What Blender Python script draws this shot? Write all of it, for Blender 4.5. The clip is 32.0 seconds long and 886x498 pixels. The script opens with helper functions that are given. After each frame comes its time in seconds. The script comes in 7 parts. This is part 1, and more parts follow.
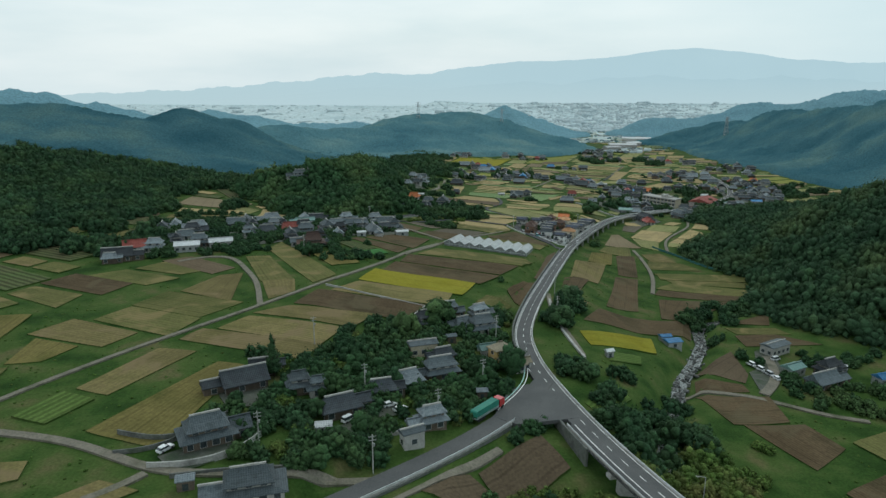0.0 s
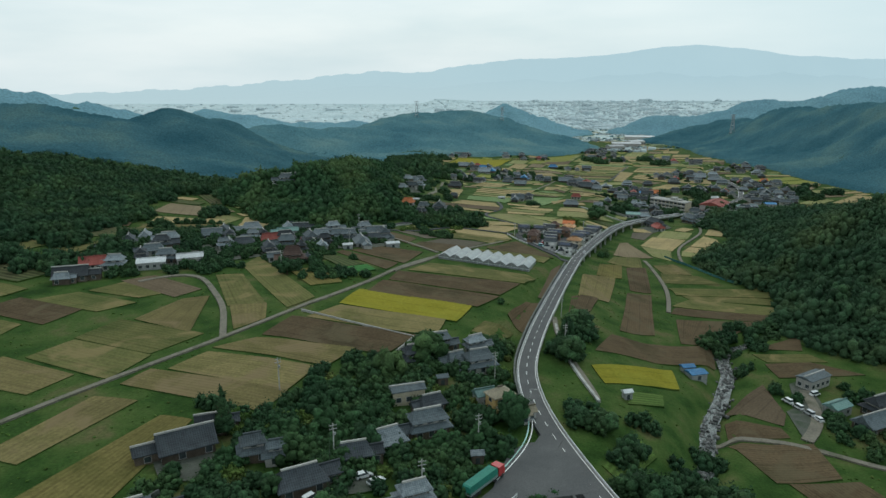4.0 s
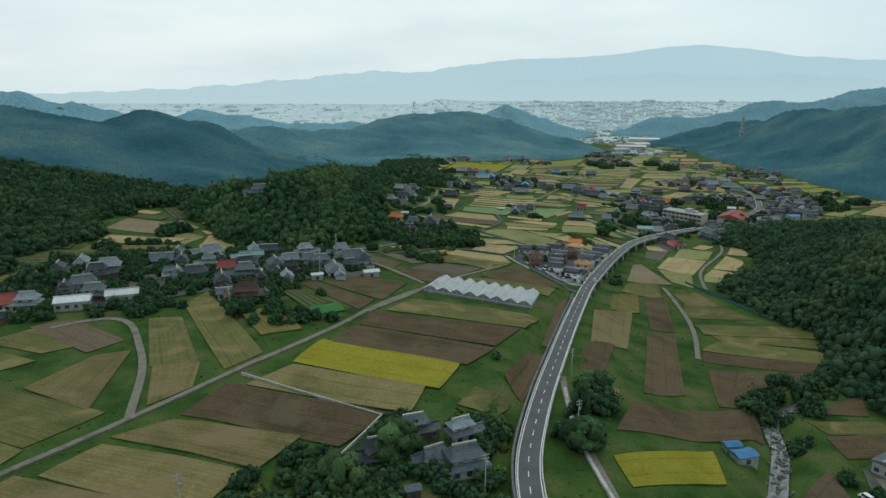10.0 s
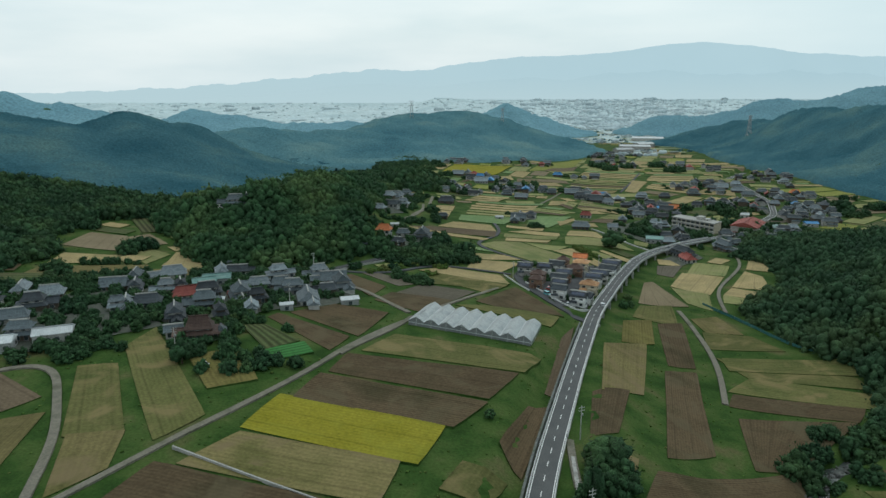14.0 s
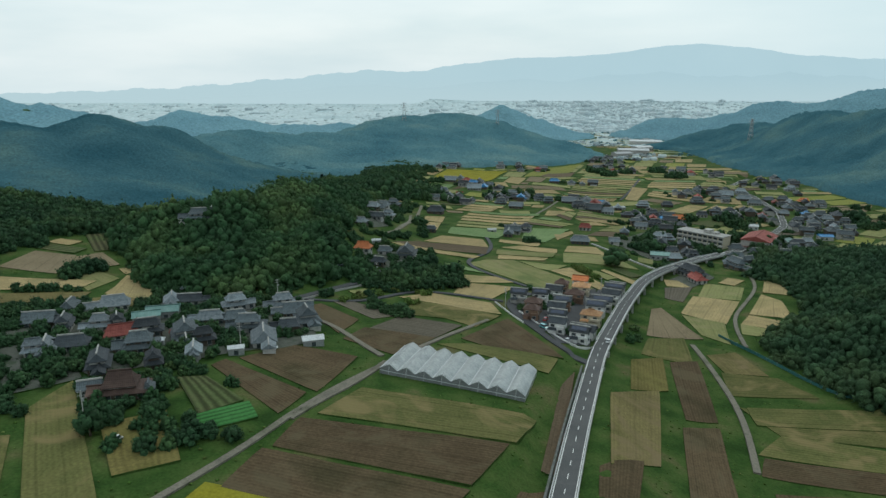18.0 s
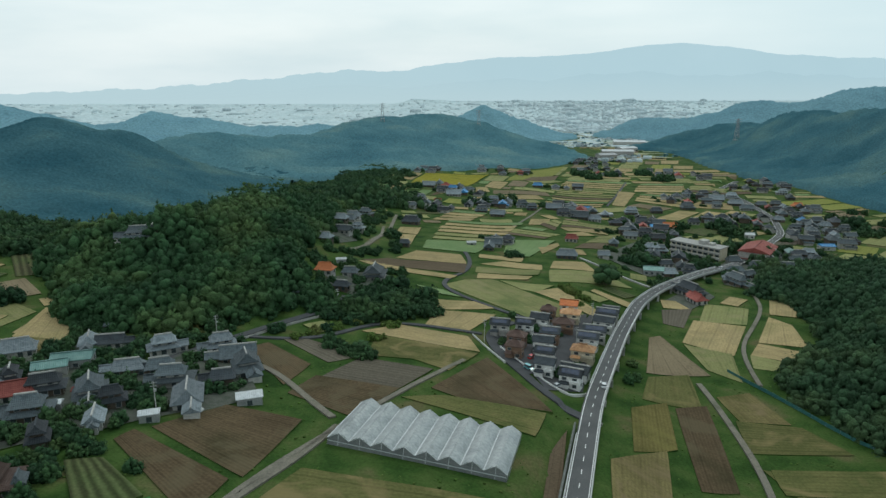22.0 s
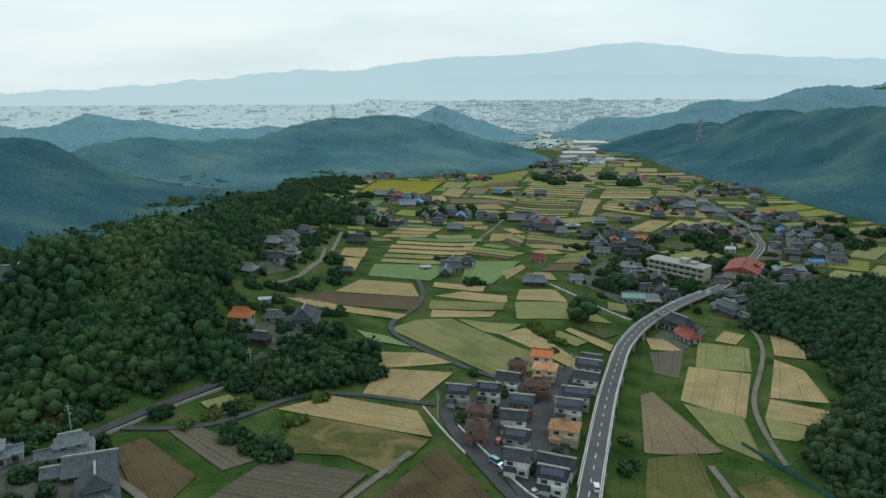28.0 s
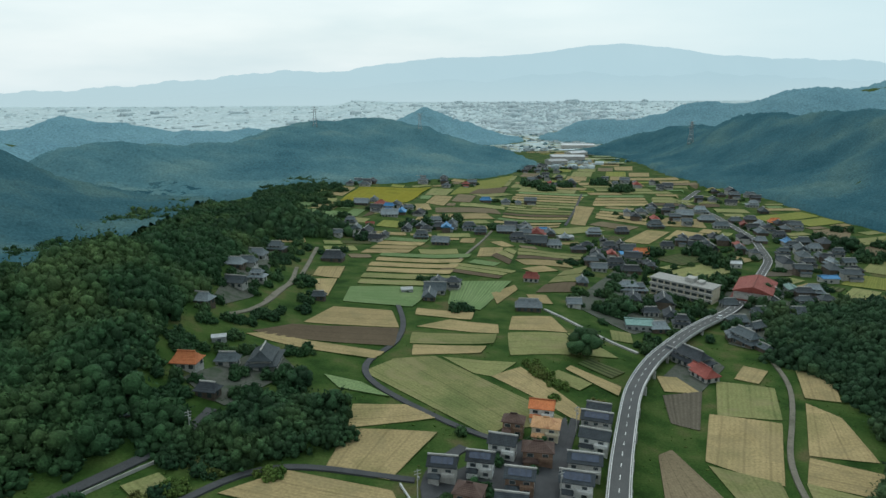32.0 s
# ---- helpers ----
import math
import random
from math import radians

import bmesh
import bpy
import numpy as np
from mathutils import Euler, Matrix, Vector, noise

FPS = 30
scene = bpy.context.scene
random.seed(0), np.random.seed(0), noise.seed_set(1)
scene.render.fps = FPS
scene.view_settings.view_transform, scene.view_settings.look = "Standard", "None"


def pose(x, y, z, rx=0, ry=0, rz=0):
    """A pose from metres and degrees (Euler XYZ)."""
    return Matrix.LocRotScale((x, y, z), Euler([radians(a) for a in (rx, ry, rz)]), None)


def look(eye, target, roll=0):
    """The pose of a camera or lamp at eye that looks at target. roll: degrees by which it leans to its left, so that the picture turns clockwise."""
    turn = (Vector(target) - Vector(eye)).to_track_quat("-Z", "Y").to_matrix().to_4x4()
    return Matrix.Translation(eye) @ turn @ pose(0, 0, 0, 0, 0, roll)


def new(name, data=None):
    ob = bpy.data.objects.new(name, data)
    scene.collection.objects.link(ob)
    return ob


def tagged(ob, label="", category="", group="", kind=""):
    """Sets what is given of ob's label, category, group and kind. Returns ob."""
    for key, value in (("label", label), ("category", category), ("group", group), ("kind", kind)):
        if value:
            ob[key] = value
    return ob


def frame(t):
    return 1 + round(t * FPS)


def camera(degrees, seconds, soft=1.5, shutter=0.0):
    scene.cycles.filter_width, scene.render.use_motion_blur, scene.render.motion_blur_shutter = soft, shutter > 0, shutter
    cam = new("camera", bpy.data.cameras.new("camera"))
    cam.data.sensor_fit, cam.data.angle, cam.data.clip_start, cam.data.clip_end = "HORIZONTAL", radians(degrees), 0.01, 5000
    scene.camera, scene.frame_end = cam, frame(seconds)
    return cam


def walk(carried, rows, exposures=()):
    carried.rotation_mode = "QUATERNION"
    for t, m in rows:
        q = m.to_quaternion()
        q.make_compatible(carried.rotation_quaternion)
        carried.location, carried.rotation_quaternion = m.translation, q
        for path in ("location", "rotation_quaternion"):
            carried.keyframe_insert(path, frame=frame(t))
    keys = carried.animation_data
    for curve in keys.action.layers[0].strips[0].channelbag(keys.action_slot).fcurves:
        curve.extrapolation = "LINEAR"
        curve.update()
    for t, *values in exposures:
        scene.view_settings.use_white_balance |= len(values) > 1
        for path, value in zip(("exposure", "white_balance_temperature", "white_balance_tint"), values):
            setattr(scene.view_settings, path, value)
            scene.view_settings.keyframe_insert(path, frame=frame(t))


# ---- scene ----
cam = camera(66.5, 32.0)
# seconds, eye x, y, z, yaw, pitch, roll
PATH = [
    (0, 0.00, 0.00, 92.30, -0.00, -14.35, 0.16),
    (1, 0.87, 8.99, 92.09, 0.03, -14.40, 0.05),
    (2, 1.74, 18.00, 91.89, 0.06, -14.44, -0.04),
    (3, 2.63, 27.04, 91.70, 0.08, -14.48, -0.08),
    (4.5, 4.00, 40.70, 91.46, 0.10, -14.50, -0.05),
    (6, 5.45, 54.53, 91.30, 0.13, -14.50, 0.01),
    (7, 6.47, 63.87, 91.26, 0.15, -14.48, 0.03),
    (8, 7.55, 73.33, 91.27, 0.16, -14.47, 0.03),
    (9, 8.67, 82.92, 91.34, 0.17, -14.47, 0.03),
    (10, 9.86, 92.64, 91.46, 0.17, -14.51, 0.07),
    (11, 11.09, 102.48, 91.61, 0.17, -14.57, 0.09),
    (12, 12.37, 112.45, 91.78, 0.18, -14.62, 0.08),
    (13, 13.69, 122.55, 91.96, 0.22, -14.65, -0.00),
    (14, 15.05, 132.76, 92.12, 0.26, -14.66, -0.11),
    (15.2, 16.72, 145.17, 92.29, 0.29, -14.65, -0.17),
    (16.5, 18.58, 158.81, 92.39, 0.28, -14.63, -0.07),
    (17, 19.31, 164.10, 92.41, 0.27, -14.62, 0.01),
    (17.5, 20.04, 169.41, 92.42, 0.16, -14.60, 0.07),
    (18, 20.77, 174.74, 92.41, -0.09, -14.58, 0.08),
    (18.5, 21.51, 180.09, 92.40, -0.38, -14.57, 0.08),
    (19, 22.25, 185.45, 92.38, -0.61, -14.58, 0.11),
    (19.5, 22.99, 190.82, 92.35, -0.77, -14.59, 0.14),
    (20, 23.73, 196.20, 92.32, -0.89, -14.59, 0.13),
    (21, 25.21, 206.95, 92.25, -1.12, -14.58, 0.02),
    (22, 26.68, 217.70, 92.17, -1.54, -14.60, -0.02),
    (23, 28.13, 228.41, 92.09, -1.95, -14.63, -0.03),
    (24, 29.57, 239.05, 92.02, -2.37, -14.65, -0.05),
    (25, 30.97, 249.61, 91.98, -3.00, -14.64, -0.05),
    (25.5, 31.67, 254.86, 91.97, -3.29, -14.63, -0.07),
    (26.5, 33.04, 265.31, 91.95, -3.69, -14.61, -0.13),
    (27.5, 34.39, 275.70, 91.96, -4.39, -14.62, -0.15),
    (28, 35.06, 280.88, 91.96, -5.03, -14.64, -0.12),
    (28.5, 35.72, 286.04, 91.97, -5.62, -14.63, -0.12),
    (29, 36.39, 291.20, 91.99, -5.99, -14.60, -0.14),
    (29.5, 37.05, 296.34, 92.00, -6.12, -14.58, -0.12),
    (30, 37.70, 301.48, 92.02, -6.12, -14.57, -0.09),
    (31, 39.01, 311.75, 92.05, -6.15, -14.56, -0.05),
    (32, 40.32, 322.00, 92.09, -6.22, -14.55, -0.06),
]


def aim(x, y, z, yaw, pitch, roll):
    a, b = radians(yaw), radians(pitch)
    way = Vector((-math.sin(a) * math.cos(b), math.cos(a) * math.cos(b), math.sin(b)))
    return look((x, y, z), Vector((x, y, z)) + 10 * way, roll)


walk(cam, [(t, aim(*row)) for t, *row in PATH], [(0, 0.11, 6080, 5), (20, 0.13, 6080, 5), (32, 0.18, 6080, 5)])

# ---- world, sun ----
SUN_EL, SUN_AZ = 48.0, 25.0
world = bpy.data.worlds.new("overcast_sky")
scene.world = world
world.use_nodes = True
wn, wl = world.node_tree.nodes, world.node_tree.links
wn.clear()
w_out, w_bg = wn.new("ShaderNodeOutputWorld"), wn.new("ShaderNodeBackground")
w_sky = wn.new("ShaderNodeTexSky")
w_sky.sky_type, w_sky.sun_disc = "NISHITA", False
w_sky.sun_elevation, w_sky.sun_rotation = radians(SUN_EL), radians(SUN_AZ)
w_sky.air_density, w_sky.dust_density = 1.2, 4.0
w_dim = wn.new("ShaderNodeMix")
w_dim.data_type, w_dim.blend_type = "RGBA", "MULTIPLY"
w_dim.inputs["Factor"].default_value = 1.0
w_dim.inputs["B"].default_value = (0.1, 0.1, 0.1, 1)
w_co, w_noise, w_ramp = wn.new("ShaderNodeTexCoord"), wn.new("ShaderNodeTexNoise"), wn.new("ShaderNodeValToRGB")
w_map = wn.new("ShaderNodeMapping")
w_map.inputs["Scale"].default_value = (1.5, 1.5, 7.0)
w_noise.inputs["Scale"].default_value, w_noise.inputs["Detail"].default_value = 1.6, 5
w_ramp.color_ramp.elements[0].position, w_ramp.color_ramp.elements[1].position = 0.34, 0.62
w_ramp.color_ramp.elements[0].color = (0.70, 0.79, 0.80, 1)
w_ramp.color_ramp.elements[1].color = (0.88, 0.915, 0.895, 1)
w_mix = wn.new("ShaderNodeMix")
w_mix.data_type = "RGBA"
w_mix.inputs["Factor"].default_value = 0.86
wl.new(w_co.outputs["Generated"], w_map.inputs["Vector"])
wl.new(w_map.outputs["Vector"], w_noise.inputs["Vector"])
wl.new(w_noise.outputs["Fac"], w_ramp.inputs["Fac"])
wl.new(w_sky.outputs["Color"], w_dim.inputs["A"])
wl.new(w_dim.outputs["Result"], w_mix.inputs["A"])
wl.new(w_ramp.outputs["Color"], w_mix.inputs["B"])
# thicker, bluer cloud towards the east
w_sep, w_east, w_thick = wn.new("ShaderNodeSeparateXYZ"), wn.new("ShaderNodeMapRange"), wn.new("ShaderNodeMix")
w_east.inputs["From Min"].default_value, w_east.inputs["From Max"].default_value = 0.05, 0.62
w_east.inputs["To Max"].default_value = 0.7
w_thick.data_type = "RGBA"
w_thick.inputs["B"].default_value = (0.56, 0.69, 0.715, 1)
wl.new(w_co.outputs["Generated"], w_sep.inputs["Vector"])
wl.new(w_sep.outputs["X"], w_east.inputs["Value"])
wl.new(w_east.outputs["Result"], w_thick.inputs["Factor"])
wl.new(w_mix.outputs["Result"], w_thick.inputs["A"])
wl.new(w_thick.outputs["Result"], w_bg.inputs["Color"])
wl.new(w_bg.outputs["Background"], w_out.inputs["Surface"])
w_bg.inputs["Strength"].default_value = 1.0

sun = new("sun", bpy.data.lights.new("sun", "SUN"))
sun.data.energy, sun.data.angle, sun.data.color = 0.55, radians(14), (1.0, 0.95, 0.86)
sun.matrix_world = look((0, 0, 0), (-math.sin(radians(SUN_AZ)) * math.cos(radians(SUN_EL)), -math.cos(radians(SUN_AZ)) * math.cos(radians(SUN_EL)), -math.sin(radians(SUN_EL))))


# ---- materials ----
def nodes_of(m):
    m.use_nodes = True
    n, l = m.node_tree.nodes, m.node_tree.links
    return n, l, n["Principled BSDF"]


def surface(name, cols, scale=0.5, rough=0.85, bump=0.3, fine=8.0, spec=0.25, metal=0.0, vary=0.0, island=0.0, coat=0.0, detail=6, dist=0.3, grainy=0.22):
    """A two-scale noise surface in world space: patches between the given colours, fine grain, and bump."""
    m = bpy.data.materials.new(name)
    n, l, b = nodes_of(m)
    geo = n.new("ShaderNodeNewGeometry")
    big, small = n.new("ShaderNodeTexNoise"), n.new("ShaderNodeTexNoise")
    big.inputs["Scale"].default_value, big.inputs["Detail"].default_value = scale, detail
    small.inputs["Scale"].default_value, small.inputs["Detail"].default_value = scale * fine, 4
    ramp = n.new("ShaderNodeValToRGB")
    el = ramp.color_ramp.elements
    while len(el) < len(cols):
        el.new(0.5)
    for k, c in enumerate(cols):
        el[k].position = 0.3 + 0.4 * k / max(1, len(cols) - 1)
        el[k].color = (*c, 1)
    for t in (big, small):
        l.new(geo.outputs["Position"], t.inputs["Vector"])
    l.new(big.outputs["Fac"], ramp.inputs["Fac"])
    hue = n.new("ShaderNodeHueSaturation")
    l.new(ramp.outputs["Color"], hue.inputs["Color"])
    grain = n.new("ShaderNodeMapRange")
    grain.inputs["From Min"].default_value, grain.inputs["From Max"].default_value = 0.3, 0.7
    grain.inputs["To Min"].default_value, grain.inputs["To Max"].default_value = 1 - grainy, 1 + grainy
    l.new(small.outputs["Fac"], grain.inputs["Value"])
    value = grain.outputs["Result"]
    for amount, source in ((vary, "object"), (island, "island")):
        if amount:
            r = n.new("ShaderNodeMapRange")
            r.inputs["To Min"].default_value, r.inputs["To Max"].default_value = 1 - amount, 1 + amount
            if source == "object":
                l.new(n.new("ShaderNodeObjectInfo").outputs["Random"], r.inputs["Value"])
            else:
                l.new(geo.outputs["Random Per Island"], r.inputs["Value"])
            k = n.new("ShaderNodeMath")
            k.operation = "MULTIPLY"
            l.new(value, k.inputs[0])
            l.new(r.outputs["Result"], k.inputs[1])
            value = k.outputs[0]
    l.new(value, hue.inputs["Value"])
    l.new(hue.outputs["Color"], b.inputs["Base Color"])
    b.inputs["Roughness"].default_value, b.inputs["Metallic"].default_value = rough, metal
    b.inputs["Specular IOR Level"].default_value, b.inputs["Coat Weight"].default_value = spec, coat
    if bump:
        bp = n.new("ShaderNodeBump")
        bp.inputs["Strength"].default_value, bp.inputs["Distance"].default_value = bump, dist
        l.new(small.outputs["Fac"], bp.inputs["Height"])
        l.new(bp.outputs["Normal"], b.inputs["Normal"])
    return m


def striped(name, cols, period, strength=0.35, scale=0.05, rough=0.9, bump=0.4, vary=0.14, patch=0.0, patch_col=(0.2, 0.13, 0.07)):
    """A field: rows along the patch's own long axis (UV in metres), blotches, grain and worn patches."""
    m = surface(name, cols, scale=scale, rough=rough, bump=0, fine=26, spec=0.05, vary=vary, island=0.1, grainy=0.2)
    n, l = m.node_tree.nodes, m.node_tree.links
    b = n["Principled BSDF"]
    col = b.inputs["Base Color"].links[0].from_socket
    uv = n.new("ShaderNodeUVMap")
    wave = n.new("ShaderNodeTexWave")
    wave.inputs["Scale"].default_value = 0.314 / period
    wave.inputs["Distortion"].default_value, wave.inputs["Detail"].default_value, wave.inputs["Detail Scale"].default_value = 1.2, 3, 2.0
    l.new(uv.outputs["UV"], wave.inputs["Vector"])
    mr = n.new("ShaderNodeMapRange")
    mr.inputs["To Min"].default_value, mr.inputs["To Max"].default_value = 1 - strength, 1 + strength * 0.6
    l.new(wave.outputs["Fac"], mr.inputs["Value"])
    mul = n.new("ShaderNodeHueSaturation")
    l.new(col, mul.inputs["Color"])
    l.new(mr.outputs["Result"], mul.inputs["Value"])
    out = mul.outputs["Color"]
    # wheel tracks and drainage furrows, some metres apart
    far, thin, trk = n.new("ShaderNodeTexWave"), n.new("ShaderNodeMapRange"), n.new("ShaderNodeHueSaturation")
    far.inputs["Scale"].default_value = 0.314 / 7.5
    far.inputs["Distortion"].default_value, far.inputs["Detail"].default_value = 0.7, 2
    thin.inputs["From Min"].default_value, thin.inputs["From Max"].default_value = 0.955, 0.995
    thin.inputs["To Min"].default_value, thin.inputs["To Max"].default_value = 1.0, 0.82
    l.new(uv.outputs["UV"], far.inputs["Vector"])
    l.new(far.outputs["Fac"], thin.inputs["Value"])
    l.new(thin.outputs["Result"], trk.inputs["Value"])
    l.new(out, trk.inputs["Color"])
    out = trk.outputs["Color"]
    if patch:
        geo, nz, st, mx = n.new("ShaderNodeNewGeometry"), n.new("ShaderNodeTexNoise"), n.new("ShaderNodeMapRange"), n.new("ShaderNodeMix")
        nz.inputs["Scale"].default_value, nz.inputs["Detail"].default_value, nz.inputs["Distortion"].default_value = 0.06, 6, 1.2
        st.inputs["From Min"].default_value, st.inputs["From Max"].default_value = 0.52, 0.64
        st.inputs["To Max"].default_value = patch
        mx.data_type = "RGBA"
        l.new(geo.outputs["Position"], nz.inputs["Vector"])
        l.new(nz.outputs["Fac"], st.inputs["Value"])
        l.new(st.outputs["Result"], mx.inputs["Factor"])
        l.new(out, mx.inputs["A"])
        mx.inputs["B"].default_value = (*patch_col, 1)
        out = mx.outputs["Result"]
    l.new(out, b.inputs["Base Color"])
    bp = n.new("ShaderNodeBump")
    bp.inputs["Strength"].default_value, bp.inputs["Distance"].default_value = bump, 0.15
    l.new(wave.outputs["Fac"], bp.inputs["Height"])
    l.new(bp.outputs["Normal"], b.inputs["Normal"])
    return m


M = {}
M["grass"] = surface("grass", [(0.0181, 0.042, 0.0091), (0.0317, 0.0648, 0.0142), (0.0542, 0.0858, 0.0224), (0.0921, 0.0894, 0.0383)], 0.07, 0.95, 0.5, 20, 0.05, grainy=0.22)
M["asphalt"] = surface("asphalt", [(0.0703, 0.0724, 0.0731), (0.0959, 0.0977, 0.096)], 0.12, 0.85, 0.1, 30)
M["lane"] = surface("farm_lane", [(0.122, 0.112, 0.088), (0.165, 0.15, 0.118), (0.088, 0.088, 0.058)], 0.15, 0.9, 0.2, 12)
M["concrete"] = surface("concrete", [(0.27, 0.27, 0.255), (0.38, 0.375, 0.35), (0.2, 0.2, 0.185)], 0.2, 0.85, 0.15, 10)
M["wall_stone"] = surface("retaining_wall", [(0.075, 0.08, 0.075), (0.13, 0.135, 0.125), (0.06, 0.075, 0.05)], 0.3, 0.9, 0.4, 8)
M["paint"] = surface("road_paint", [(0.62, 0.63, 0.61), (0.75, 0.75, 0.73)], 0.5, 0.7, 0, 8)
M["leaf"] = surface("leaves", [(0.0188, 0.0468, 0.0214), (0.0314, 0.0702, 0.0275), (0.0669, 0.1043, 0.0367)], 0.022, 0.85, 0.9, 70, 0.1, island=0.32, dist=0.5, grainy=0.4)
M["leaf_dark"] = surface("dark_leaves", [(0.0184, 0.0451, 0.0217), (0.0308, 0.0652, 0.0279), (0.0492, 0.0869, 0.0326)], 0.05, 0.85, 0.9, 34, 0.1, island=0.4, dist=0.5, grainy=0.5)
M["leaf_hill"] = surface("hillside_leaves", [(0.018, 0.043, 0.022), (0.032, 0.066, 0.031), (0.062, 0.094, 0.038)], 0.03, 0.85, 0.9, 50, 0.1, island=0.28, dist=0.5, grainy=0.4)
# far foliage: distance haze is painted into these three blue-shifted base colours
M["leaf_mid"] = surface("hazed_middle_canopy", [(0.0562, 0.1322, 0.161), (0.0864, 0.177, 0.2001), (0.1318, 0.2218, 0.2208)], 0.008, 0.95, 0.2, 40, 0.0, island=0.12, dist=0.8)
M["leaf_far"] = surface("hazed_distant_leaves", [(0.0264, 0.0719, 0.0912), (0.044, 0.0998, 0.1176), (0.077, 0.1346, 0.132)], 0.012, 0.95, 0.3, 40, 0.0, island=0.2, dist=0.8)
M["leaf_farther"] = surface("hazed_remote_leaves", [(0.1297, 0.2385, 0.2837), (0.157, 0.2757, 0.3144)], 0.005, 0.95, 0.1, 40, 0.0, island=0.06, dist=1.0)
M["bark"] = surface("bark", [(0.06, 0.045, 0.03), (0.11, 0.085, 0.06)], 1.5, 0.95, 0.6, 8)
M["film"] = surface("greenhouse_film", [(0.2234, 0.242, 0.242), (0.298, 0.3166, 0.3104), (0.1862, 0.2048, 0.2048)], 0.12, 0.35, 0.1, 10, 0.5)
M["film_dim"] = surface("greenhouse_end_film", [(0.117, 0.126, 0.126), (0.171, 0.18, 0.18)], 0.4, 0.35, 0.1, 8, 0.5)
M["footway"] = surface("dark_asphalt", [(0.045, 0.047, 0.05), (0.068, 0.07, 0.073)], 0.2, 0.9, 0.1, 20)
M["teal_paint"] = surface("teal_road_paint", [(0.30, 0.52, 0.46), (0.42, 0.62, 0.55)], 0.8, 0.8, 0, 6)
M["rail"] = surface("galvanised_rail", [(0.42, 0.44, 0.45), (0.55, 0.57, 0.57)], 0.6, 0.5, 0.05, 8, 0.5, 0.3)
M["water"] = surface("stream_water", [(0.05, 0.06, 0.055), (0.12, 0.13, 0.12)], 0.4, 0.15, 0.4, 6, 0.5)
M["rock"] = surface("stream_rock", [(0.072, 0.0743, 0.0733), (0.135, 0.135, 0.1288)], 0.4, 0.9, 0.5, 6, island=0.35)
M["stub"] = striped("stubble", [(0.1129, 0.0966, 0.0406), (0.1524, 0.1279, 0.0548), (0.0875, 0.0853, 0.0295)], 1.5, 0.07, patch=0.8, patch_col=(0.17, 0.13, 0.07))
M["gold"] = striped("golden_stubble", [(0.1129, 0.0995, 0.0337), (0.1467, 0.125, 0.0441), (0.0818, 0.0825, 0.0234)], 1.6, 0.10, patch=0.4, patch_col=(0.17, 0.15, 0.05))
M["olive"] = striped("regrown_stubble", [(0.0838, 0.0886, 0.0301), (0.1094, 0.107, 0.0393), (0.065, 0.077, 0.0242)], 1.7, 0.07, patch=0.75, patch_col=(0.19, 0.15, 0.07))
M["soil"] = striped("ploughed_soil", [(0.069, 0.0502, 0.0282), (0.092, 0.0673, 0.0386), (0.0556, 0.0462, 0.0239)], 1.2, 0.10, patch=0.55, patch_col=(0.105, 0.088, 0.052))
M["dirt"] = striped("dry_soil", [(0.0907, 0.0685, 0.0444), (0.1166, 0.0899, 0.0583)], 1.4, 0.04)
M["grey_soil"] = striped("grey_soil", [(0.0912, 0.0798, 0.0612), (0.114, 0.1003, 0.0748)], 2.0, 0.12)
M["yellow"] = striped("ripe_rice", [(0.172, 0.1579, 0.0144), (0.2107, 0.189, 0.0216), (0.1333, 0.1344, 0.0144)], 1.2, 0.05, patch=0.35, patch_col=(0.22, 0.22, 0.03))
M["lime"] = striped("young_crop", [(0.15, 0.165, 0.04), (0.185, 0.19, 0.052)], 1.5, 0.12)
M["green"] = striped("green_crop", [(0.0638, 0.1062, 0.0255), (0.0892, 0.1318, 0.0357)], 2.2, 0.28)
M["crop"] = striped("bright_green_crop", [(0.04, 0.13, 0.035), (0.06, 0.17, 0.05)], 2.0, 0.30)
M["veg"] = striped("vegetable_rows", [(0.08, 0.075, 0.04), (0.07, 0.095, 0.035)], 3.0, 0.45)


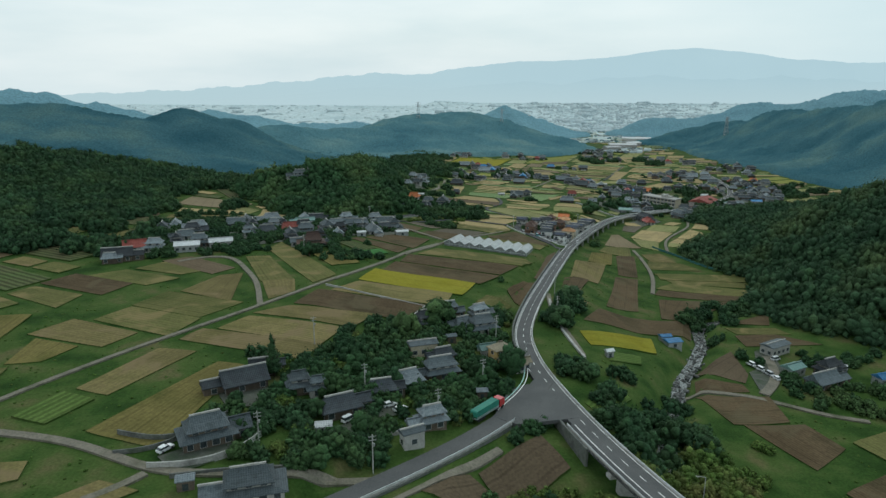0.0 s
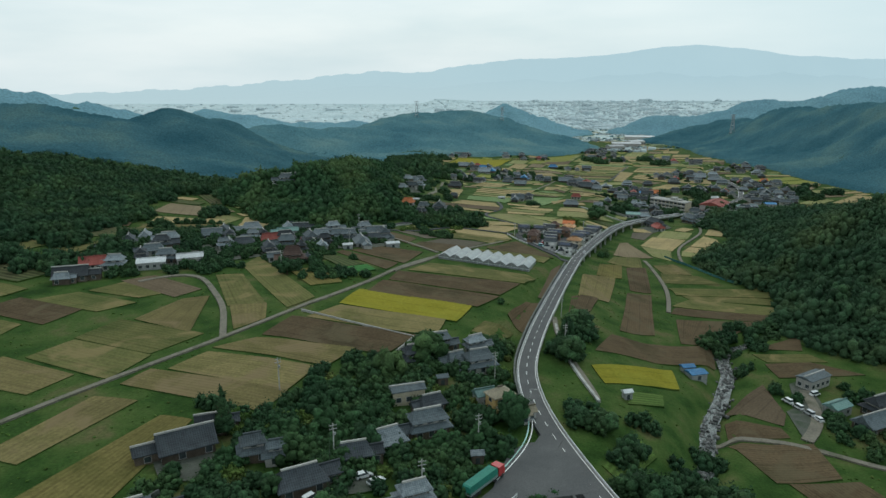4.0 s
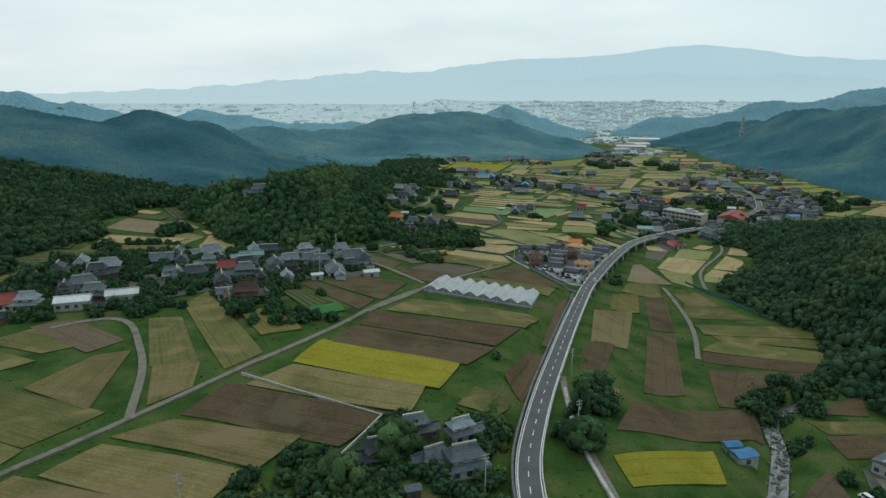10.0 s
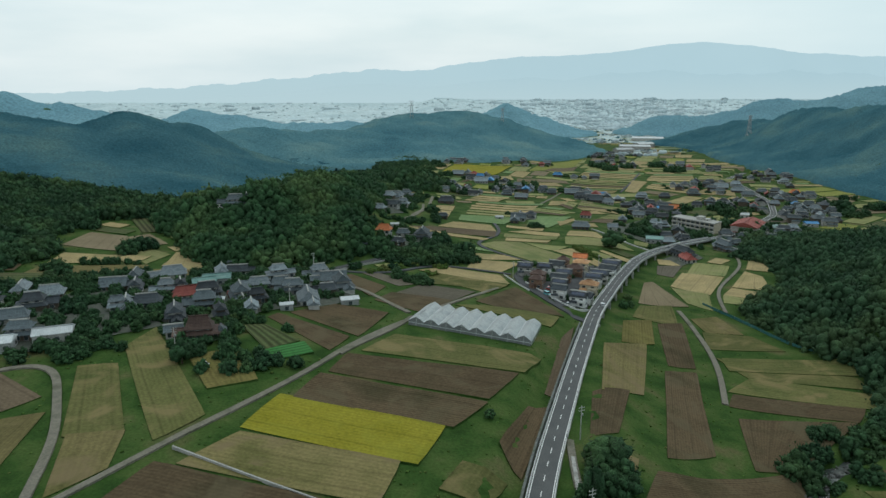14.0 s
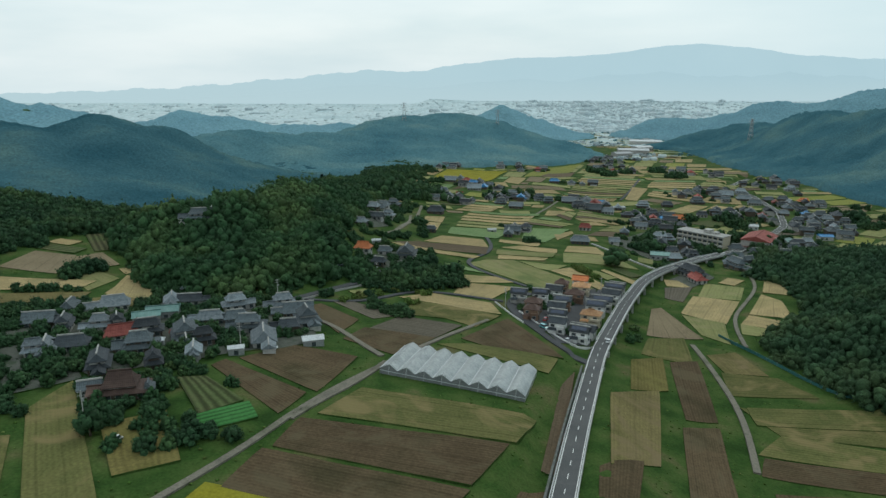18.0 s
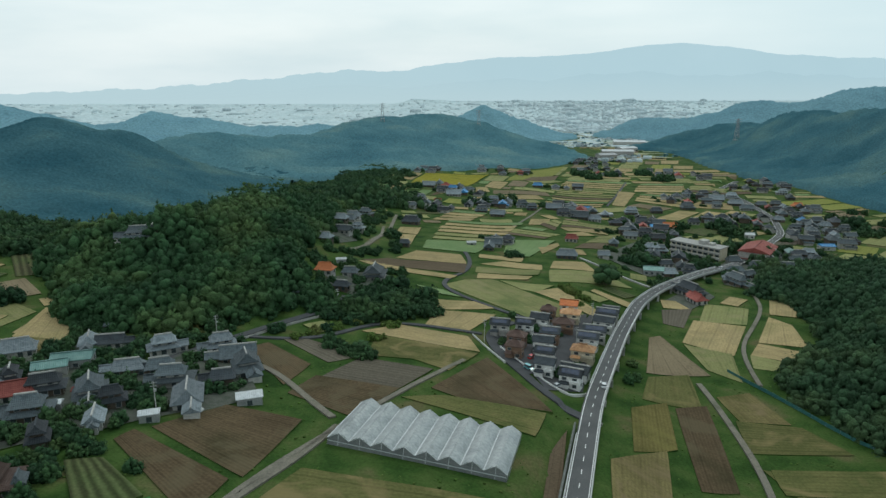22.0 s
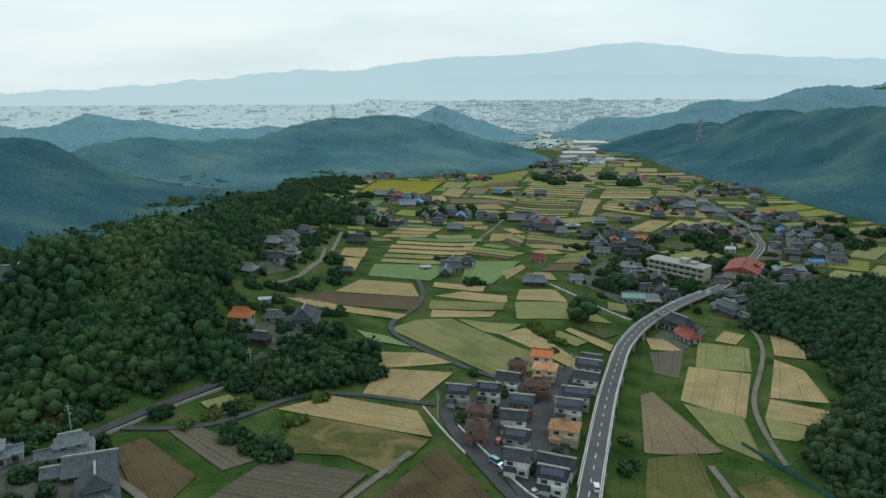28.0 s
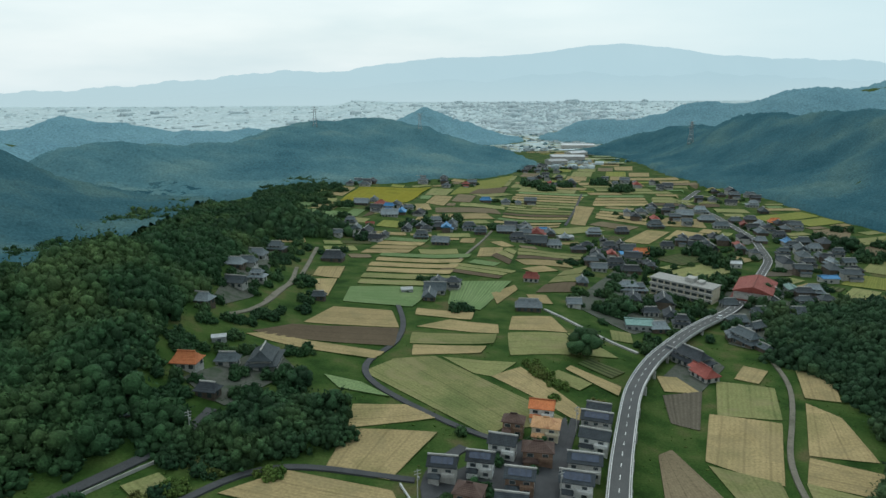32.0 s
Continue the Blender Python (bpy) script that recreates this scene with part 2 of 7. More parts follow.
def tiled(name, cols, period=0.5, strength=0.2, rough=0.7, spec=0.22, vary=0.34, metal=0.0):
    """A roof covering: courses of tiles or seams down the slope, worn patches and stains."""
    m = surface(name, cols, scale=0.5, rough=rough, bump=0, fine=6, spec=spec, vary=vary, metal=metal)
    n, l = m.node_tree.nodes, m.node_tree.links
    b = n["Principled BSDF"]
    uv, wave, rows = n.new("ShaderNodeUVMap"), n.new("ShaderNodeTexWave"), n.new("ShaderNodeTexWave")
    wave.inputs["Scale"].default_value = rows.inputs["Scale"].default_value = 0.314 / period
    rows.bands_direction = "Y"
    both = n.new("ShaderNodeMath")
    both.operation = "ADD"
    for w, k in ((wave, 0), (rows, 1)):
        l.new(uv.outputs["UV"], w.inputs["Vector"])
        l.new(w.outputs["Fac"], both.inputs[k])
    mr, mul = n.new("ShaderNodeMapRange"), n.new("ShaderNodeHueSaturation")
    mr.inputs["From Max"].default_value = 2.0
    mr.inputs["To Min"].default_value, mr.inputs["To Max"].default_value = 1 - strength, 1 + strength
    l.new(both.outputs[0], mr.inputs["Value"])
    l.new(b.inputs["Base Color"].links[0].from_socket, mul.inputs["Color"])
    l.new(mr.outputs["Result"], mul.inputs["Value"])
    l.new(mul.outputs["Color"], b.inputs["Base Color"])
    bp = n.new("ShaderNodeBump")
    bp.inputs["Strength"].default_value, bp.inputs["Distance"].default_value = 0.6, 0.08
    l.new(both.outputs[0], bp.inputs["Height"])
    l.new(bp.outputs["Normal"], b.inputs["Normal"])
    return m


M["tile_grey"] = tiled("grey_roof_tile", [(0.0468, 0.0585, 0.0644), (0.0794, 0.0968, 0.1048), (0.0595, 0.0727, 0.0789)])
M["tile_pale"] = tiled("pale_roof_tile", [(0.1122, 0.1345, 0.1449), (0.173, 0.1997, 0.2132), (0.0935, 0.1128, 0.1216)])
M["tile_dark"] = tiled("dark_roof_tile", [(0.0261, 0.0315, 0.0366), (0.0453, 0.0535, 0.0593)])
M["tile_red"] = tiled("red_roof", [(0.187, 0.0467, 0.0382), (0.255, 0.0765, 0.0595)])
M["tile_brown"] = tiled("brown_roof_tile", [(0.0612, 0.0374, 0.0306), (0.1008, 0.0646, 0.051)])
M["tile_orange"] = tiled("orange_roof_tile", [(0.40, 0.12, 0.045), (0.50, 0.18, 0.07)])
M["tile_peach"] = tiled("peach_roof_tile", [(0.42, 0.22, 0.10), (0.52, 0.30, 0.15), (0.33, 0.16, 0.08)])
M["tile_teal"] = tiled("teal_metal_roof", [(0.09, 0.1725, 0.1575), (0.1425, 0.2325, 0.21)], 0.6, 0.2, 0.5)
M["tile_blue"] = tiled("blue_metal_roof", [(0.035, 0.15, 0.32), (0.06, 0.21, 0.40)], 0.6, 0.2, 0.5)
M["tile_white"] = tiled("white_metal_roof", [(0.357, 0.374, 0.3825), (0.459, 0.476, 0.476)], 0.6, 0.12, 0.5)
M["tile_tan"] = tiled("olive_brown_roof", [(0.16, 0.14, 0.10), (0.23, 0.20, 0.14)])
M["plaster"] = surface("white_plaster", [(0.289, 0.2848, 0.2635), (0.391, 0.3825, 0.357)], 0.5, 0.85, 0.1, 8, vary=0.12)
M["white"] = surface("white_render", [(0.50, 0.50, 0.48), (0.62, 0.62, 0.60)], 0.5, 0.8, 0.1, 8, vary=0.15)
M["boards"] = surface("dark_boards", [(0.07, 0.055, 0.042), (0.12, 0.095, 0.072)], 0.8, 0.85, 0.3, 8, vary=0.25)
M["cream"] = surface("cream_wall", [(0.45, 0.39, 0.28), (0.55, 0.49, 0.37)], 0.5, 0.85, 0.1, 8, vary=0.15)
M["brownwall"] = surface("brown_wall", [(0.16, 0.10, 0.07), (0.22, 0.145, 0.10)], 0.5, 0.85, 0.1, 8, vary=0.15)
M["ochre"] = surface("ochre_wall", [(0.42, 0.29, 0.11), (0.52, 0.37, 0.16)], 0.5, 0.85, 0.1, 8)
M["glass"] = surface("window_glass", [(0.03, 0.04, 0.045), (0.06, 0.075, 0.08)], 0.6, 0.08, 0, 4, 0.6)
M["frame"] = surface("window_frame", [(0.28, 0.28, 0.27), (0.40, 0.40, 0.39)], 1.0, 0.5, 0, 6)
M["solar"] = surface("solar_panel", [(0.02, 0.03, 0.055), (0.04, 0.055, 0.09)], 0.8, 0.12, 0, 6, 0.6)
M["metal"] = surface("grey_metal", [(0.25, 0.26, 0.26), (0.36, 0.37, 0.37)], 0.6, 0.5, 0.05, 8, 0.5, 0.4)
M["gravel"] = surface("yard_gravel", [(0.0467, 0.057, 0.0399), (0.0808, 0.0855, 0.0712), (0.034, 0.0522, 0.0266)], 0.2, 0.95, 0.3, 14)
M["brick_red"] = surface("red_cladding", [(0.30, 0.07, 0.06), (0.38, 0.10, 0.085)], 0.5, 0.8, 0.1, 8)
M["net"] = surface("blue_green_net", [(0.025, 0.10, 0.10), (0.045, 0.14, 0.13)], 0.8, 0.7, 0.3, 8)
M["leaf_light"] = surface("light_leaves", [(0.0495, 0.0935, 0.022), (0.0825, 0.1265, 0.0308), (0.11, 0.11, 0.0385)], 0.08, 0.9, 0.9, 24, 0.1, island=0.45, dist=0.5, grainy=0.45)
M["tyre"] = surface("tyre", [(0.02, 0.02, 0.021), (0.035, 0.035, 0.036)], 1.0, 0.9, 0.1, 8)
M["tarp"] = surface("green_tarpaulin", [(0.02, 0.14, 0.10), (0.035, 0.19, 0.14)], 0.8, 0.55, 0.15, 6)
for car_name, car_col in (("car_white", (0.66, 0.67, 0.67)), ("car_red", (0.42, 0.03, 0.03)), ("car_dark", (0.05, 0.052, 0.058)), ("car_teal", (0.16, 0.42, 0.45)), ("car_silver", (0.42, 0.43, 0.44))):
    M[car_name] = surface(car_name, [car_col, tuple(c * 0.92 for c in car_col)], 0.5, 0.25, 0, 6, 0.5, coat=0.6)
# brighter copies of stub, olive, soil and green: far haze and light in colour
M["straw"] = striped("hazed_stubble", [(0.2564, 0.2022, 0.0985), (0.3198, 0.2493, 0.1256), (0.207, 0.1787, 0.0812)], 1.6, 0.06, patch=0.4, patch_col=(0.20, 0.17, 0.09))
M["olive_hazed"] = striped("hazed_regrown_stubble", [(0.1546, 0.1642, 0.0663), (0.1956, 0.1956, 0.0815), (0.1232, 0.1449, 0.0548)], 1.7, 0.06, patch=0.4, patch_col=(0.24, 0.20, 0.11))
M["dry"] = striped("hazed_soil", [(0.1571, 0.1258, 0.0787), (0.1989, 0.1597, 0.1002)], 1.6, 0.06)
M["green_hazed"] = striped("hazed_green_crop", [(0.1164, 0.177, 0.0715), (0.1578, 0.2145, 0.0954)], 2.2, 0.16)
M["weeds"] = surface("bank_weeds", [(0.0344, 0.0729, 0.0139), (0.0574, 0.0997, 0.0218), (0.0872, 0.1069, 0.0338)], 0.2, 0.95, 0.6, 10, 0.05, island=0.35)


# ---- the lie of the land ----
YA = [-60, 150, 250, 340, 400, 460, 520, 600, 700, 900, 1200, 1700, 2200, 2800, 3300, 4900]
ZA = [6, 5.5, 5, 4, 0, -5, -8, -12, -19, -29, -38, -60, -88, -110, -112, -62]
YD, ZD = [-60, 150, 350, 450, 520, 700, 1000], [16, 17, 18, 12, 10, 10, 6]


def valley(x, y):
    """The valley floor: it falls away ahead, and in a bank down to the stream."""
    a, d = np.interp(y, YA, ZA), np.interp(y, YD, ZD)
    cx = np.interp(y, [0, 150, 200, 350, 500, 700], [52, 60, 74, 84, 110, 170])
    side = np.clip((y - 820) / 380, 0, 1) ** 2 / (1 + np.exp(np.clip((x + 95) / 30.0, -50, 50)))
    return a - d / (1 + np.exp(np.clip(-(x - cx) / 12.0, -50, 50))) - 0.08 * np.clip(x + 40, -10, 125) - 36 * side


# crests: x, y, height, half-width
RIDGES = {
    "near_left": [(-122, 512, -2, 20), (-104, 492, 1, 22), (-76, 492, 3, 24), (-54, 514, 4, 24), (-52, 548, 6, 30), (-72, 588, 17, 44), (-80, 622, 17, 46), (-66, 662, 11, 44), (-60, 705, -2, 38), (-56, 745, -10, 28)],
    "near_left_west": [(-182, 606, -9, 20), (-160, 586, 3, 30), (-136, 575, 10, 40), (-109, 568, 15, 42), (-85, 586, 17, 42)],
    "near_left_tail": [(-50, 835, -18, 26), (-24, 848, -10, 27), (-6, 845, -16, 20)],
    "near_right": [(290, 330, 40, 80), (285, 402, 32, 80), (280, 440, 14, 66), (278, 480, -8, 52), (274, 530, -18, 44), (272, 568, -22, 34), (310, 585, -21, 36), (420, 560, -4, 80)],
    "left": [(-520, 380, 60, 190), (-490, 523, 64, 210), (-470, 715, 66, 220), (-444, 785, 64, 200), (-402, 810, 40, 175), (-344, 850, 46, 150), (-300, 910, 36, 125), (-293, 945, 4, 105), (-278, 975, -11, 90), (-249, 1000, -29, 80), (-210, 1060, -38, 70)],
    "middle": [(-390, 1150, -47, 150), (-311, 1190, -29, 170), (-294, 1270, -5, 190), (-260, 1340, -36, 200), (-236, 1380, -19, 210), (-154, 1420, -13, 220), (-105, 1490, -40, 230), (-74, 1560, 0, 240), (-8, 1680, 7, 240), (92, 1700, -15, 190), (161, 1650, -60, 130), (199, 1590, -84, 85), (218, 1540, -100, 50)],
    "peak": [(2, 2350, -41, 220), (126, 2380, -70, 200), (174, 2390, -19, 120), (208, 2392, -10, 95), (237, 2395, -16, 105), (299, 2400, -40, 130), (387, 2410, -100, 120), (458, 2420, -120, 80)],
    "left_back": [(-1095, 2150, -41, 240), (-815, 2150, -49, 240), (-774, 2160, -60, 220), (-694, 2180, -25, 230), (-609, 2185, -18, 240), (-544, 2200, -55, 230), (-429, 2230, -44, 220), (-328, 2260, -59, 200), (-242, 2290, -95, 170), (-172, 2320, -120, 120)],
    "left_high": [(-1015, 1420, 60, 330), (-903, 1500, 51, 300), (-859, 1520, 14, 260), (-775, 1560, 31, 230), (-724, 1600, -15, 200), (-694, 1640, -36, 180), (-531, 1660, -33, 150), (-458, 1680, -70, 120)],
    "right": [(790, 450, 100, 230), (740, 600, 96, 140), (700, 720, 89, 115), (682, 883, 80, 108), (692, 1080, 64, 112), (687, 1150, 56, 115), (693, 1260, 44, 118), (722, 1400, 32, 120), (749, 1560, 20, 122), (731, 1650, 4, 115), (706, 1740, -11, 105), (651, 1770, -30, 80), (577, 1750, -52, 60), (531, 1720, -90, 40)],
    "right_back": [(1740, 2250, 95, 360), (1382, 2250, 51, 330), (1352, 2280, 50, 300), (1231, 2250, 22, 260), (1162, 2250, 21, 240), (1073, 2300, 1, 230), (990, 2420, -38, 200), (907, 2450, -40, 170), (775, 2430, -51, 120), (706, 2410, -65, 75), (681, 2395, -115, 40)],
}


# the right-hand wood's lower edge: y, x
WOOD_EDGE = [(200, 240), (240, 215), (281, 190), (290, 179), (305, 164), (337, 160), (352, 172), (382, 182), (407, 172), (428, 166), (450, 164), (462, 169), (474, 182), (495, 205), (519, 216), (563, 225), (580, 212), (600, 230), (660, 250)]


def ridge_height(rows, x, y):
    base = valley(x, y)
    best = np.full(np.shape(x), -1e9)
    for (x0, y0, z0, w0), (x1, y1, z1, w1) in zip(rows, rows[1:]):
        dx, dy = x1 - x0, y1 - y0
        s = np.clip(((x - x0) * dx + (y - y0) * dy) / (dx * dx + dy * dy), 0, 1)
        d = np.hypot(x - x0 - s * dx, y - y0 - s * dy)
        top, w = z0 + s * (z1 - z0), w0 + s * (w1 - w0)
        best = np.maximum(best, base + np.maximum(top - base, 0) * np.exp(-1.2 * (d / w) ** 2))
    return best


def wobble(x, y):
    """Spurs and gullies of the hillsides, from -1 to 1."""
    return (np.sin(x / 31 + 1.3 * np.sin(y / 47)) + np.sin(y / 37 + 1.1 * np.sin(x / 59)) + 0.6 * np.sin((x + y) / 17.0)) / 2.6


def curve_points(rows, step):
    """A smooth line through the rows (x, y, ...), at even steps."""
    rows = np.array(rows, float)
    d = np.r_[0, np.cumsum(np.hypot(*np.diff(rows[:, :2], axis=0).T))]
    n = max(2, int(d[-1] / step))
    s = np.linspace(0, d[-1], n + 1)
    out = np.stack([np.interp(s, d, rows[:, k]) for k in range(rows.shape[1])], -1)
    m = max(1, min(int(10 / step), n // 6))
    for _ in range(3):
        pad = np.pad(out, ((m, m), (0, 0)), mode="reflect", reflect_type="odd")
        out = np.stack([np.convolve(pad[:, k], np.ones(2 * m + 1) / (2 * m + 1), "valid") for k in range(out.shape[1])], -1)
    return out


MAIN = [(78, 62, 4.6), (62, 96, 3.9), (49, 128, 3.2), (41, 152, 2.4), (35, 176, 1.6), (29.6, 206, 0.2), (29.2, 238, -1.4), (39.8, 282, -4.0), (59.7, 350, -8.6), (81.8, 420, -12.6), (110.6, 490, -18), (136, 545, -22.5), (158, 578, -25.8), (178, 600, -28), (197, 620, -30), (238, 655, -34), (279, 705, -38), (333, 775, -42), (364, 850, -44), (386, 960, -47), (400, 1060, -52), (470, 1160, -57)]
SIDE = [(31, 192, 1.1), (24, 176, 1.5), (14, 163, 1.9), (2, 150, 2.3), (-11, 138.5, 2.6), (-22, 129, 2.8), (-50, 106, 3.2)]
main_line, side_line = curve_points(MAIN, 2.5), curve_points(SIDE, 2.5)


def under_road(z, x, y, line, half):
    """The ground, cut away where a road runs lower than it."""
    shape, x, y, z = np.shape(z), np.ravel(x), np.ravel(y), np.ravel(z).copy()
    near = np.flatnonzero((x > -70) & (x < 500) & (y > 50) & (y < 1200))
    for part in np.array_split(near, max(1, len(near) // 4000)):
        d = np.hypot(x[part, None] - line[None, :, 0], y[part, None] - line[None, :, 1])
        k = d.argmin(1)
        d = d[np.arange(len(part)), k]
        z[part] = np.minimum(z[part], line[k, 2] - 0.7 + 1.2 * np.maximum(d - half, 0))
    return z.reshape(shape)


RIVER_Y = [60, 130, 165, 180, 198, 217, 238, 260, 285, 301, 311, 318, 336, 400, 470]
RIVER_X = [62, 58, 60, 66, 74, 82, 91, 104, 117, 121, 127, 138, 172, 218, 246]


def ground(x, y):
    x, y = np.asarray(x, float), np.asarray(y, float)
    base = valley(x, y)
    z = base
    for name, rows in RIDGES.items():
        h = ridge_height(rows, x, y)
        if name == "near_right":
            h = base + (h - base) * np.clip((x - np.interp(y, *zip(*WOOD_EDGE))) / 26 + 0.1, 0, 1)
        z = np.maximum(z, h)
    rise = z - base
    z = z + (wobble(x, y) - 0.7) * np.clip(rise * 0.11, 0, 8) + (np.sin(x / 63 + 2.2 * np.sin(y / 140)) + np.sin(y / 83 + x / 171) - 0.6) * np.clip((rise - 10) * 0.13, 0, 11) * (y > 560)
    away = np.abs(x - np.interp(y, RIVER_Y, RIVER_X))
    z = z - 4.0 * np.exp(-(away / 7.0) ** 4) * (y < 325)
    z = z - 6.0 * np.exp(-(((x - 20) / 15) ** 2 + ((y - 134) / 15) ** 2) ** 2)
    return under_road(under_road(z, x, y, main_line, 9.0), x, y, side_line, 8.0)


def gz(x, y):
    return float(ground(x, y))


def link_mesh(name, verts, faces, material, parent=None, label="", smooth=False):
    me = bpy.data.meshes.new(name)
    me.from_pydata([tuple(map(float, v)) for v in verts], [], [tuple(map(int, f)) for f in faces])
    me.materials.append(material)
    if smooth:
        me.shade_smooth()
    ob = new(name, me)
    if parent is not None:
        ob.parent = parent
    return tagged(ob, label)


def big_mesh(name, verts, tris, material, smooth=False):
    """A large triangle mesh from arrays."""
    me = bpy.data.meshes.new(name)
    verts, tris = np.asarray(verts, np.float32), np.asarray(tris, np.int32)
    me.vertices.add(len(verts))
    me.vertices.foreach_set("co", verts.ravel())
    k = tris.shape[1]
    me.loops.add(tris.size)
    me.loops.foreach_set("vertex_index", tris.ravel())
    me.polygons.add(len(tris))
    me.polygons.foreach_set("loop_start", np.arange(0, tris.size, k, dtype=np.int32))
    me.update(calc_edges=True)
    me.materials.append(material)
    if smooth:
        me.shade_smooth()
    return new(name, me)


def spaced(rows):
    """Coordinates that go from stop to stop in the given steps."""
    out = [rows[0][0]]
    for (a, step), (b, _) in zip(rows, rows[1:]):
        n = max(1, round((b - a) / step))
        out += [a + (b - a) * k / n for k in range(1, n + 1)]
    return np.array(out)


gx = spaced([(-3600, 200), (-1400, 60), (-520, 12), (-240, 4), (300, 12), (520, 20), (1000, 60), (1500, 200), (3600, 200)])
gy = spaced([(-400, 40), (90, 4), (720, 10), (1300, 25), (2800, 80), (4880, 80)])
GX, GY = np.meshgrid(gx, gy)
nx, ny = len(gx), len(gy)
gi = np.arange(nx * ny).reshape(ny, nx)
quads = np.stack([gi[:-1, :-1], gi[:-1, 1:], gi[1:, 1:], gi[1:, :-1]], -1).reshape(-1, 4)
land = big_mesh("ground", np.stack([GX, GY, ground(GX, GY)], -1).reshape(-1, 3), quads, M["grass"], True)
tagged(land, "green grassy valley floor with banks and wooded hillsides", "ground", kind="structure")


# ---- woods ----
def ico(level):
    bm = bmesh.new()
    bmesh.ops.create_icosphere(bm, subdivisions=level, radius=1.0)
    v = np.array([w.co[:] for w in bm.verts])
    f = np.array([[w.index for w in q.verts] for q in bm.faces])
    bm.free()
    return v, f


ICO1, ICO2 = ico(1), ico(2)


def crown(rng, clumps, shape, rough=0.3, leaves=0):
    """A crown of leafy clumps, about one unit in radius, its foot at 0."""
    v0, f0 = shape
    vs, fs = [], []
    if clumps > 2:
        clumps += 4
    for k in range(clumps):
        a = 2.4 * k + rng.uniform(0, 0.8)
        if clumps < 3:
            c, r = np.array([0.4 * k, 0, 1.0 - 0.3 * k]), rng.uniform(0.62, 0.75)
        else:
            f = (k + 0.5) / clumps
            out = 0.72 * math.sin(math.pi * (0.12 + 0.62 * f))
            c, r = np.array([out * math.cos(a), out * math.sin(a), 1.45 - 1.15 * f]), rng.uniform(0.30, 0.50)
        v = v0 * (r * rng.uniform(0.8, 1.2, (1, 3))) * (1 + rng.uniform(-rough, rough, (len(v0), 1)))
        vs.append(v + c)
        fs.append(f0 + len(v0) * k)
    v, f = np.concatenate(vs), np.concatenate(fs)
    if leaves:
        at = v[rng.integers(0, len(v), leaves)]
        at = at + (at - [0, 0, 0.7]) * rng.uniform(-0.02, 0.30, (leaves, 1))
        tri = at[:, None] + rng.normal(0, 0.085, (leaves, 3, 3))
        f = np.concatenate([f, len(v) + np.arange(3 * leaves).reshape(-1, 3)])
        v = np.concatenate([v, tri.reshape(-1, 3)])
    return v, f


def scatter(name, spots, radii, heights, material, clumps, shape, rng, kinds=9, label="", category="woods", soft=False):
    """One wood: a crown at every spot, in several shapes, each turned and sized on its own."""
    forms = [crown(rng, clumps, shape, leaves=0 if soft else 190) for _ in range(kinds)]
    vs, fs, n = [], [], 0
    pick = rng.integers(0, kinds, len(spots))
    for k, (v, f) in enumerate(forms):
        idx = np.flatnonzero(pick == k)
        if not len(idx):
            continue
        a = rng.uniform(0, 2 * math.pi, len(idx))
        c, s = np.cos(a)[:, None], np.sin(a)[:, None]
        r, h = radii[idx][:, None], heights[idx][:, None]
        x = (v[:, 0] * c - v[:, 1] * s) * r + spots[idx, 0:1]
        y = (v[:, 0] * s + v[:, 1] * c) * r + spots[idx, 1:2]
        z = v[:, 2] * h * 0.6 + spots[idx, 2:3]
        vs.append(np.stack([x, y, z], -1).reshape(-1, 3))
        fs.append((f[None] + n + len(v) * np.arange(len(idx))[:, None, None]).reshape(-1, 3))
        n += len(v) * len(idx)
    ob = big_mesh(name, np.concatenate(vs), np.concatenate(fs), material, soft)
    return tagged(ob, label, category, kind="stuff")


def in_box(x, y, boxes):
    hit = np.zeros(np.shape(x), bool)
    for x0, y0, x1, y1 in boxes:
        hit |= (x > x0) & (x < x1) & (y > y0) & (y < y1)
    return hit


def wood(name, ridge, gap, size, least, material, clumps, shape, box, seed, label, clear=(), edge=None):
    rng = np.random.default_rng(seed)
    x0, y0, x1, y1 = box
    px, py = np.meshgrid(np.arange(x0, x1, gap), np.arange(y0, y1, gap))
    px = (px + rng.uniform(-0.45, 0.45, px.shape) * gap).ravel()
    py = (py + rng.uniform(-0.45, 0.45, py.shape) * gap).ravel()
    rise = ridge_height(RIDGES[ridge], px, py) - valley(px, py)
    other = np.max([ridge_height(rows, px, py) for k, rows in RIDGES.items() if k != ridge], axis=0) - valley(px, py)
    keep = (rise > least + rng.uniform(-1, 1, len(px))) & (rise > other) & ~in_box(px, py, clear)
    if edge:
        keep &= px > np.interp(py, *zip(*edge))
    px, py = px[keep], py[keep]
    r = size * rng.uniform(0.75, 1.18, len(px)) ** 1.9
    h = r * rng.uniform(1.2, 2.2, len(px))
    spots = np.stack([px, py, ground(px, py) - 0.45 * r], -1)
    return scatter(name, spots, r, h, material, clumps, shape, rng, label=label)


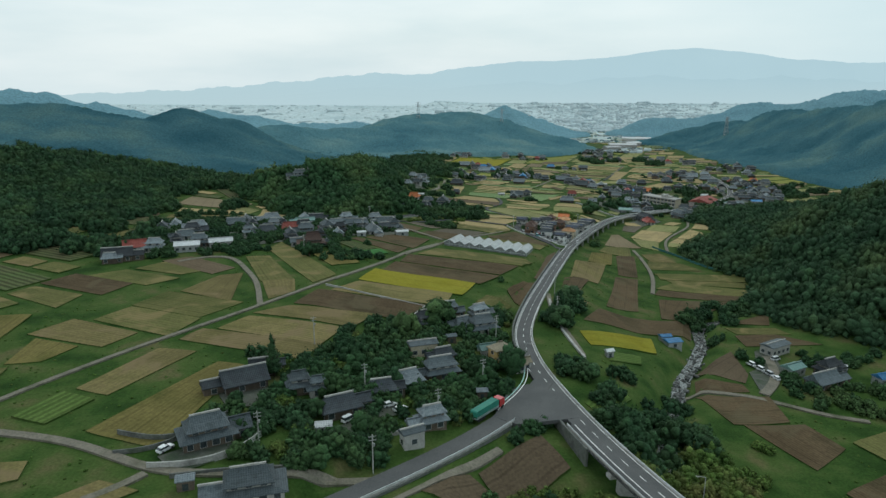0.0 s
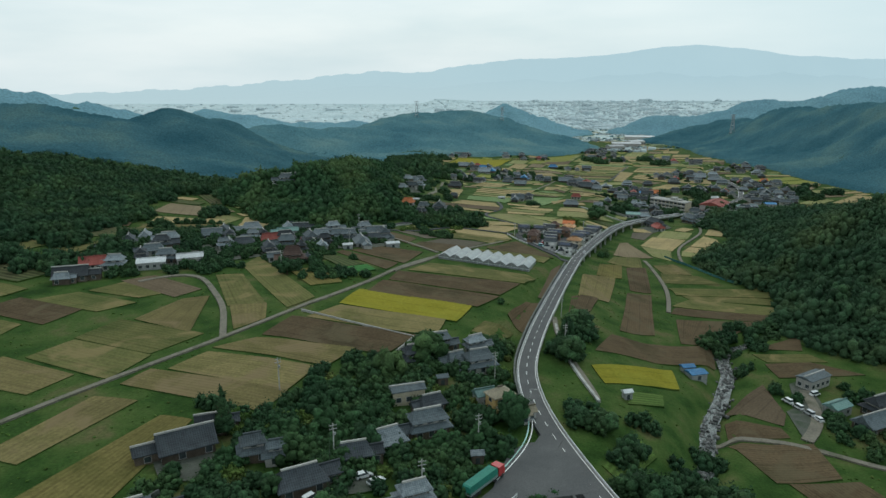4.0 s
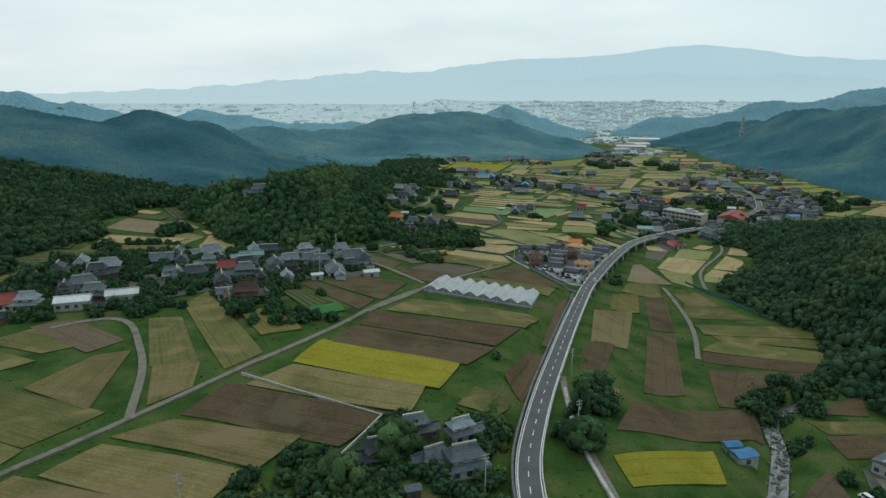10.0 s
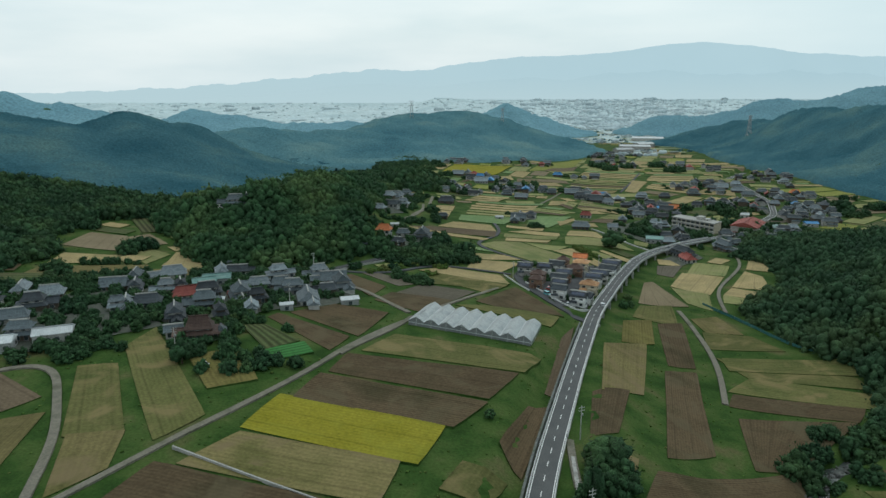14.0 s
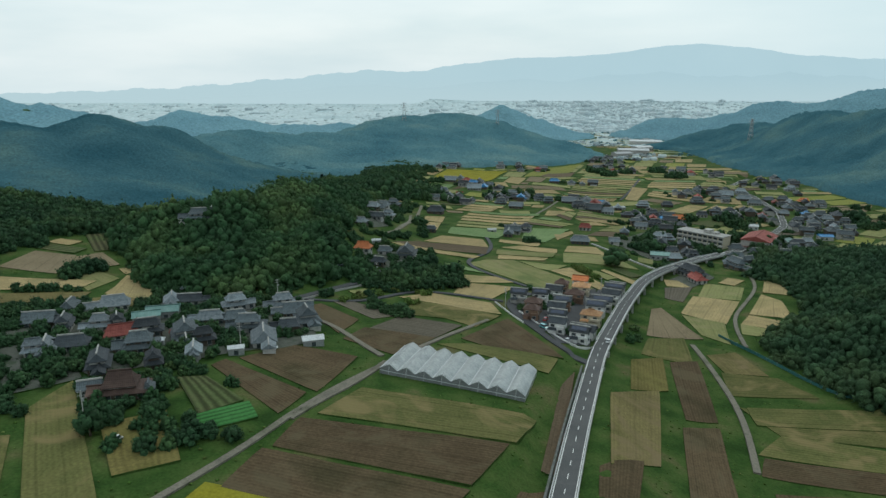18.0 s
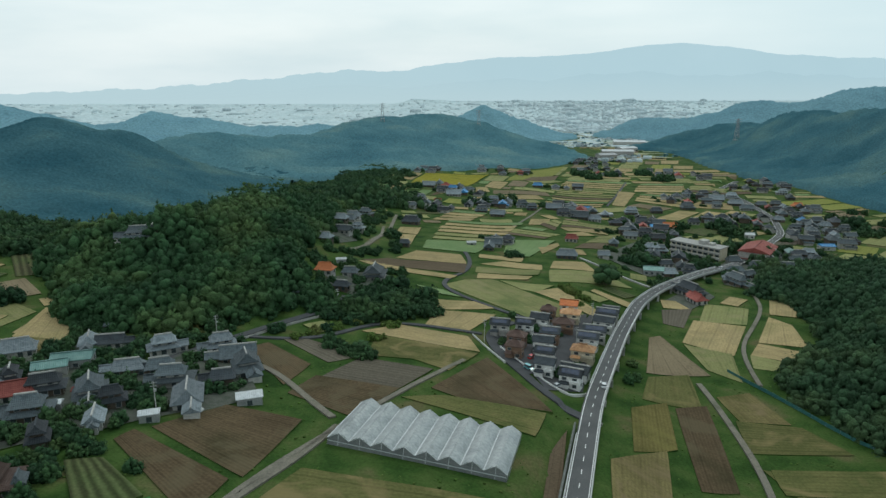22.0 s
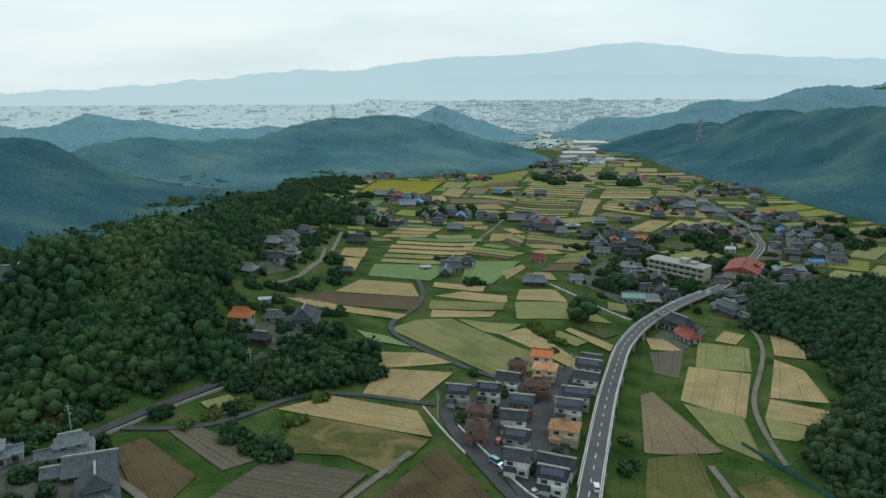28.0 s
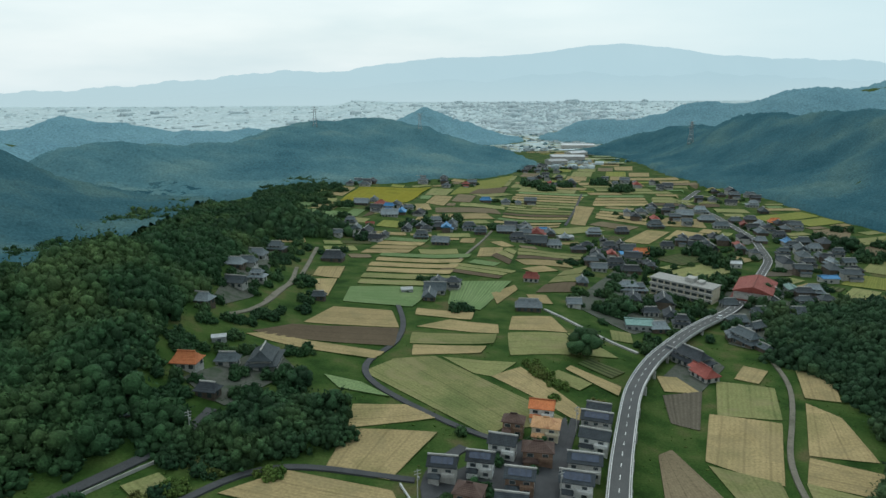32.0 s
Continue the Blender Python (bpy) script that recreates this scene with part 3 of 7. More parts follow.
def canopy(ridge, least, step, material, box, clear=(), up=1.5, label="forest canopy clothing a hillside, bluish with painted haze"):
    """The closed leaf layer of a far wood: one uneven sheet of crowns and gaps over the hill."""
    x0, y0, x1, y1 = box
    xs, ys = np.arange(x0, x1 + step, step), np.arange(y0, y1 + step, step)
    px, py = np.meshgrid(xs, ys)
    rise = ridge_height(RIDGES[ridge], px, py) - valley(px, py)
    on = (rise > least) & ~in_box(px, py, clear)
    rng = np.random.default_rng(len(xs))
    px, py = px + rng.uniform(-0.3, 0.3, px.shape) * step, py + rng.uniform(-0.3, 0.3, px.shape) * step
    pz = ground(px, py)
    stand = 3.0 * np.sin(px / 23 + 2 * np.sin(py / 61)) * np.sin(py / 29 + 2 * np.sin(px / 47))
    pz = np.where(on, pz + up + stand + rng.uniform(-0.3, 0.5, px.shape) * min(step, 9), pz - 1.0)
    k = np.arange(px.size).reshape(px.shape)
    use = on[:-1, :-1] | on[1:, :-1] | on[:-1, 1:] | on[1:, 1:]
    f = np.stack([k[:-1, :-1], k[:-1, 1:], k[1:, 1:], k[1:, :-1]], -1)[use]
    ob = big_mesh("woodland", np.stack([px, py, pz], -1).reshape(-1, 3), f, material, True)
    return tagged(ob, label, "woods", kind="stuff")


LEFT_CLEAR = [(-346, 300, -120, 640)]
# the bluer the canopy, the more haze its colour stands in for
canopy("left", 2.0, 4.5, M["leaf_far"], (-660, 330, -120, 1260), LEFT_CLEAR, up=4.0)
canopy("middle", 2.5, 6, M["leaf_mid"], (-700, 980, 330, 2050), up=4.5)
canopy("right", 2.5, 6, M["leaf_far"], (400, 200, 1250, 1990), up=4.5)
canopy("left_high", 3, 11, M["leaf_farther"], (-1500, 1050, -300, 2150), up=6, label="blue forest on a far ridge, haze painted into its colour")
canopy("left_back", 3, 11, M["leaf_farther"], (-1500, 1800, -40, 2800), up=6, label="blue forest on a far ridge, haze painted into its colour")
canopy("peak", 3, 9, M["leaf_farther"], (-300, 2000, 720, 2750), up=6, label="blue-green forest on a far pointed hill, haze painted into its colour")
canopy("right_back", 3, 11, M["leaf_farther"], (560, 1350, 2700, 3150), up=8, label="blue forest on a far ridge, haze painted into its colour")
wood("woodland", "near_left", 3.9, 4.6, 1.2, M["leaf"], 4, ICO1, (-215, 455, 10, 790), 1, "dense mixed green woodland covering a low hill", clear=[(-112, 502, -96, 520), (-37, 516, 25, 592), (-37, 592, 15, 800)])
wood("woodland", "near_left_west", 4.8, 5.0, 1.6, M["leaf"], 4, ICO1, (-230, 455, -60, 760), 11, "dense mixed green woodland on a hill's back slope")
wood("woodland", "near_left_tail", 4.2, 4.6, 2.0, M["leaf_dark"], 2, ICO1, (-160, 740, 60, 920), 2, "dark green wood on a small knoll")
wood("woodland", "near_right", 3.9, 4.2, 0.2, M["leaf_hill"], 4, ICO1, (150, 240, 420, 660), 3, "dense dark green woodland on a steep hillside", edge=WOOD_EDGE)
rng = np.random.default_rng(15)
foot = np.stack([rng.uniform(-350, -176, 5200), rng.uniform(340, 640, 5200)], -1)
foot = foot[(foot[:, 0] < np.interp(foot[:, 1], [340, 385, 420, 480, 500, 560, 580, 640], [-244, -216, -196, -190, -210, -212, -186, -172]))]
foot_r = 5.0 * rng.uniform(0.7, 1.15, len(foot)) ** 1.6
scatter("woodland", np.c_[foot, ground(foot[:, 0], foot[:, 1]) - 0.4 * foot_r], foot_r, foot_r * rng.uniform(1.2, 1.8, len(foot)), M["leaf_dark"], 3, ICO1, rng, label="dark green forest at the foot of a long hill")
rim = np.stack([rng.uniform(-190, 10, 3400), rng.uniform(690, 1190, 3400)], -1)
rim_x = np.interp(rim[:, 1], [700, 790, 860, 960, 1010, 1190], [-52, -34, -30, -22, -32, -6])
rim = rim[(rim[:, 0] < rim_x) & (rim[:, 0] > rim_x - np.where(rim[:, 1] < 1000, 125, 55))]
rim_r = 4.0 * rng.uniform(0.7, 1.2, len(rim)) ** 1.6
scatter("woodland", np.c_[rim, ground(rim[:, 0], rim[:, 1]) - 0.4 * rim_r], rim_r, rim_r * rng.uniform(1.0, 1.6, len(rim)), M["leaf"], 3, ICO1, rng, label="dark green trees along the terrace's rim")


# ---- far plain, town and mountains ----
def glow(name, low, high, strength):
    """Far mountains as a plain pale backdrop: the bright air is put in as emission."""
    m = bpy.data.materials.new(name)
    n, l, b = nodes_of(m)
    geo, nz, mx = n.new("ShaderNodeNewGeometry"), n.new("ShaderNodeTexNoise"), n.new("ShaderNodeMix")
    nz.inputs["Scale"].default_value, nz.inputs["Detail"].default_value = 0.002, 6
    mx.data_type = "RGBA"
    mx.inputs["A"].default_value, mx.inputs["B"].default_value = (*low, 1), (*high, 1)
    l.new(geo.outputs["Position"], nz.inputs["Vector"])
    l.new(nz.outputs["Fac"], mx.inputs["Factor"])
    # haze in the emission: it pales towards the foot and the west
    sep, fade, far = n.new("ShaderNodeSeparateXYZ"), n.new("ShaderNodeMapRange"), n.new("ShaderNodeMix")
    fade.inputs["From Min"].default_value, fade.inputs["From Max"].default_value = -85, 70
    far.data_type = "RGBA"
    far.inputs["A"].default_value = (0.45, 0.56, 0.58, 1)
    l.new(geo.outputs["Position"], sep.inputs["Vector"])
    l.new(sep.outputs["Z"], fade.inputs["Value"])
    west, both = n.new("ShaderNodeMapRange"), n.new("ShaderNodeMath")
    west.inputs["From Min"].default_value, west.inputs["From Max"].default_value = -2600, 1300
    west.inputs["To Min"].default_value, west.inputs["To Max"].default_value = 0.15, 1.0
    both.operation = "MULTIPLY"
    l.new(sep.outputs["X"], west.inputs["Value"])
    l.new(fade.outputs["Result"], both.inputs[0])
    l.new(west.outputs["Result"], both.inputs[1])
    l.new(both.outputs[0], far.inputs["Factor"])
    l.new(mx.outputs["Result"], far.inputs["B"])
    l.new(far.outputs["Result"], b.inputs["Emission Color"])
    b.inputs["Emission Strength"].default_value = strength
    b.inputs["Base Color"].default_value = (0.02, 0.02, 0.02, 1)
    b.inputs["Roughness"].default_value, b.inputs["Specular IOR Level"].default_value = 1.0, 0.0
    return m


def far_range(name, y, depth, crest, material, seed):
    """A mountain range along x, with its crest through the given (x, z) stops."""
    xs = np.arange(-4500, 4501, 25.0)
    rng = np.random.default_rng(seed)
    cx, cz = zip(*crest)
    top = np.interp(xs, cx, cz)
    for wave, size in ((420, 7), (170, 4), (70, 2.5)):
        top = top + size * np.sin(xs / wave * 6.28 + rng.uniform(0, 6)) * (0.6 + 0.4 * np.sin(xs / 911 + seed))
    k = len(xs)
    prof = [(0.0, -150.0), (0.35, None), (0.7, None), (1.0, None)]
    rows = []
    for f, z in prof:
        rows.append(np.stack([xs, np.full(k, y + f * depth), np.full(k, -150.0) if z is not None else -150 + (top + 150) * f ** 0.8], -1))
    rows.append(np.stack([xs, np.full(k, y + depth + 40.0), np.full(k, -150.0)], -1))
    v = np.concatenate(rows)
    i = np.arange(k - 1)
    f = np.concatenate([np.stack([r * k + i, r * k + i + 1, (r + 1) * k + i + 1, (r + 1) * k + i], -1) for r in range(len(rows) - 1)])
    return tagged(big_mesh(name, v, f, material, True), "pale blue backdrop mountain range beyond the far plain, glowing to imitate haze", "mountains", kind="structure")


# both ranges glow in the tone of haze-lit mountains
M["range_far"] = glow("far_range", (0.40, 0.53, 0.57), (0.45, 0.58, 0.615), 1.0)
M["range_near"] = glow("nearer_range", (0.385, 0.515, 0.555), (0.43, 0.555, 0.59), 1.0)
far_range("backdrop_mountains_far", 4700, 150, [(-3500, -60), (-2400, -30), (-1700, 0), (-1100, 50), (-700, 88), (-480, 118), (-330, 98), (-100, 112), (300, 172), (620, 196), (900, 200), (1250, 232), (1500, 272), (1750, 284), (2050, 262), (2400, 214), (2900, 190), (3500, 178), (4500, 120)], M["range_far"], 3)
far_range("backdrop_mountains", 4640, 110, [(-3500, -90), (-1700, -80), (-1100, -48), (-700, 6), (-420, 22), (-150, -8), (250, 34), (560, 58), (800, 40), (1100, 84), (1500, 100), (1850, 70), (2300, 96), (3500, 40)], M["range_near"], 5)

# town and plain: pale blue base colours with the distance haze painted in
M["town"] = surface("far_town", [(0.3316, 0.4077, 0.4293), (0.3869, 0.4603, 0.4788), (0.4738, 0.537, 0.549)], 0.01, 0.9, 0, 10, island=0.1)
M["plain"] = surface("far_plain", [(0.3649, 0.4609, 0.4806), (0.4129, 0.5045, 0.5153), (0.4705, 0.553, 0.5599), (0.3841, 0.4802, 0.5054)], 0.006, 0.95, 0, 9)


def box_arrays(rows):
    """Many boxes in one mesh; rows: x, y, z, w, d, h, turn."""
    rows = np.asarray(rows, float)
    c = np.array([(-1, -1, 0), (1, -1, 0), (1, 1, 0), (-1, 1, 0), (-1, -1, 1), (1, -1, 1), (1, 1, 1), (-1, 1, 1)], float)
    f = np.array([(0, 3, 2, 1), (4, 5, 6, 7), (0, 1, 5, 4), (1, 2, 6, 5), (2, 3, 7, 6), (3, 0, 4, 7)])
    lx, ly = c[None, :, 0] * rows[:, 3:4] / 2, c[None, :, 1] * rows[:, 4:5] / 2
    a = np.radians(rows[:, 6:7])
    v = np.stack([rows[:, 0:1] + lx * np.cos(a) - ly * np.sin(a), rows[:, 1:2] + lx * np.sin(a) + ly * np.cos(a), rows[:, 2:3] + c[None, :, 2] * rows[:, 5:6]], -1)
    return v.reshape(-1, 3), (f[None] + 8 * np.arange(len(rows))[:, None, None]).reshape(-1, 4)


def gabled(rows):
    """Many small houses in one mesh: boxes with a ridge along their length; rows: x, y, z, w, d, h, turn."""
    rows = np.asarray(rows, float)
    c = np.array([(-1, -1, 0), (1, -1, 0), (1, 1, 0), (-1, 1, 0), (-1, -1, 1), (1, -1, 1), (1, 1, 1), (-1, 1, 1), (-0.9, 0, 1.5), (0.9, 0, 1.5)], float)
    f = np.array([(0, 1, 5), (0, 5, 4), (1, 2, 6), (1, 6, 5), (2, 3, 7), (2, 7, 6), (3, 0, 4), (3, 4, 7), (4, 5, 9), (4, 9, 8), (6, 7, 8), (6, 8, 9), (5, 6, 9), (7, 4, 8)])
    lx, ly = c[None, :, 0] * rows[:, 3:4] / 2, c[None, :, 1] * rows[:, 4:5] / 2
    a = np.radians(rows[:, 6:7])
    v = np.stack([rows[:, 0:1] + lx * np.cos(a) - ly * np.sin(a), rows[:, 1:2] + lx * np.sin(a) + ly * np.cos(a), rows[:, 2:3] + c[None, :, 2] * rows[:, 5:6]], -1)
    return v.reshape(-1, 3), (f[None] + 10 * np.arange(len(rows))[:, None, None]).reshape(-1, 3)


def free_of_hills(x, y, most=2.0):
    return np.max([ridge_height(rows, x, y) for rows in RIDGES.values()], axis=0) - valley(x, y) < most


rng = np.random.default_rng(21)
town = []
for _ in range(3000):
    y = rng.uniform(2750, 4660)
    x = rng.normal(0.26 * y - 60, 330) if rng.random() < 0.6 else rng.uniform(-2600, 2900)
    big = rng.random() < 0.05
    town.append((x, y, -1, rng.uniform(40, 100) if big else rng.uniform(9, 24), rng.uniform(20, 40) if big else rng.uniform(8, 16), rng.uniform(6, 14) if big else rng.uniform(3, 7), rng.uniform(0, 90)))
town = np.array(town)
town = town[free_of_hills(town[:, 0], town[:, 1])]
town[:, 2] += valley(town[:, 0], town[:, 1])
tagged(big_mesh("far_town", *gabled(town), M["town"]), "town spread over the far plain, pale with painted haze", "town", kind="stuff")

near_town = []
for _ in range(900):
    y = rng.uniform(1420, 2900)
    near_town.append((rng.normal(10 + (y - 80) * 0.262, 40 + (y - 1400) * 0.07), y, -1, rng.uniform(8, 16), rng.uniform(7, 11), rng.uniform(3, 5.5), float(rng.choice([-14, 76])) + rng.uniform(-12, 12)))
near_town = np.array(near_town)
clump = np.sin(near_town[:, 0] / 47) + np.sin(near_town[:, 1] / 71 + near_town[:, 0] / 90)
near_town = near_town[free_of_hills(near_town[:, 0], near_town[:, 1]) & (clump > 0.1)]
near_town[:, 2] += valley(near_town[:, 0], near_town[:, 1])
# bluish grey: the far town's painted haze tint, dimmer
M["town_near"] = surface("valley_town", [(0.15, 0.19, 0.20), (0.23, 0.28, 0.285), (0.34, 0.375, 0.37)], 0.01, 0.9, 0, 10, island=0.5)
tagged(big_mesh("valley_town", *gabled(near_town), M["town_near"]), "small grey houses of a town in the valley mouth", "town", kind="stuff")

# plots and tree clumps of the valley mouth and the plain, haze in their colours
M["mouth_fields"] = surface("hazed_mouth_fields", [(0.16, 0.21, 0.13), (0.27, 0.28, 0.16), (0.34, 0.32, 0.20)], 0.006, 0.95, 0, 9, island=0.35)
mouth = []
for y in np.arange(1500, 2900, 26.0):
    half = 150 + (y - 1500) * 0.42
    for x in np.arange(10 + (y - 80) * 0.262 - half, 10 + (y - 80) * 0.262 + half, 58.0):
        if rng.random() < 0.72:
            mouth.append((x + rng.uniform(-14, 14) + 0.25 * ((y * 7) % 58), y + rng.uniform(-4, 4), rng.uniform(24, 52), rng.uniform(12, 21), math.radians(-14 + rng.uniform(-6, 6))))
mouth = np.array(mouth)
mouth = mouth[free_of_hills(mouth[:, 0], mouth[:, 1], 1.2)]
cx4, cy4 = np.array([-0.5, 0.5, 0.5, -0.5])[None] * mouth[:, 2:3], np.array([-0.5, -0.5, 0.5, 0.5])[None] * mouth[:, 3:4]
mx4 = mouth[:, 0:1] + cx4 * np.cos(mouth[:, 4:5]) - cy4 * np.sin(mouth[:, 4:5])
my4 = mouth[:, 1:2] + cx4 * np.sin(mouth[:, 4:5]) + cy4 * np.cos(mouth[:, 4:5])
tagged(big_mesh("far_fields", np.stack([mx4, my4, valley(mx4, my4) + 3.2], -1).reshape(-1, 3), np.arange(mx4.size).reshape(-1, 4), M["mouth_fields"]), "patchwork of cut rice plots in the valley mouth, pale with painted haze", "fields", kind="stuff")
clumps = np.stack([rng.uniform(-600, 1700, 900), rng.uniform(1500, 2700, 900)], -1)
clumps = clumps[free_of_hills(clumps[:, 0], clumps[:, 1]) & (np.abs(clumps[:, 0] - 10 - clumps[:, 1] * 0.262) < 150 + (clumps[:, 1] - 1500) * 0.5)]
r_ = rng.uniform(3, 8, len(clumps))
scatter("tree_clumps", np.c_[clumps, valley(clumps[:, 0], clumps[:, 1])], r_, r_ * 0.9, M["leaf_mid"], 3, ICO1, rng, label="clumps of trees between far houses, haze painted into their colour", soft=True)

plain_x = spaced([(-4200, 250), (-250, 25), (400, 250), (4150, 250)])
plain_y = np.arange(1900, 4881, 40.0)
pk, pn = len(plain_x), len(plain_y)
PX, PY = np.meshgrid(plain_x, plain_y)
pv = np.stack([PX, PY, valley(PX, PY) + 2.0], -1).reshape(-1, 3)
pi_ = np.arange(pk * pn).reshape(pn, pk)
tagged(big_mesh("far_plain", pv, np.stack([pi_[:-1, :-1], pi_[:-1, 1:], pi_[1:, 1:], pi_[1:, :-1]], -1).reshape(-1, 4), M["plain"], True), "plain beyond the hills, pale with painted haze", "plain", kind="structure")


# ---- roads ----
def sides(p):
    t = np.gradient(p[:, :2], axis=0)
    t /= np.linalg.norm(t, axis=1, keepdims=True)
    return np.stack([t[:, 1], -t[:, 0]], -1)


def ribbon(name, p, offs, material, lift=0.0, drape=False, below=0.0, parent=None, label=""):
    """A strip along p between offsets to its right; drape: it follows the ground; below: its thickness."""
    n = sides(p)
    vs = []
    for o in offs:
        xy = p[:, :2] + n * o
        z = (ground(xy[:, 0], xy[:, 1]) if drape else p[:, 2]) + lift
        vs.append(np.c_[xy, z])
    k, m = len(p), len(offs)
    verts = np.concatenate(vs)
    faces = [(j * k + i, (j + 1) * k + i, (j + 1) * k + i + 1, j * k + i + 1) for j in range(m - 1) for i in range(k - 1)]
    if below:
        b, q = m - 1, m * k
        low = verts.copy()
        low[:, 2] -= below
        verts = np.concatenate([verts, low])
        for i in range(k - 1):
            faces.append((q + i, i, i + 1, q + i + 1))
            faces.append((b * k + i, q + b * k + i, q + b * k + i + 1, b * k + i + 1))
            faces.append((q + b * k + i, q + i, q + i + 1, q + b * k + i + 1))
        faces.append((q, q + b * k, b * k, 0))
        faces.append((q + k - 1, k - 1, b * k + k - 1, q + b * k + k - 1))
    return link_mesh(name, verts, faces, material, parent, label)


def stretch(line, y0, y1):
    return line[(line[:, 1] >= y0) & (line[:, 1] <= y1)]


road = tagged(ribbon("road", main_line, [-3.25, 3.25], M["asphalt"], below=1.1), "grey two-lane asphalt road curving down the valley", "road", kind="structure")
side_road = tagged(ribbon("side_road", side_line, [-3.0, 3.0], M["asphalt"], 0.004, below=1.0), "grey asphalt side road with a wide junction mouth", "road", kind="structure")
apron = [(35, 184, 1.32), (26, 190, 1.1), (20, 186, 1.35), (14, 168, 1.8), (20, 164, 1.9), (30, 166, 1.95), (38.5, 168, 1.85)]
link_mesh("junction", [(x, y, z + 0.02) for x, y, z in apron] + [(x, y, z - 1) for x, y, z in apron], [tuple(range(7))[::-1], tuple(range(7, 14))] + [(i, (i + 1) % 7, 7 + (i + 1) % 7, 7 + i) for i in range(7)], M["asphalt"], road)
for off, y0, y1 in ((-2.7, 60, 166), (-2.7, 200, 1150), (2.7, 60, 1150)):
    ribbon("edge_line", stretch(main_line, y0, y1), [off - 0.12, off + 0.12], M["paint"], 0.03, parent=road, label="white painted edge line")
fine_line = curve_points(MAIN, 0.5)
reach = np.r_[0, np.cumsum(np.hypot(*np.diff(fine_line[:, :2], axis=0).T))]
s0 = 1.0
while s0 < reach[-1] - 10 and s0 < 900:
    seg = fine_line[(reach >= s0) & (reach <= s0 + 3.2)]
    if len(seg) > 2:
        ribbon("centre_dash", seg, [-0.1, 0.1], M["paint"], 0.034, parent=road)
    s0 += 7.2
arc = curve_points([(15.5, 172, 1.9), (21, 181, 1.6), (25.5, 189, 1.25), (27.6, 198, 0.8), (27.8, 206, 0.4)], 1.5)
ribbon("edge_line", arc, [-0.14, 0.14], M["paint"], 0.05, parent=road, label="curved pale edge line at the junction")
arc2 = arc[:, :2] - sides(arc) * 1.0
ribbon("edge_line", np.c_[arc2, arc[:, 2]], [-0.16, 0.16], M["teal_paint"], 0.05, parent=road, label="pale teal painted edge line")


def rail(line, off, name, label, lift=0.75, step=3.0, base=0.0, y0=0, y1=2000, material="rail"):
    """A road rail on posts; base: the height of the kerb below it."""
    p = stretch(line, y0, y1)
    n = sides(p)
    root = tagged(new(name), label, "guard rail")
    q = np.c_[p[:, :2] + n * off, p[:, 2]]
    root.location = q[0]
    inv = -Vector(q[0])
    bar = ribbon("rail_bar", q, [-0.08, 0.08], M[material], lift, below=0.32)
    bar.data.transform(Matrix.Translation(inv))
    bar.parent = root
    if base:
        kerb = ribbon("kerb", q, [-0.2, 0.2], M["concrete"], base, below=base + 0.6)
        kerb.data.transform(Matrix.Translation(inv))
        kerb.parent = root
    for k in range(0, len(q), max(1, int(step / 2.5))):
        post = new("post", POST)
        post.parent, post.location = root, Vector(q[k]) + inv
    return root


pb = bmesh.new()
bmesh.ops.create_cone(pb, cap_ends=True, segments=6, radius1=0.09, radius2=0.08, depth=1.1, matrix=Matrix.Translation((0, 0, 0.3)))
POST = bpy.data.meshes.new("post")
pb.to_mesh(POST)
pb.free()
POST.materials.append(M["rail"])
rail(main_line, 3.2, "guard_rail", "pale concrete kerb and steel rail along the road bridge", base=0.35, y0=60, y1=300)
rail(main_line, -4.85, "guard_rail", "pale concrete parapet and rail along the bridge footway", base=0.5, y0=60, y1=166)
rail(main_line, 3.2, "guard_rail", "steel guard rail along the viaduct road", base=0.35, y0=300, y1=640)
rail(main_line, -3.2, "guard_rail", "steel guard rail on the inner side of the road", base=0.2, y0=205, y1=395)
rail(main_line, -3.2, "guard_rail", "steel guard rail on the inner side of the road", base=0.35, y0=432, y1=640)
rail(side_line, -2.95, "guard_rail", "white steel guard rail above the retaining wall", base=0.3, y0=104, y1=168)
foot = stretch(main_line, 60, 166)
tagged(ribbon("footway", foot, [-5.05, -3.25], M["footway"], 0.12, below=0.9), "dark asphalt footway beside the bridge road", "footway", kind="structure")

# bridge piers and retaining walls
for y0 in (84, 104, 124, 142):
    k = int(np.abs(main_line[:, 1] - y0).argmin())
    x, y, z = main_line[k]
    t = sides(main_line)[k]
    deg = math.degrees(math.atan2(t[1], t[0]))
    low = gz(x, y) - 1
    root = tagged(new("bridge_pier"), "weathered grey concrete bridge pier with a wider cap", "bridge pier", group="bridge piers")
    root.matrix_world = pose(x, y, low, 0, 0, deg)
    h = z - 1.1 - low
    v, f = box_arrays([(0, 0, 0, 5.0, 1.6, h - 1.0, 0)])
    link_mesh("column", v, f, M["concrete"], root)
    v, f = box_arrays([(-0.6, 0, h - 1.0, 9.6, 2.0, 1.0, 0)])
    link_mesh("cap", v, f, M["concrete"], root)
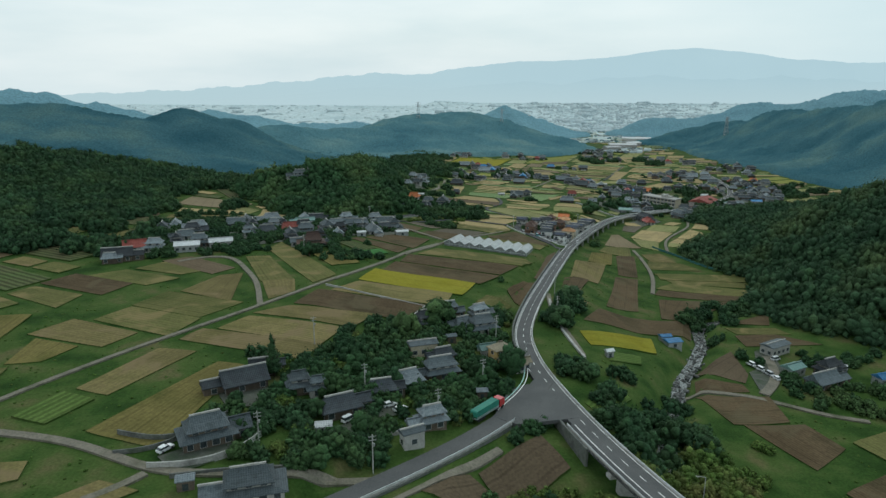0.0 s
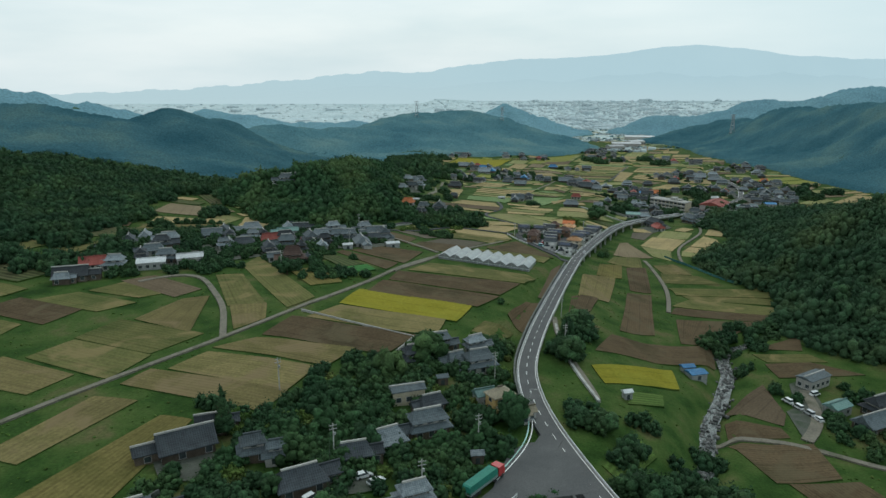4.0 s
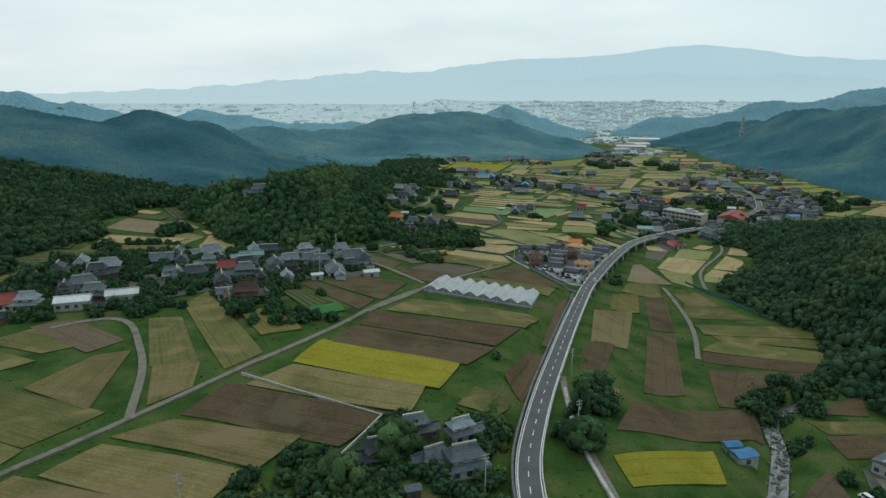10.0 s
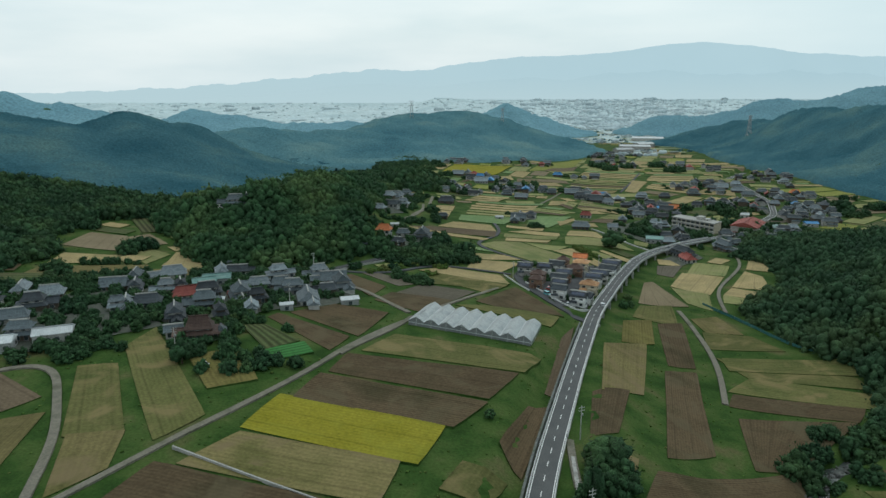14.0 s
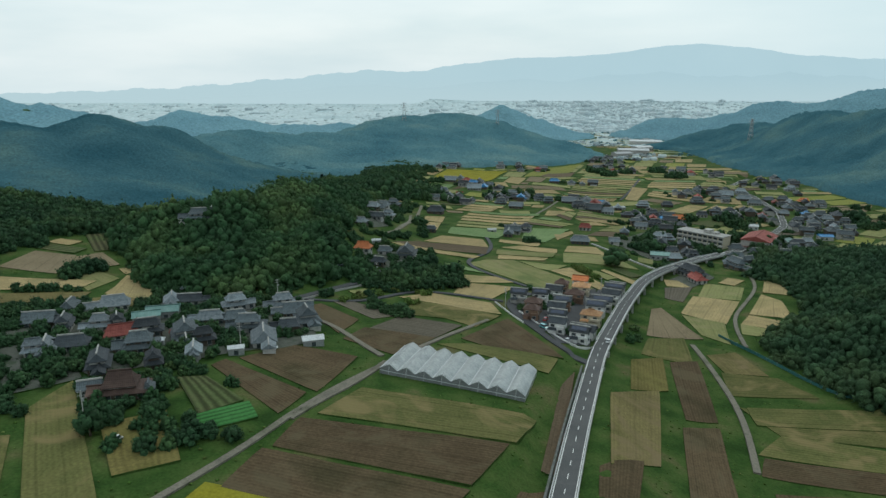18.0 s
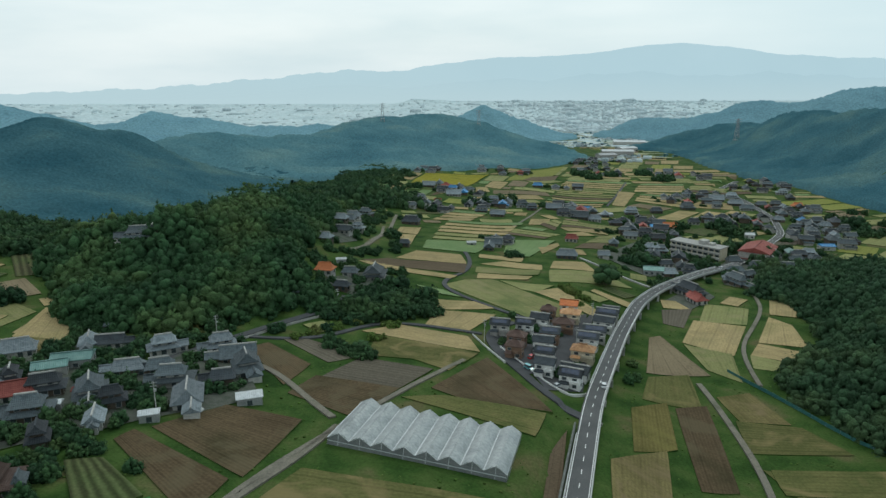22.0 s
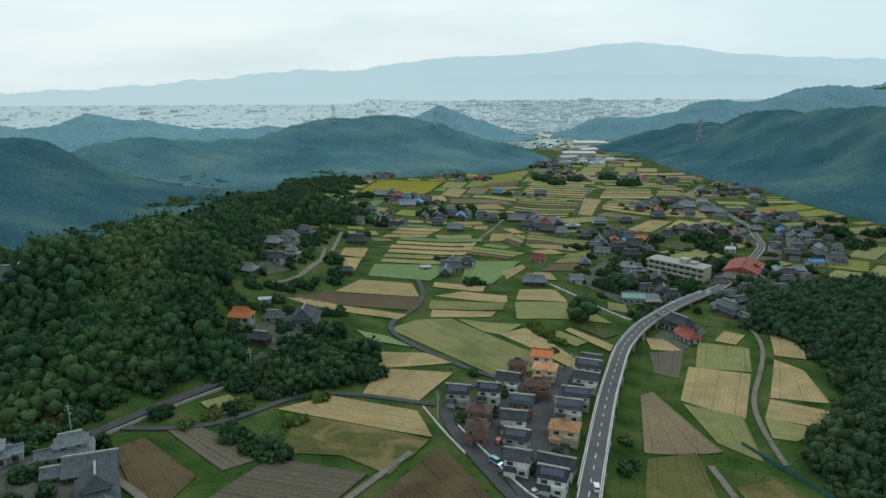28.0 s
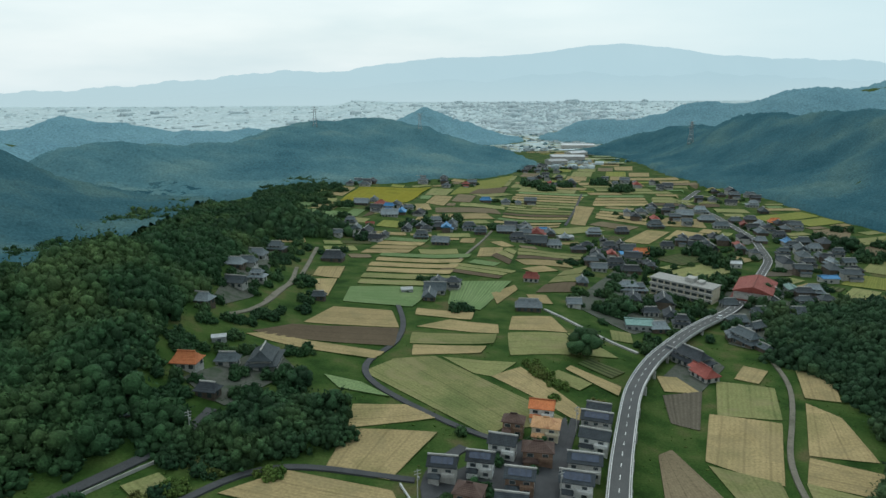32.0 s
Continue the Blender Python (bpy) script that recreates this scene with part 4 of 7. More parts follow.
for y0 in range(316, 640, 18):
    k = int(np.abs(main_line[:, 1] - y0).argmin())
    x, y, z = main_line[k]
    t = sides(main_line)[k]
    deg = math.degrees(math.atan2(t[1], t[0]))
    ex, ey = x + t[0] * 3.2, y + t[1] * 3.2
    low = gz(ex, ey) - 0.8
    h = z - 1.1 - low
    if h < 1.5:
        continue
    root = tagged(new("viaduct_pier"), "slim grey concrete pier under the valley road", "bridge pier", group="viaduct piers")
    root.matrix_world = pose(ex, ey, low, 0, 0, deg)
    v, f = box_arrays([(0, 0, 0, 1.0, 0.9, h, 0)])
    link_mesh("column", v, f, M["concrete"], root)
for line, off, y0, y1, drop, label in ((main_line, -4.0, 206, 400, 0, "dark mossy retaining wall above the road"), (side_line, -3.3, 104, 166, 5.5, "dark stone retaining wall below the side road"), (main_line, -5.35, 150, 172, 5.0, "dark stone abutment wall of the bridge")):
    p = stretch(line, y0, y1)
    n = sides(p)
    xy = p[:, :2] + n * off
    top = p[:, 2] + (0.05 if drop else 1.6)
    q = np.c_[xy, top]
    tagged(ribbon("retaining_wall", q, [-0.35, 0.25], M["wall_stone"], 0, below=drop or 3.0), label, "wall", kind="structure")


lane_lines = []


def lane(width, kind, rows):
    p = curve_points(rows, 2.5)
    lane_lines.append((p, width))
    label = {"lane": "narrow pale grey concrete farm lane with grassy edges", "dark": "narrow dark asphalt village lane", "concrete": "pale concrete-lined water channel beside the fields"}[kind]
    mat = {"lane": "lane", "dark": "footway", "concrete": "concrete"}[kind]
    ob = ribbon("farm_lane" if kind != "concrete" else "channel_wall", p, [-0.42 * width, 0, 0.42 * width], M[mat], 0.55 if kind != "concrete" else 0.8, drape=True, below=1.2)
    return tagged(ob, label, "lane" if kind != "concrete" else "channel", kind="structure")


low_side = stretch(side_line, 108, 160)
lane(2.4, "lane", (low_side[:, :2] - sides(low_side) * 7.5)[::4].tolist())
lane(2.2, "lane", [(-126, 157), (-121, 168), (-111, 187), (-99, 207), (-70, 249), (-59, 268), (-45, 291), (-27, 324), (-13, 359), (7, 394), (20, 417), (43, 452)])
lane(2.7, "lane", [(-71, 249), (-76, 265), (-80, 281), (-90, 298), (-98, 312), (-102, 324), (-115, 327), (-127, 312)])
lane(3.0, "lane", [(-119, 152), (-109, 150), (-95, 149), (-80, 143), (-66, 133), (-60, 131), (-42, 134), (-31, 136), (-21, 137), (-14, 137)])
lane(2.6, "lane", [(-66, 133), (-70, 127), (-75, 123)])
lane(1.2, "concrete", [(48, 289), (45, 262), (46, 246), (48, 231), (50, 221)])
lane(2.4, "lane", [(49, 299), (47, 283), (46, 259), (48, 239), (52, 224), (50, 223)])
lane(2.6, "lane", [(133, 457), (132, 438), (129, 410), (126, 388), (120, 368), (115, 353)])
lane(2.2, "lane", [(214, 580), (207, 555), (186, 522), (169, 499), (164, 485), (159, 467), (157, 456)])
lane(2.6, "lane", [(85, 224), (103, 229), (114, 230), (118, 227), (126, 218), (133, 211), (146, 209)])
lane(2.8, "dark", [(50, 481), (41, 482), (28, 487), (15, 490), (4, 486), (-3, 477), (-9, 465), (-22, 458), (-40, 459)])
lane(3.0, "dark", [(53, 650), (55, 618), (49, 584), (38, 573), (33, 559), (39, 545), (50, 530), (62, 518), (68, 507), (77, 505)])
lane(2.0, "concrete", [(128, 644), (137, 626), (145, 610), (158, 593)])
lane(4.0, "dark", [(66, 500), (56, 491), (50, 482), (54, 461), (60, 443), (66, 423), (72, 409), (79, 404)])
lane(2.6, "lane", [(-42, 438), (-30, 432), (-20, 422), (-13, 410), (-8, 401), (0, 392)])
lane(3.6, "dark", [(75, 448), (86, 474), (98, 503), (107, 522)])
lane(4.0, "dark", [(-62, 430), (-59, 434), (-51, 446), (-43, 461), (-33, 477), (-19, 493), (-13, 506), (-11, 521)])
lane(2.6, "lane", [(-22, 607), (-10, 635), (-4, 676), (-5, 723)])
lane(2.4, "lane", [(-20, 339), (-14, 353), (-7, 364), (2, 387)])
lane(3.0, "lane", [(233, 579), (239, 609), (236, 628), (223, 645)])
lane(3.0, "lane", [(2, 790), (-0, 721), (-1, 693), (-11, 638)])
lane(2.4, "lane", [(88, 738), (125, 827), (143, 878)])
lane(3.0, "dark", [(222, 927), (252, 998), (298, 1117)])
lane(4.5, "lane", [(119, 229), (129, 240), (134, 252), (137, 266)])

# ---- stream ----
wy = np.arange(62, 324, 3.0)
wx = np.interp(wy, RIVER_Y, RIVER_X)
stream = np.c_[wx, wy, valley(wx, wy) - 3.1]
tagged(ribbon("water", stream, [-2.6, 0, 2.6], M["water"], 0.0), "shallow stream over a grey stony bed", "stream", kind="structure")
rng = np.random.default_rng(31)
rocks = [(x + rng.normal(0, 1.7), y + rng.uniform(-1.5, 1.5), z - 0.4, *rng.uniform(0.35, 1.5, 2), rng.uniform(0.4, 0.9), rng.uniform(0, 90)) for x, y, z in stream for _ in range(8)]
rv, rf = box_arrays(rocks)
rv += rng.uniform(-0.25, 0.25, rv.shape)
tagged(big_mesh("stream_rocks", rv, rf, M["rock"]), "grey boulders and stones along the stream bed", "rocks", kind="stuff")


# ---- fields ----
KINDS = {
    "stub": ("stub", "tan harvested rice field with stubble rows"),
    "gold": ("gold", "golden cut rice field with straw rows"),
    "olive": ("olive", "olive-green harvested rice field with regrowing stubble"),
    "soil": ("soil", "brown ploughed field of bare soil"),
    "dirt": ("dirt", "dry light-brown earth field with furrows"),
    "grey": ("grey_soil", "grey-brown bare field beside the road"),
    "yellow": ("yellow", "bright yellow field of ripe rice"),
    "lime": ("lime", "pale yellow-green field of young crop"),
    "green": ("green", "green vegetable field with crop rows"),
    "crop": ("crop", "bright green leafy crop bed with rows"),
    "yard": ("gravel", "worn grey gravel yard"),
    "paved": ("footway", "dark asphalt yard"),
    "veg": ("veg", "dark vegetable plot with planted rows"),
}
laid = [0]


def yard(*corners, paved=False):
    ob = patch("paved" if paved else "yard", *corners, lift=0.3)
    ob.name = "yard"
    return tagged(ob, "worn grey gravel and concrete yard between houses", "yard", kind="structure")


def field(kind, *corners):
    return tagged(patch(kind, *corners), KINDS[kind][1], "field", group="valley fields")


plots = []


def patch(kind, x0, y0, x1, y1, x2, y2, x3, y3, lift=0.42, swell=1.05):
    """One terraced plot between four corners: a low earth body with its own surface."""
    a, b, c, d = (np.array(p, float) for p in ((x0, y0), (x1, y1), (x2, y2), (x3, y3)))
    wu, wv = max(np.linalg.norm(b - a), np.linalg.norm(c - d)), max(np.linalg.norm(d - a), np.linalg.norm(c - b))
    n, m = int(np.clip(wu / 4, 2, 24)), int(np.clip(wv / 4, 2, 24))
    u, v = np.meshgrid(np.linspace(0, 1, n + 1), np.linspace(0, 1, m + 1))
    uu, vv = u[..., None], v[..., None]
    xy = (1 - uu) * (1 - vv) * a + uu * (1 - vv) * b + uu * vv * c + (1 - uu) * vv * d
    corner = (np.abs(2 * u - 1) > 0.99) & (np.abs(2 * v - 1) > 0.99)
    xy = xy + ((a + b + c + d) / 4 - xy) * (0.012 * corner)[..., None]
    bow = 1.0 * np.sin(xy[..., 0] / 19 + laid[0]) + 0.7 * np.sin(xy[..., 1] / 14 + 2 * laid[0])
    edge = 4 * np.minimum(np.minimum(u, 1 - u), np.minimum(v, 1 - v))
    centre = (a + b + c + d) / 4
    xy = centre + (xy - centre) * swell
    xy = xy + (xy - centre) * (bow * 0.032 * (edge < 0.01))[..., None]
    laid[0] += 1
    plots.append(np.stack([a, b, c, d]))
    z = ground(xy[..., 0], xy[..., 1])
    flat = np.linspace(0, 1, n + 1)[None] * 0 + z.mean()
    z = 0.7 * z + 0.3 * np.clip(flat, z - 1.2, z + 1.2)
    z = np.maximum(z, ground(xy[..., 0], xy[..., 1]) + 0.05) + lift + 0.006 * (laid[0] % 9)
    top = np.concatenate([xy, z[..., None]], -1).reshape(-1, 3)
    low = top - (0, 0, 1.6)
    k = (n + 1) * (m + 1)
    g = np.arange(k).reshape(m + 1, n + 1)
    faces = np.stack([g[:-1, :-1], g[:-1, 1:], g[1:, 1:], g[1:, :-1]], -1).reshape(-1, 4).tolist()
    if np.cross(b - a, d - a) < 0:
        faces = [f[::-1] for f in faces]
    ring = np.concatenate([g[0, :], g[1:, -1], g[-1, -2::-1], g[-2:0:-1, 0]])
    faces += [(ring[i], ring[(i + 1) % len(ring)], k + ring[(i + 1) % len(ring)], k + ring[i]) for i in range(len(ring))]
    mat = KINDS[kind][0]
    # plots beyond y 470 take the copies with haze painted into the colour
    if kind in ("stub", "olive", "soil", "green", "gold") and centre[1] > 470:
        mat = {"stub": "straw", "gold": "straw", "olive": "olive_hazed", "soil": "dry", "green": "green_hazed"}[kind]
    ob = link_mesh("field", np.concatenate([top, low]), faces, M[mat])
    ob.data.materials.append(M["grass"])
    for p in ob.data.polygons[n * m :]:
        p.material_index = 1
    layer = ob.data.uv_layers.new(name="rows")
    long_u = wu >= wv
    co = np.stack([u * wu, v * wv], -1).reshape(-1, 2)
    co = np.concatenate([co, co])[:, ::-1] if long_u else np.concatenate([co, co])
    idx = np.empty(len(ob.data.loops), np.int32)
    ob.data.loops.foreach_get("vertex_index", idx)
    layer.data.foreach_set("uv", co[idx].astype(np.float32).ravel())
    return ob


def plot(kind, *corners):
    """A field whose balks run right along its four edges."""
    return tagged(patch(kind, *corners, lift=0.24, swell=1.06), KINDS[kind][1], "field", group="valley fields")


def strips(n, x0, y0, x1, y1, x2, y2, x3, y3):
    """A block of narrow plots side by side, with green balks between them."""
    a, b, c, d = (np.array(p, float) for p in ((x0, y0), (x1, y1), (x2, y2), (x3, y3)))
    kinds = ["stub", "olive", "stub", "dirt", "stub", "green", "olive", "stub"]
    for k in range(n):
        f, g = k / n + 0.02, (k + 1) / n - 0.035
        p = [a + (b - a) * f, a + (b - a) * g, d + (c - d) * g, d + (c - d) * f]
        field(kinds[(k * 3 + n) % 8], *(float(v) for q in p for v in q))


field("stub", -104.3, 136.2, -95, 137.4, -93.1, 130.6, -98.7, 127.7)
field("stub", -74.8, 130.1, -64.5, 126.5, -72.3, 119.2, -81.5, 123.3)
field("soil", 29, 290.2, 39.7, 317.1, 46.6, 319, 33.4, 277.8)
field("green", 65, 235.8, 75.8, 241.1, 73.6, 232.4, 60, 224.8)
field("olive", 130, 395.8, 186, 393.4, 183.1, 379.2, 128.2, 382.8)
field("dirt", 9.1, 144.2, 25.8, 161.4, 31.1, 148.9, 15.3, 137.5)
field("dirt", -5.4, 133.6, 6.3, 142.3, 11.5, 139.4, 2.1, 129.5)
field("veg", -58.5, 361.2, -50.2, 362.4, -35.2, 347.8, -44, 337.5)
field("crop", -44.3, 337.4, -33.4, 347, -28.7, 338, -41, 328.8)
field("dirt", 61, 383.9, 67.9, 396.4, 50.5, 327, 46.4, 329.7)
field("stub", 155.7, 567.7, 163.7, 566.3, 166.3, 551.1, 152.6, 552.9)
field("stub", 119.5, 569, 135.3, 553.4, 130.9, 544.9, 115.9, 564.8)
field("green", 87.8, 707.5, 123.3, 703.6, 94.7, 645, 80.1, 656.6)
field("stub", 106.7, 678.6, 122.8, 693.2, 122.4, 683.8, 105.4, 654.7)
field("green", 25.8, 653.9, 29.4, 684.8, 75.9, 690.4, 60.1, 647.6)
field("stub", 6, 707.7, 7.7, 730.4, 23.1, 733.1, 20.8, 704.2)
field("stub", 10.9, 662.7, 7.3, 698.5, 20, 701.1, 16.8, 661.9)
field("stub", 114.3, 776.3, 121.1, 805.2, 138.2, 805.1, 130.3, 775.5)
field("stub", 229.6, 934.5, 263.4, 1026.2, 277.9, 1012.9, 240.6, 925.6)
field("yellow", 8.3, 1013.4, 30.3, 1134.9, 113.8, 1151.2, 79.3, 1038.4)
field("stub", 100.6, 1037.8, 114.7, 1087.3, 133.1, 1077.1, 116.7, 1016.9)
field("lime", 339, 704.8, 363, 726.4, 376.8, 713.8, 356.2, 688.3)
field("stub", 287.4, 855.9, 315.7, 889.8, 343, 860.7, 326.2, 838.7)
field("stub", 306.5, 917.6, 332.3, 950.6, 361.5, 938.6, 347.6, 899.9)
field("soil", 435.2, 873.4, 479.2, 881.1, 439.4, 835, 416.2, 838.3)
field("grey", 293.8, 732.1, 317.3, 744.1, 352.2, 765, 319.9, 728.8)
field("lime", 135.8, 1099.2, 175, 1228.6, 251.6, 1312.5, 197.9, 1142.7)
field("green", 22, 552.8, 35.4, 546.4, 45.1, 534.2, 27.6, 541)
strips(6, 30.9, 692, 49.1, 787, 109.7, 786.4, 76.8, 693.3)
strips(3, 140.6, 766.9, 151.9, 808.2, 199.9, 806, 186.5, 777.2)
strips(7, 147.1, 901.6, 191.4, 1026.5, 252.8, 1001.9, 210.6, 915.7)
strips(6, 191.5, 1042, 228, 1148.7, 301.7, 1115.8, 254.1, 1012.1)
strips(4, 262.2, 957, 287, 1011.9, 330.6, 988.2, 295.9, 918.9)
strips(4, 282.8, 1027.3, 316.3, 1106.5, 367.1, 1100, 343.6, 1019)
strips(3, 267.3, 628.8, 303.6, 668.6, 316.9, 637.1, 283.7, 599)
strips(3, 156.8, 1105.3, 226.4, 1293, 261.5, 1318.6, 204, 1137.3)
strips(3, 124.3, 775.6, 142.7, 806.2, 147, 795.8, 131, 749.2)
strips(3, 84.1, 737, 94.3, 760.6, 131.2, 732.4, 116.1, 711.4)
strips(4, 33.3, 778.2, 55, 847.9, 86.3, 843.5, 65, 785.1)
strips(3, 345.1, 1022.7, 377.3, 1082.5, 439.2, 1065.9, 412.5, 1002.2)
strips(3, 132.3, 677.1, 168.3, 743.9, 193.4, 772.5, 153.6, 682.2)
strips(3, 42.6, 981.3, 60.3, 1012.1, 65.2, 988.6, 31.9, 936.7)

plot("gold", -69.7, 194.2, -60.7, 192.0, -68.1, 144.6, -87.6, 152.7)
plot("stub", -92.4, 204.5, -79.4, 202.3, -92.8, 171.3, -103.5, 175.6)
plot("stub", -88.4, 212.6, -84.2, 223.0, -42.3, 210.4, -46.6, 198.3)
plot("stub", -78.3, 223.1, -70.7, 235.5, -36.7, 226.9, -41.8, 210.4)
plot("stub", -69.3, 239.6, -58.5, 247.9, -26.4, 243.2, -33.3, 228.8)
plot("olive", -126.6, 231.2, -119.1, 245.7, -89.7, 233.4, -94.9, 216.9)
plot("olive", -118.5, 247.7, -112.0, 264.2, -79.8, 251.9, -90.1, 235.4)
plot("stub", -107.9, 266.4, -99.7, 289.1, -90.6, 293.1, -84.0, 254.0)
plot("stub", -140.6, 216.7, -133.7, 231.2, -105.8, 218.9, -112.1, 206.5)
plot("gold", -134.1, 192.0, -137.0, 212.7, -119.4, 206.4, -124.3, 194.1)
plot("soil", -170.6, 274.7, -163.4, 289.1, -132.3, 276.7, -138.1, 260.1)
plot("olive", -176.0, 260.2, -171.1, 270.5, -145.6, 260.2, -147.4, 243.7)
plot("olive", -157.0, 287.0, -144.8, 297.3, -117.3, 284.9, -126.6, 274.6)
plot("olive", -140.9, 299.4, -131.4, 311.6, -105.5, 301.4, -117.9, 291.1)
plot("dirt", -133.5, 312.8, -123.5, 321.0, -97.4, 302.6, -104.4, 292.3)
plot("olive", -97.7, 323.2, -86.3, 325.3, -65.7, 284.0, -79.5, 282.0)
plot("stub", -78.4, 281.8, -65.4, 283.9, -61.8, 267.6, -69.4, 257.3)
plot("olive", -89.3, 337.7, -87.2, 356.0, -49.6, 294.5, -57.1, 281.9)
plot("soil", -57.7, 251.0, -51.3, 269.6, -7.4, 258.5, -16.2, 240.0)
plot("stub", -46.5, 269.7, -36.8, 285.9, 2.6, 276.8, -1.4, 260.6)
plot("yellow", -35.7, 288.0, -30.2, 306.3, 13.3, 295.4, 7.4, 276.8)
plot("soil", -16.1, 339.2, 38.3, 334.0, 27.8, 313.6, -19.9, 324.8)
plot("soil", -22.3, 322.7, 26.6, 311.6, 17.0, 295.3, -27.2, 306.4)
plot("olive", -13.5, 343.1, -3.5, 363.3, 46.7, 352.2, 39.0, 336.1)
plot("soil", -45.0, 380.1, -30.9, 395.8, -8.7, 388.5, -16.6, 358.6)
plot("soil", -52.2, 372.4, -49.4, 378.2, -20.0, 356.5, -24.5, 342.6)
plot("soil", -37.4, 446.6, -31.4, 452.5, -13.7, 433.4, -18.8, 415.5)
plot("grey", -26.6, 458.3, -18.2, 460.0, 1.8, 444.9, -7.7, 437.1)
plot("grey", -7.0, 423.0, 3.6, 442.7, 28.2, 435.5, 16.8, 415.7)
plot("soil", -15.1, 407.3, -9.4, 423.1, 17.2, 415.7, 4.8, 394.0)
plot("olive", 7.3, 458.7, 12.4, 468.7, 43.5, 457.1, 33.8, 437.3)
plot("soil", 29.5, 419.2, 49.4, 450.6, 65.9, 407.1, 40.0, 410.6)
plot("olive", 20.6, 409.4, 33.0, 412.9, 62.7, 405.2, 57.2, 389.4)
plot("stub", 78.5, 383.1, 98.1, 396.0, 82.1, 343.4, 66.1, 334.5)
plot("gold", 96.9, 425.0, 112.0, 434.4, 103.9, 401.9, 88.3, 394.7)
plot("soil", 114.8, 432.3, 127.5, 436.1, 115.1, 382.7, 103.3, 381.0)
plot("soil", 99.6, 373.0, 113.0, 376.5, 95.7, 313.2, 77.8, 302.6)
plot("olive", 104.6, 436.4, 114.0, 458.3, 130.9, 463.4, 124.4, 435.0)
plot("soil", 62.6, 332.7, 76.3, 339.9, 64.2, 305.9, 54.8, 300.1)
plot("soil", 58.8, 264.9, 72.4, 290.6, 117.9, 307.8, 111.5, 289.0)
plot("yellow", 54.6, 249.4, 88.1, 270.9, 85.4, 254.6, 56.0, 236.7)
plot("soil", 115.3, 341.3, 153.1, 339.5, 118.8, 309.6, 106.2, 308.5)
plot("soil", 121.8, 361.9, 163.4, 352.0, 155.1, 341.6, 115.8, 351.6)
plot("olive", 136.5, 376.3, 173.7, 362.9, 167.3, 352.2, 122.6, 363.8)
plot("olive", 129.7, 394.8, 176.8, 377.6, 175.6, 367.1, 134.6, 376.3)
plot("olive", 134.3, 426.4, 154.5, 421.9, 161.1, 404.6, 129.8, 405.8)
plot("stub", 135.2, 444.9, 149.0, 448.5, 152.2, 424.0, 135.3, 426.5)
plot("soil", 129.1, 504.2, 135.0, 507.4, 141.2, 465.2, 114.1, 462.7)
plot("olive", 178.7, 560.1, 197.3, 552.0, 184.4, 526.6, 164.5, 532.9)
plot("stub", 160.9, 531.3, 182.1, 522.9, 160.6, 488.1, 144.4, 502.3)
plot("olive", 143.5, 498.1, 160.0, 488.0, 151.3, 460.0, 142.7, 471.4)
plot("stub", 201.3, 537.3, 206.2, 524.6, 198.0, 496.8, 179.4, 502.7)
plot("stub", 178.1, 500.6, 193.9, 489.2, 184.8, 477.8, 168.5, 487.3)
plot("olive", 168.1, 487.2, 183.4, 475.9, 169.5, 470.8, 162.8, 473.3)
plot("grey", 150.4, 548.9, 166.7, 551.2, 151.3, 522.0, 143.5, 527.0)
plot("stub", 33.4, 527.7, 49.8, 527.8, 58.6, 518.4, 32.2, 511.5)
plot("gold", 32.3, 509.5, 58.3, 508.1, 43.2, 481.5, 26.8, 487.6)
plot("stub", 2.3, 474.2, 17.1, 484.7, 43.6, 475.3, 47.5, 458.2)
plot("olive", 8.2, 467.3, 45.9, 456.4, 40.1, 444.9, 6.2, 447.1)
plot("olive", 36.6, 556.2, 47.6, 569.0, 80.6, 517.5, 73.0, 510.4)
plot("olive", 48.8, 568.9, 65.3, 573.0, 103.0, 520.7, 81.9, 515.4)
plot("olive", 68.5, 574.6, 96.4, 569.1, 85.1, 556.1, 78.0, 559.0)
plot("stub", 84.6, 556.1, 97.9, 564.8, 113.0, 525.4, 106.4, 522.3)
plot("stub", 10.7, 614.8, 21.2, 642.1, 49.4, 638.4, 51.1, 611.7)
plot("dirt", 5.0, 609.4, 51.5, 609.6, 47.8, 585.5, -7.8, 593.0)
plot("stub", -10.8, 587.5, -3.0, 594.4, 44.1, 577.7, 39.6, 570.1)
plot("stub", 61.8, 614.5, 77.2, 626.8, 98.0, 618.2, 95.8, 606.2)
plot("olive", 58.3, 604.6, 95.4, 604.1, 91.6, 592.4, 56.8, 590.4)
plot("stub", 57.1, 588.3, 88.3, 588.6, 84.4, 580.7, 55.8, 576.3)
plot("gold", 109.1, 631.4, 127.5, 631.1, 129.0, 610.3, 103.5, 611.4)
plot("olive", 102.3, 605.5, 134.0, 607.4, 144.2, 585.1, 98.5, 579.3)
plot("dirt", 101.0, 248.7, 123.4, 269.6, 120.9, 247.0, 116.1, 238.7)
plot("soil", 98.2, 240.8, 114.1, 236.7, 114.2, 230.5, 93.5, 227.1)
plot("soil", 91.9, 223.1, 119.2, 226.4, 117.8, 207.8, 96.9, 203.2)
plot("soil", 101.0, 203.1, 122.0, 205.8, 126.5, 191.4, 111.7, 179.0)
plot("soil", 134.8, 290.2, 152.9, 292.5, 168.0, 280.4, 134.5, 277.8)
plot("olive", 134.3, 300.6, 157.0, 300.9, 160.8, 292.7, 136.2, 292.3)
plot("soil", 140.9, 308.8, 163.5, 321.7, 156.5, 305.0, 142.1, 306.7)
plot("green", 43.3, 185.8, 56.3, 203.7, 59.2, 195.0, 47.0, 179.3)

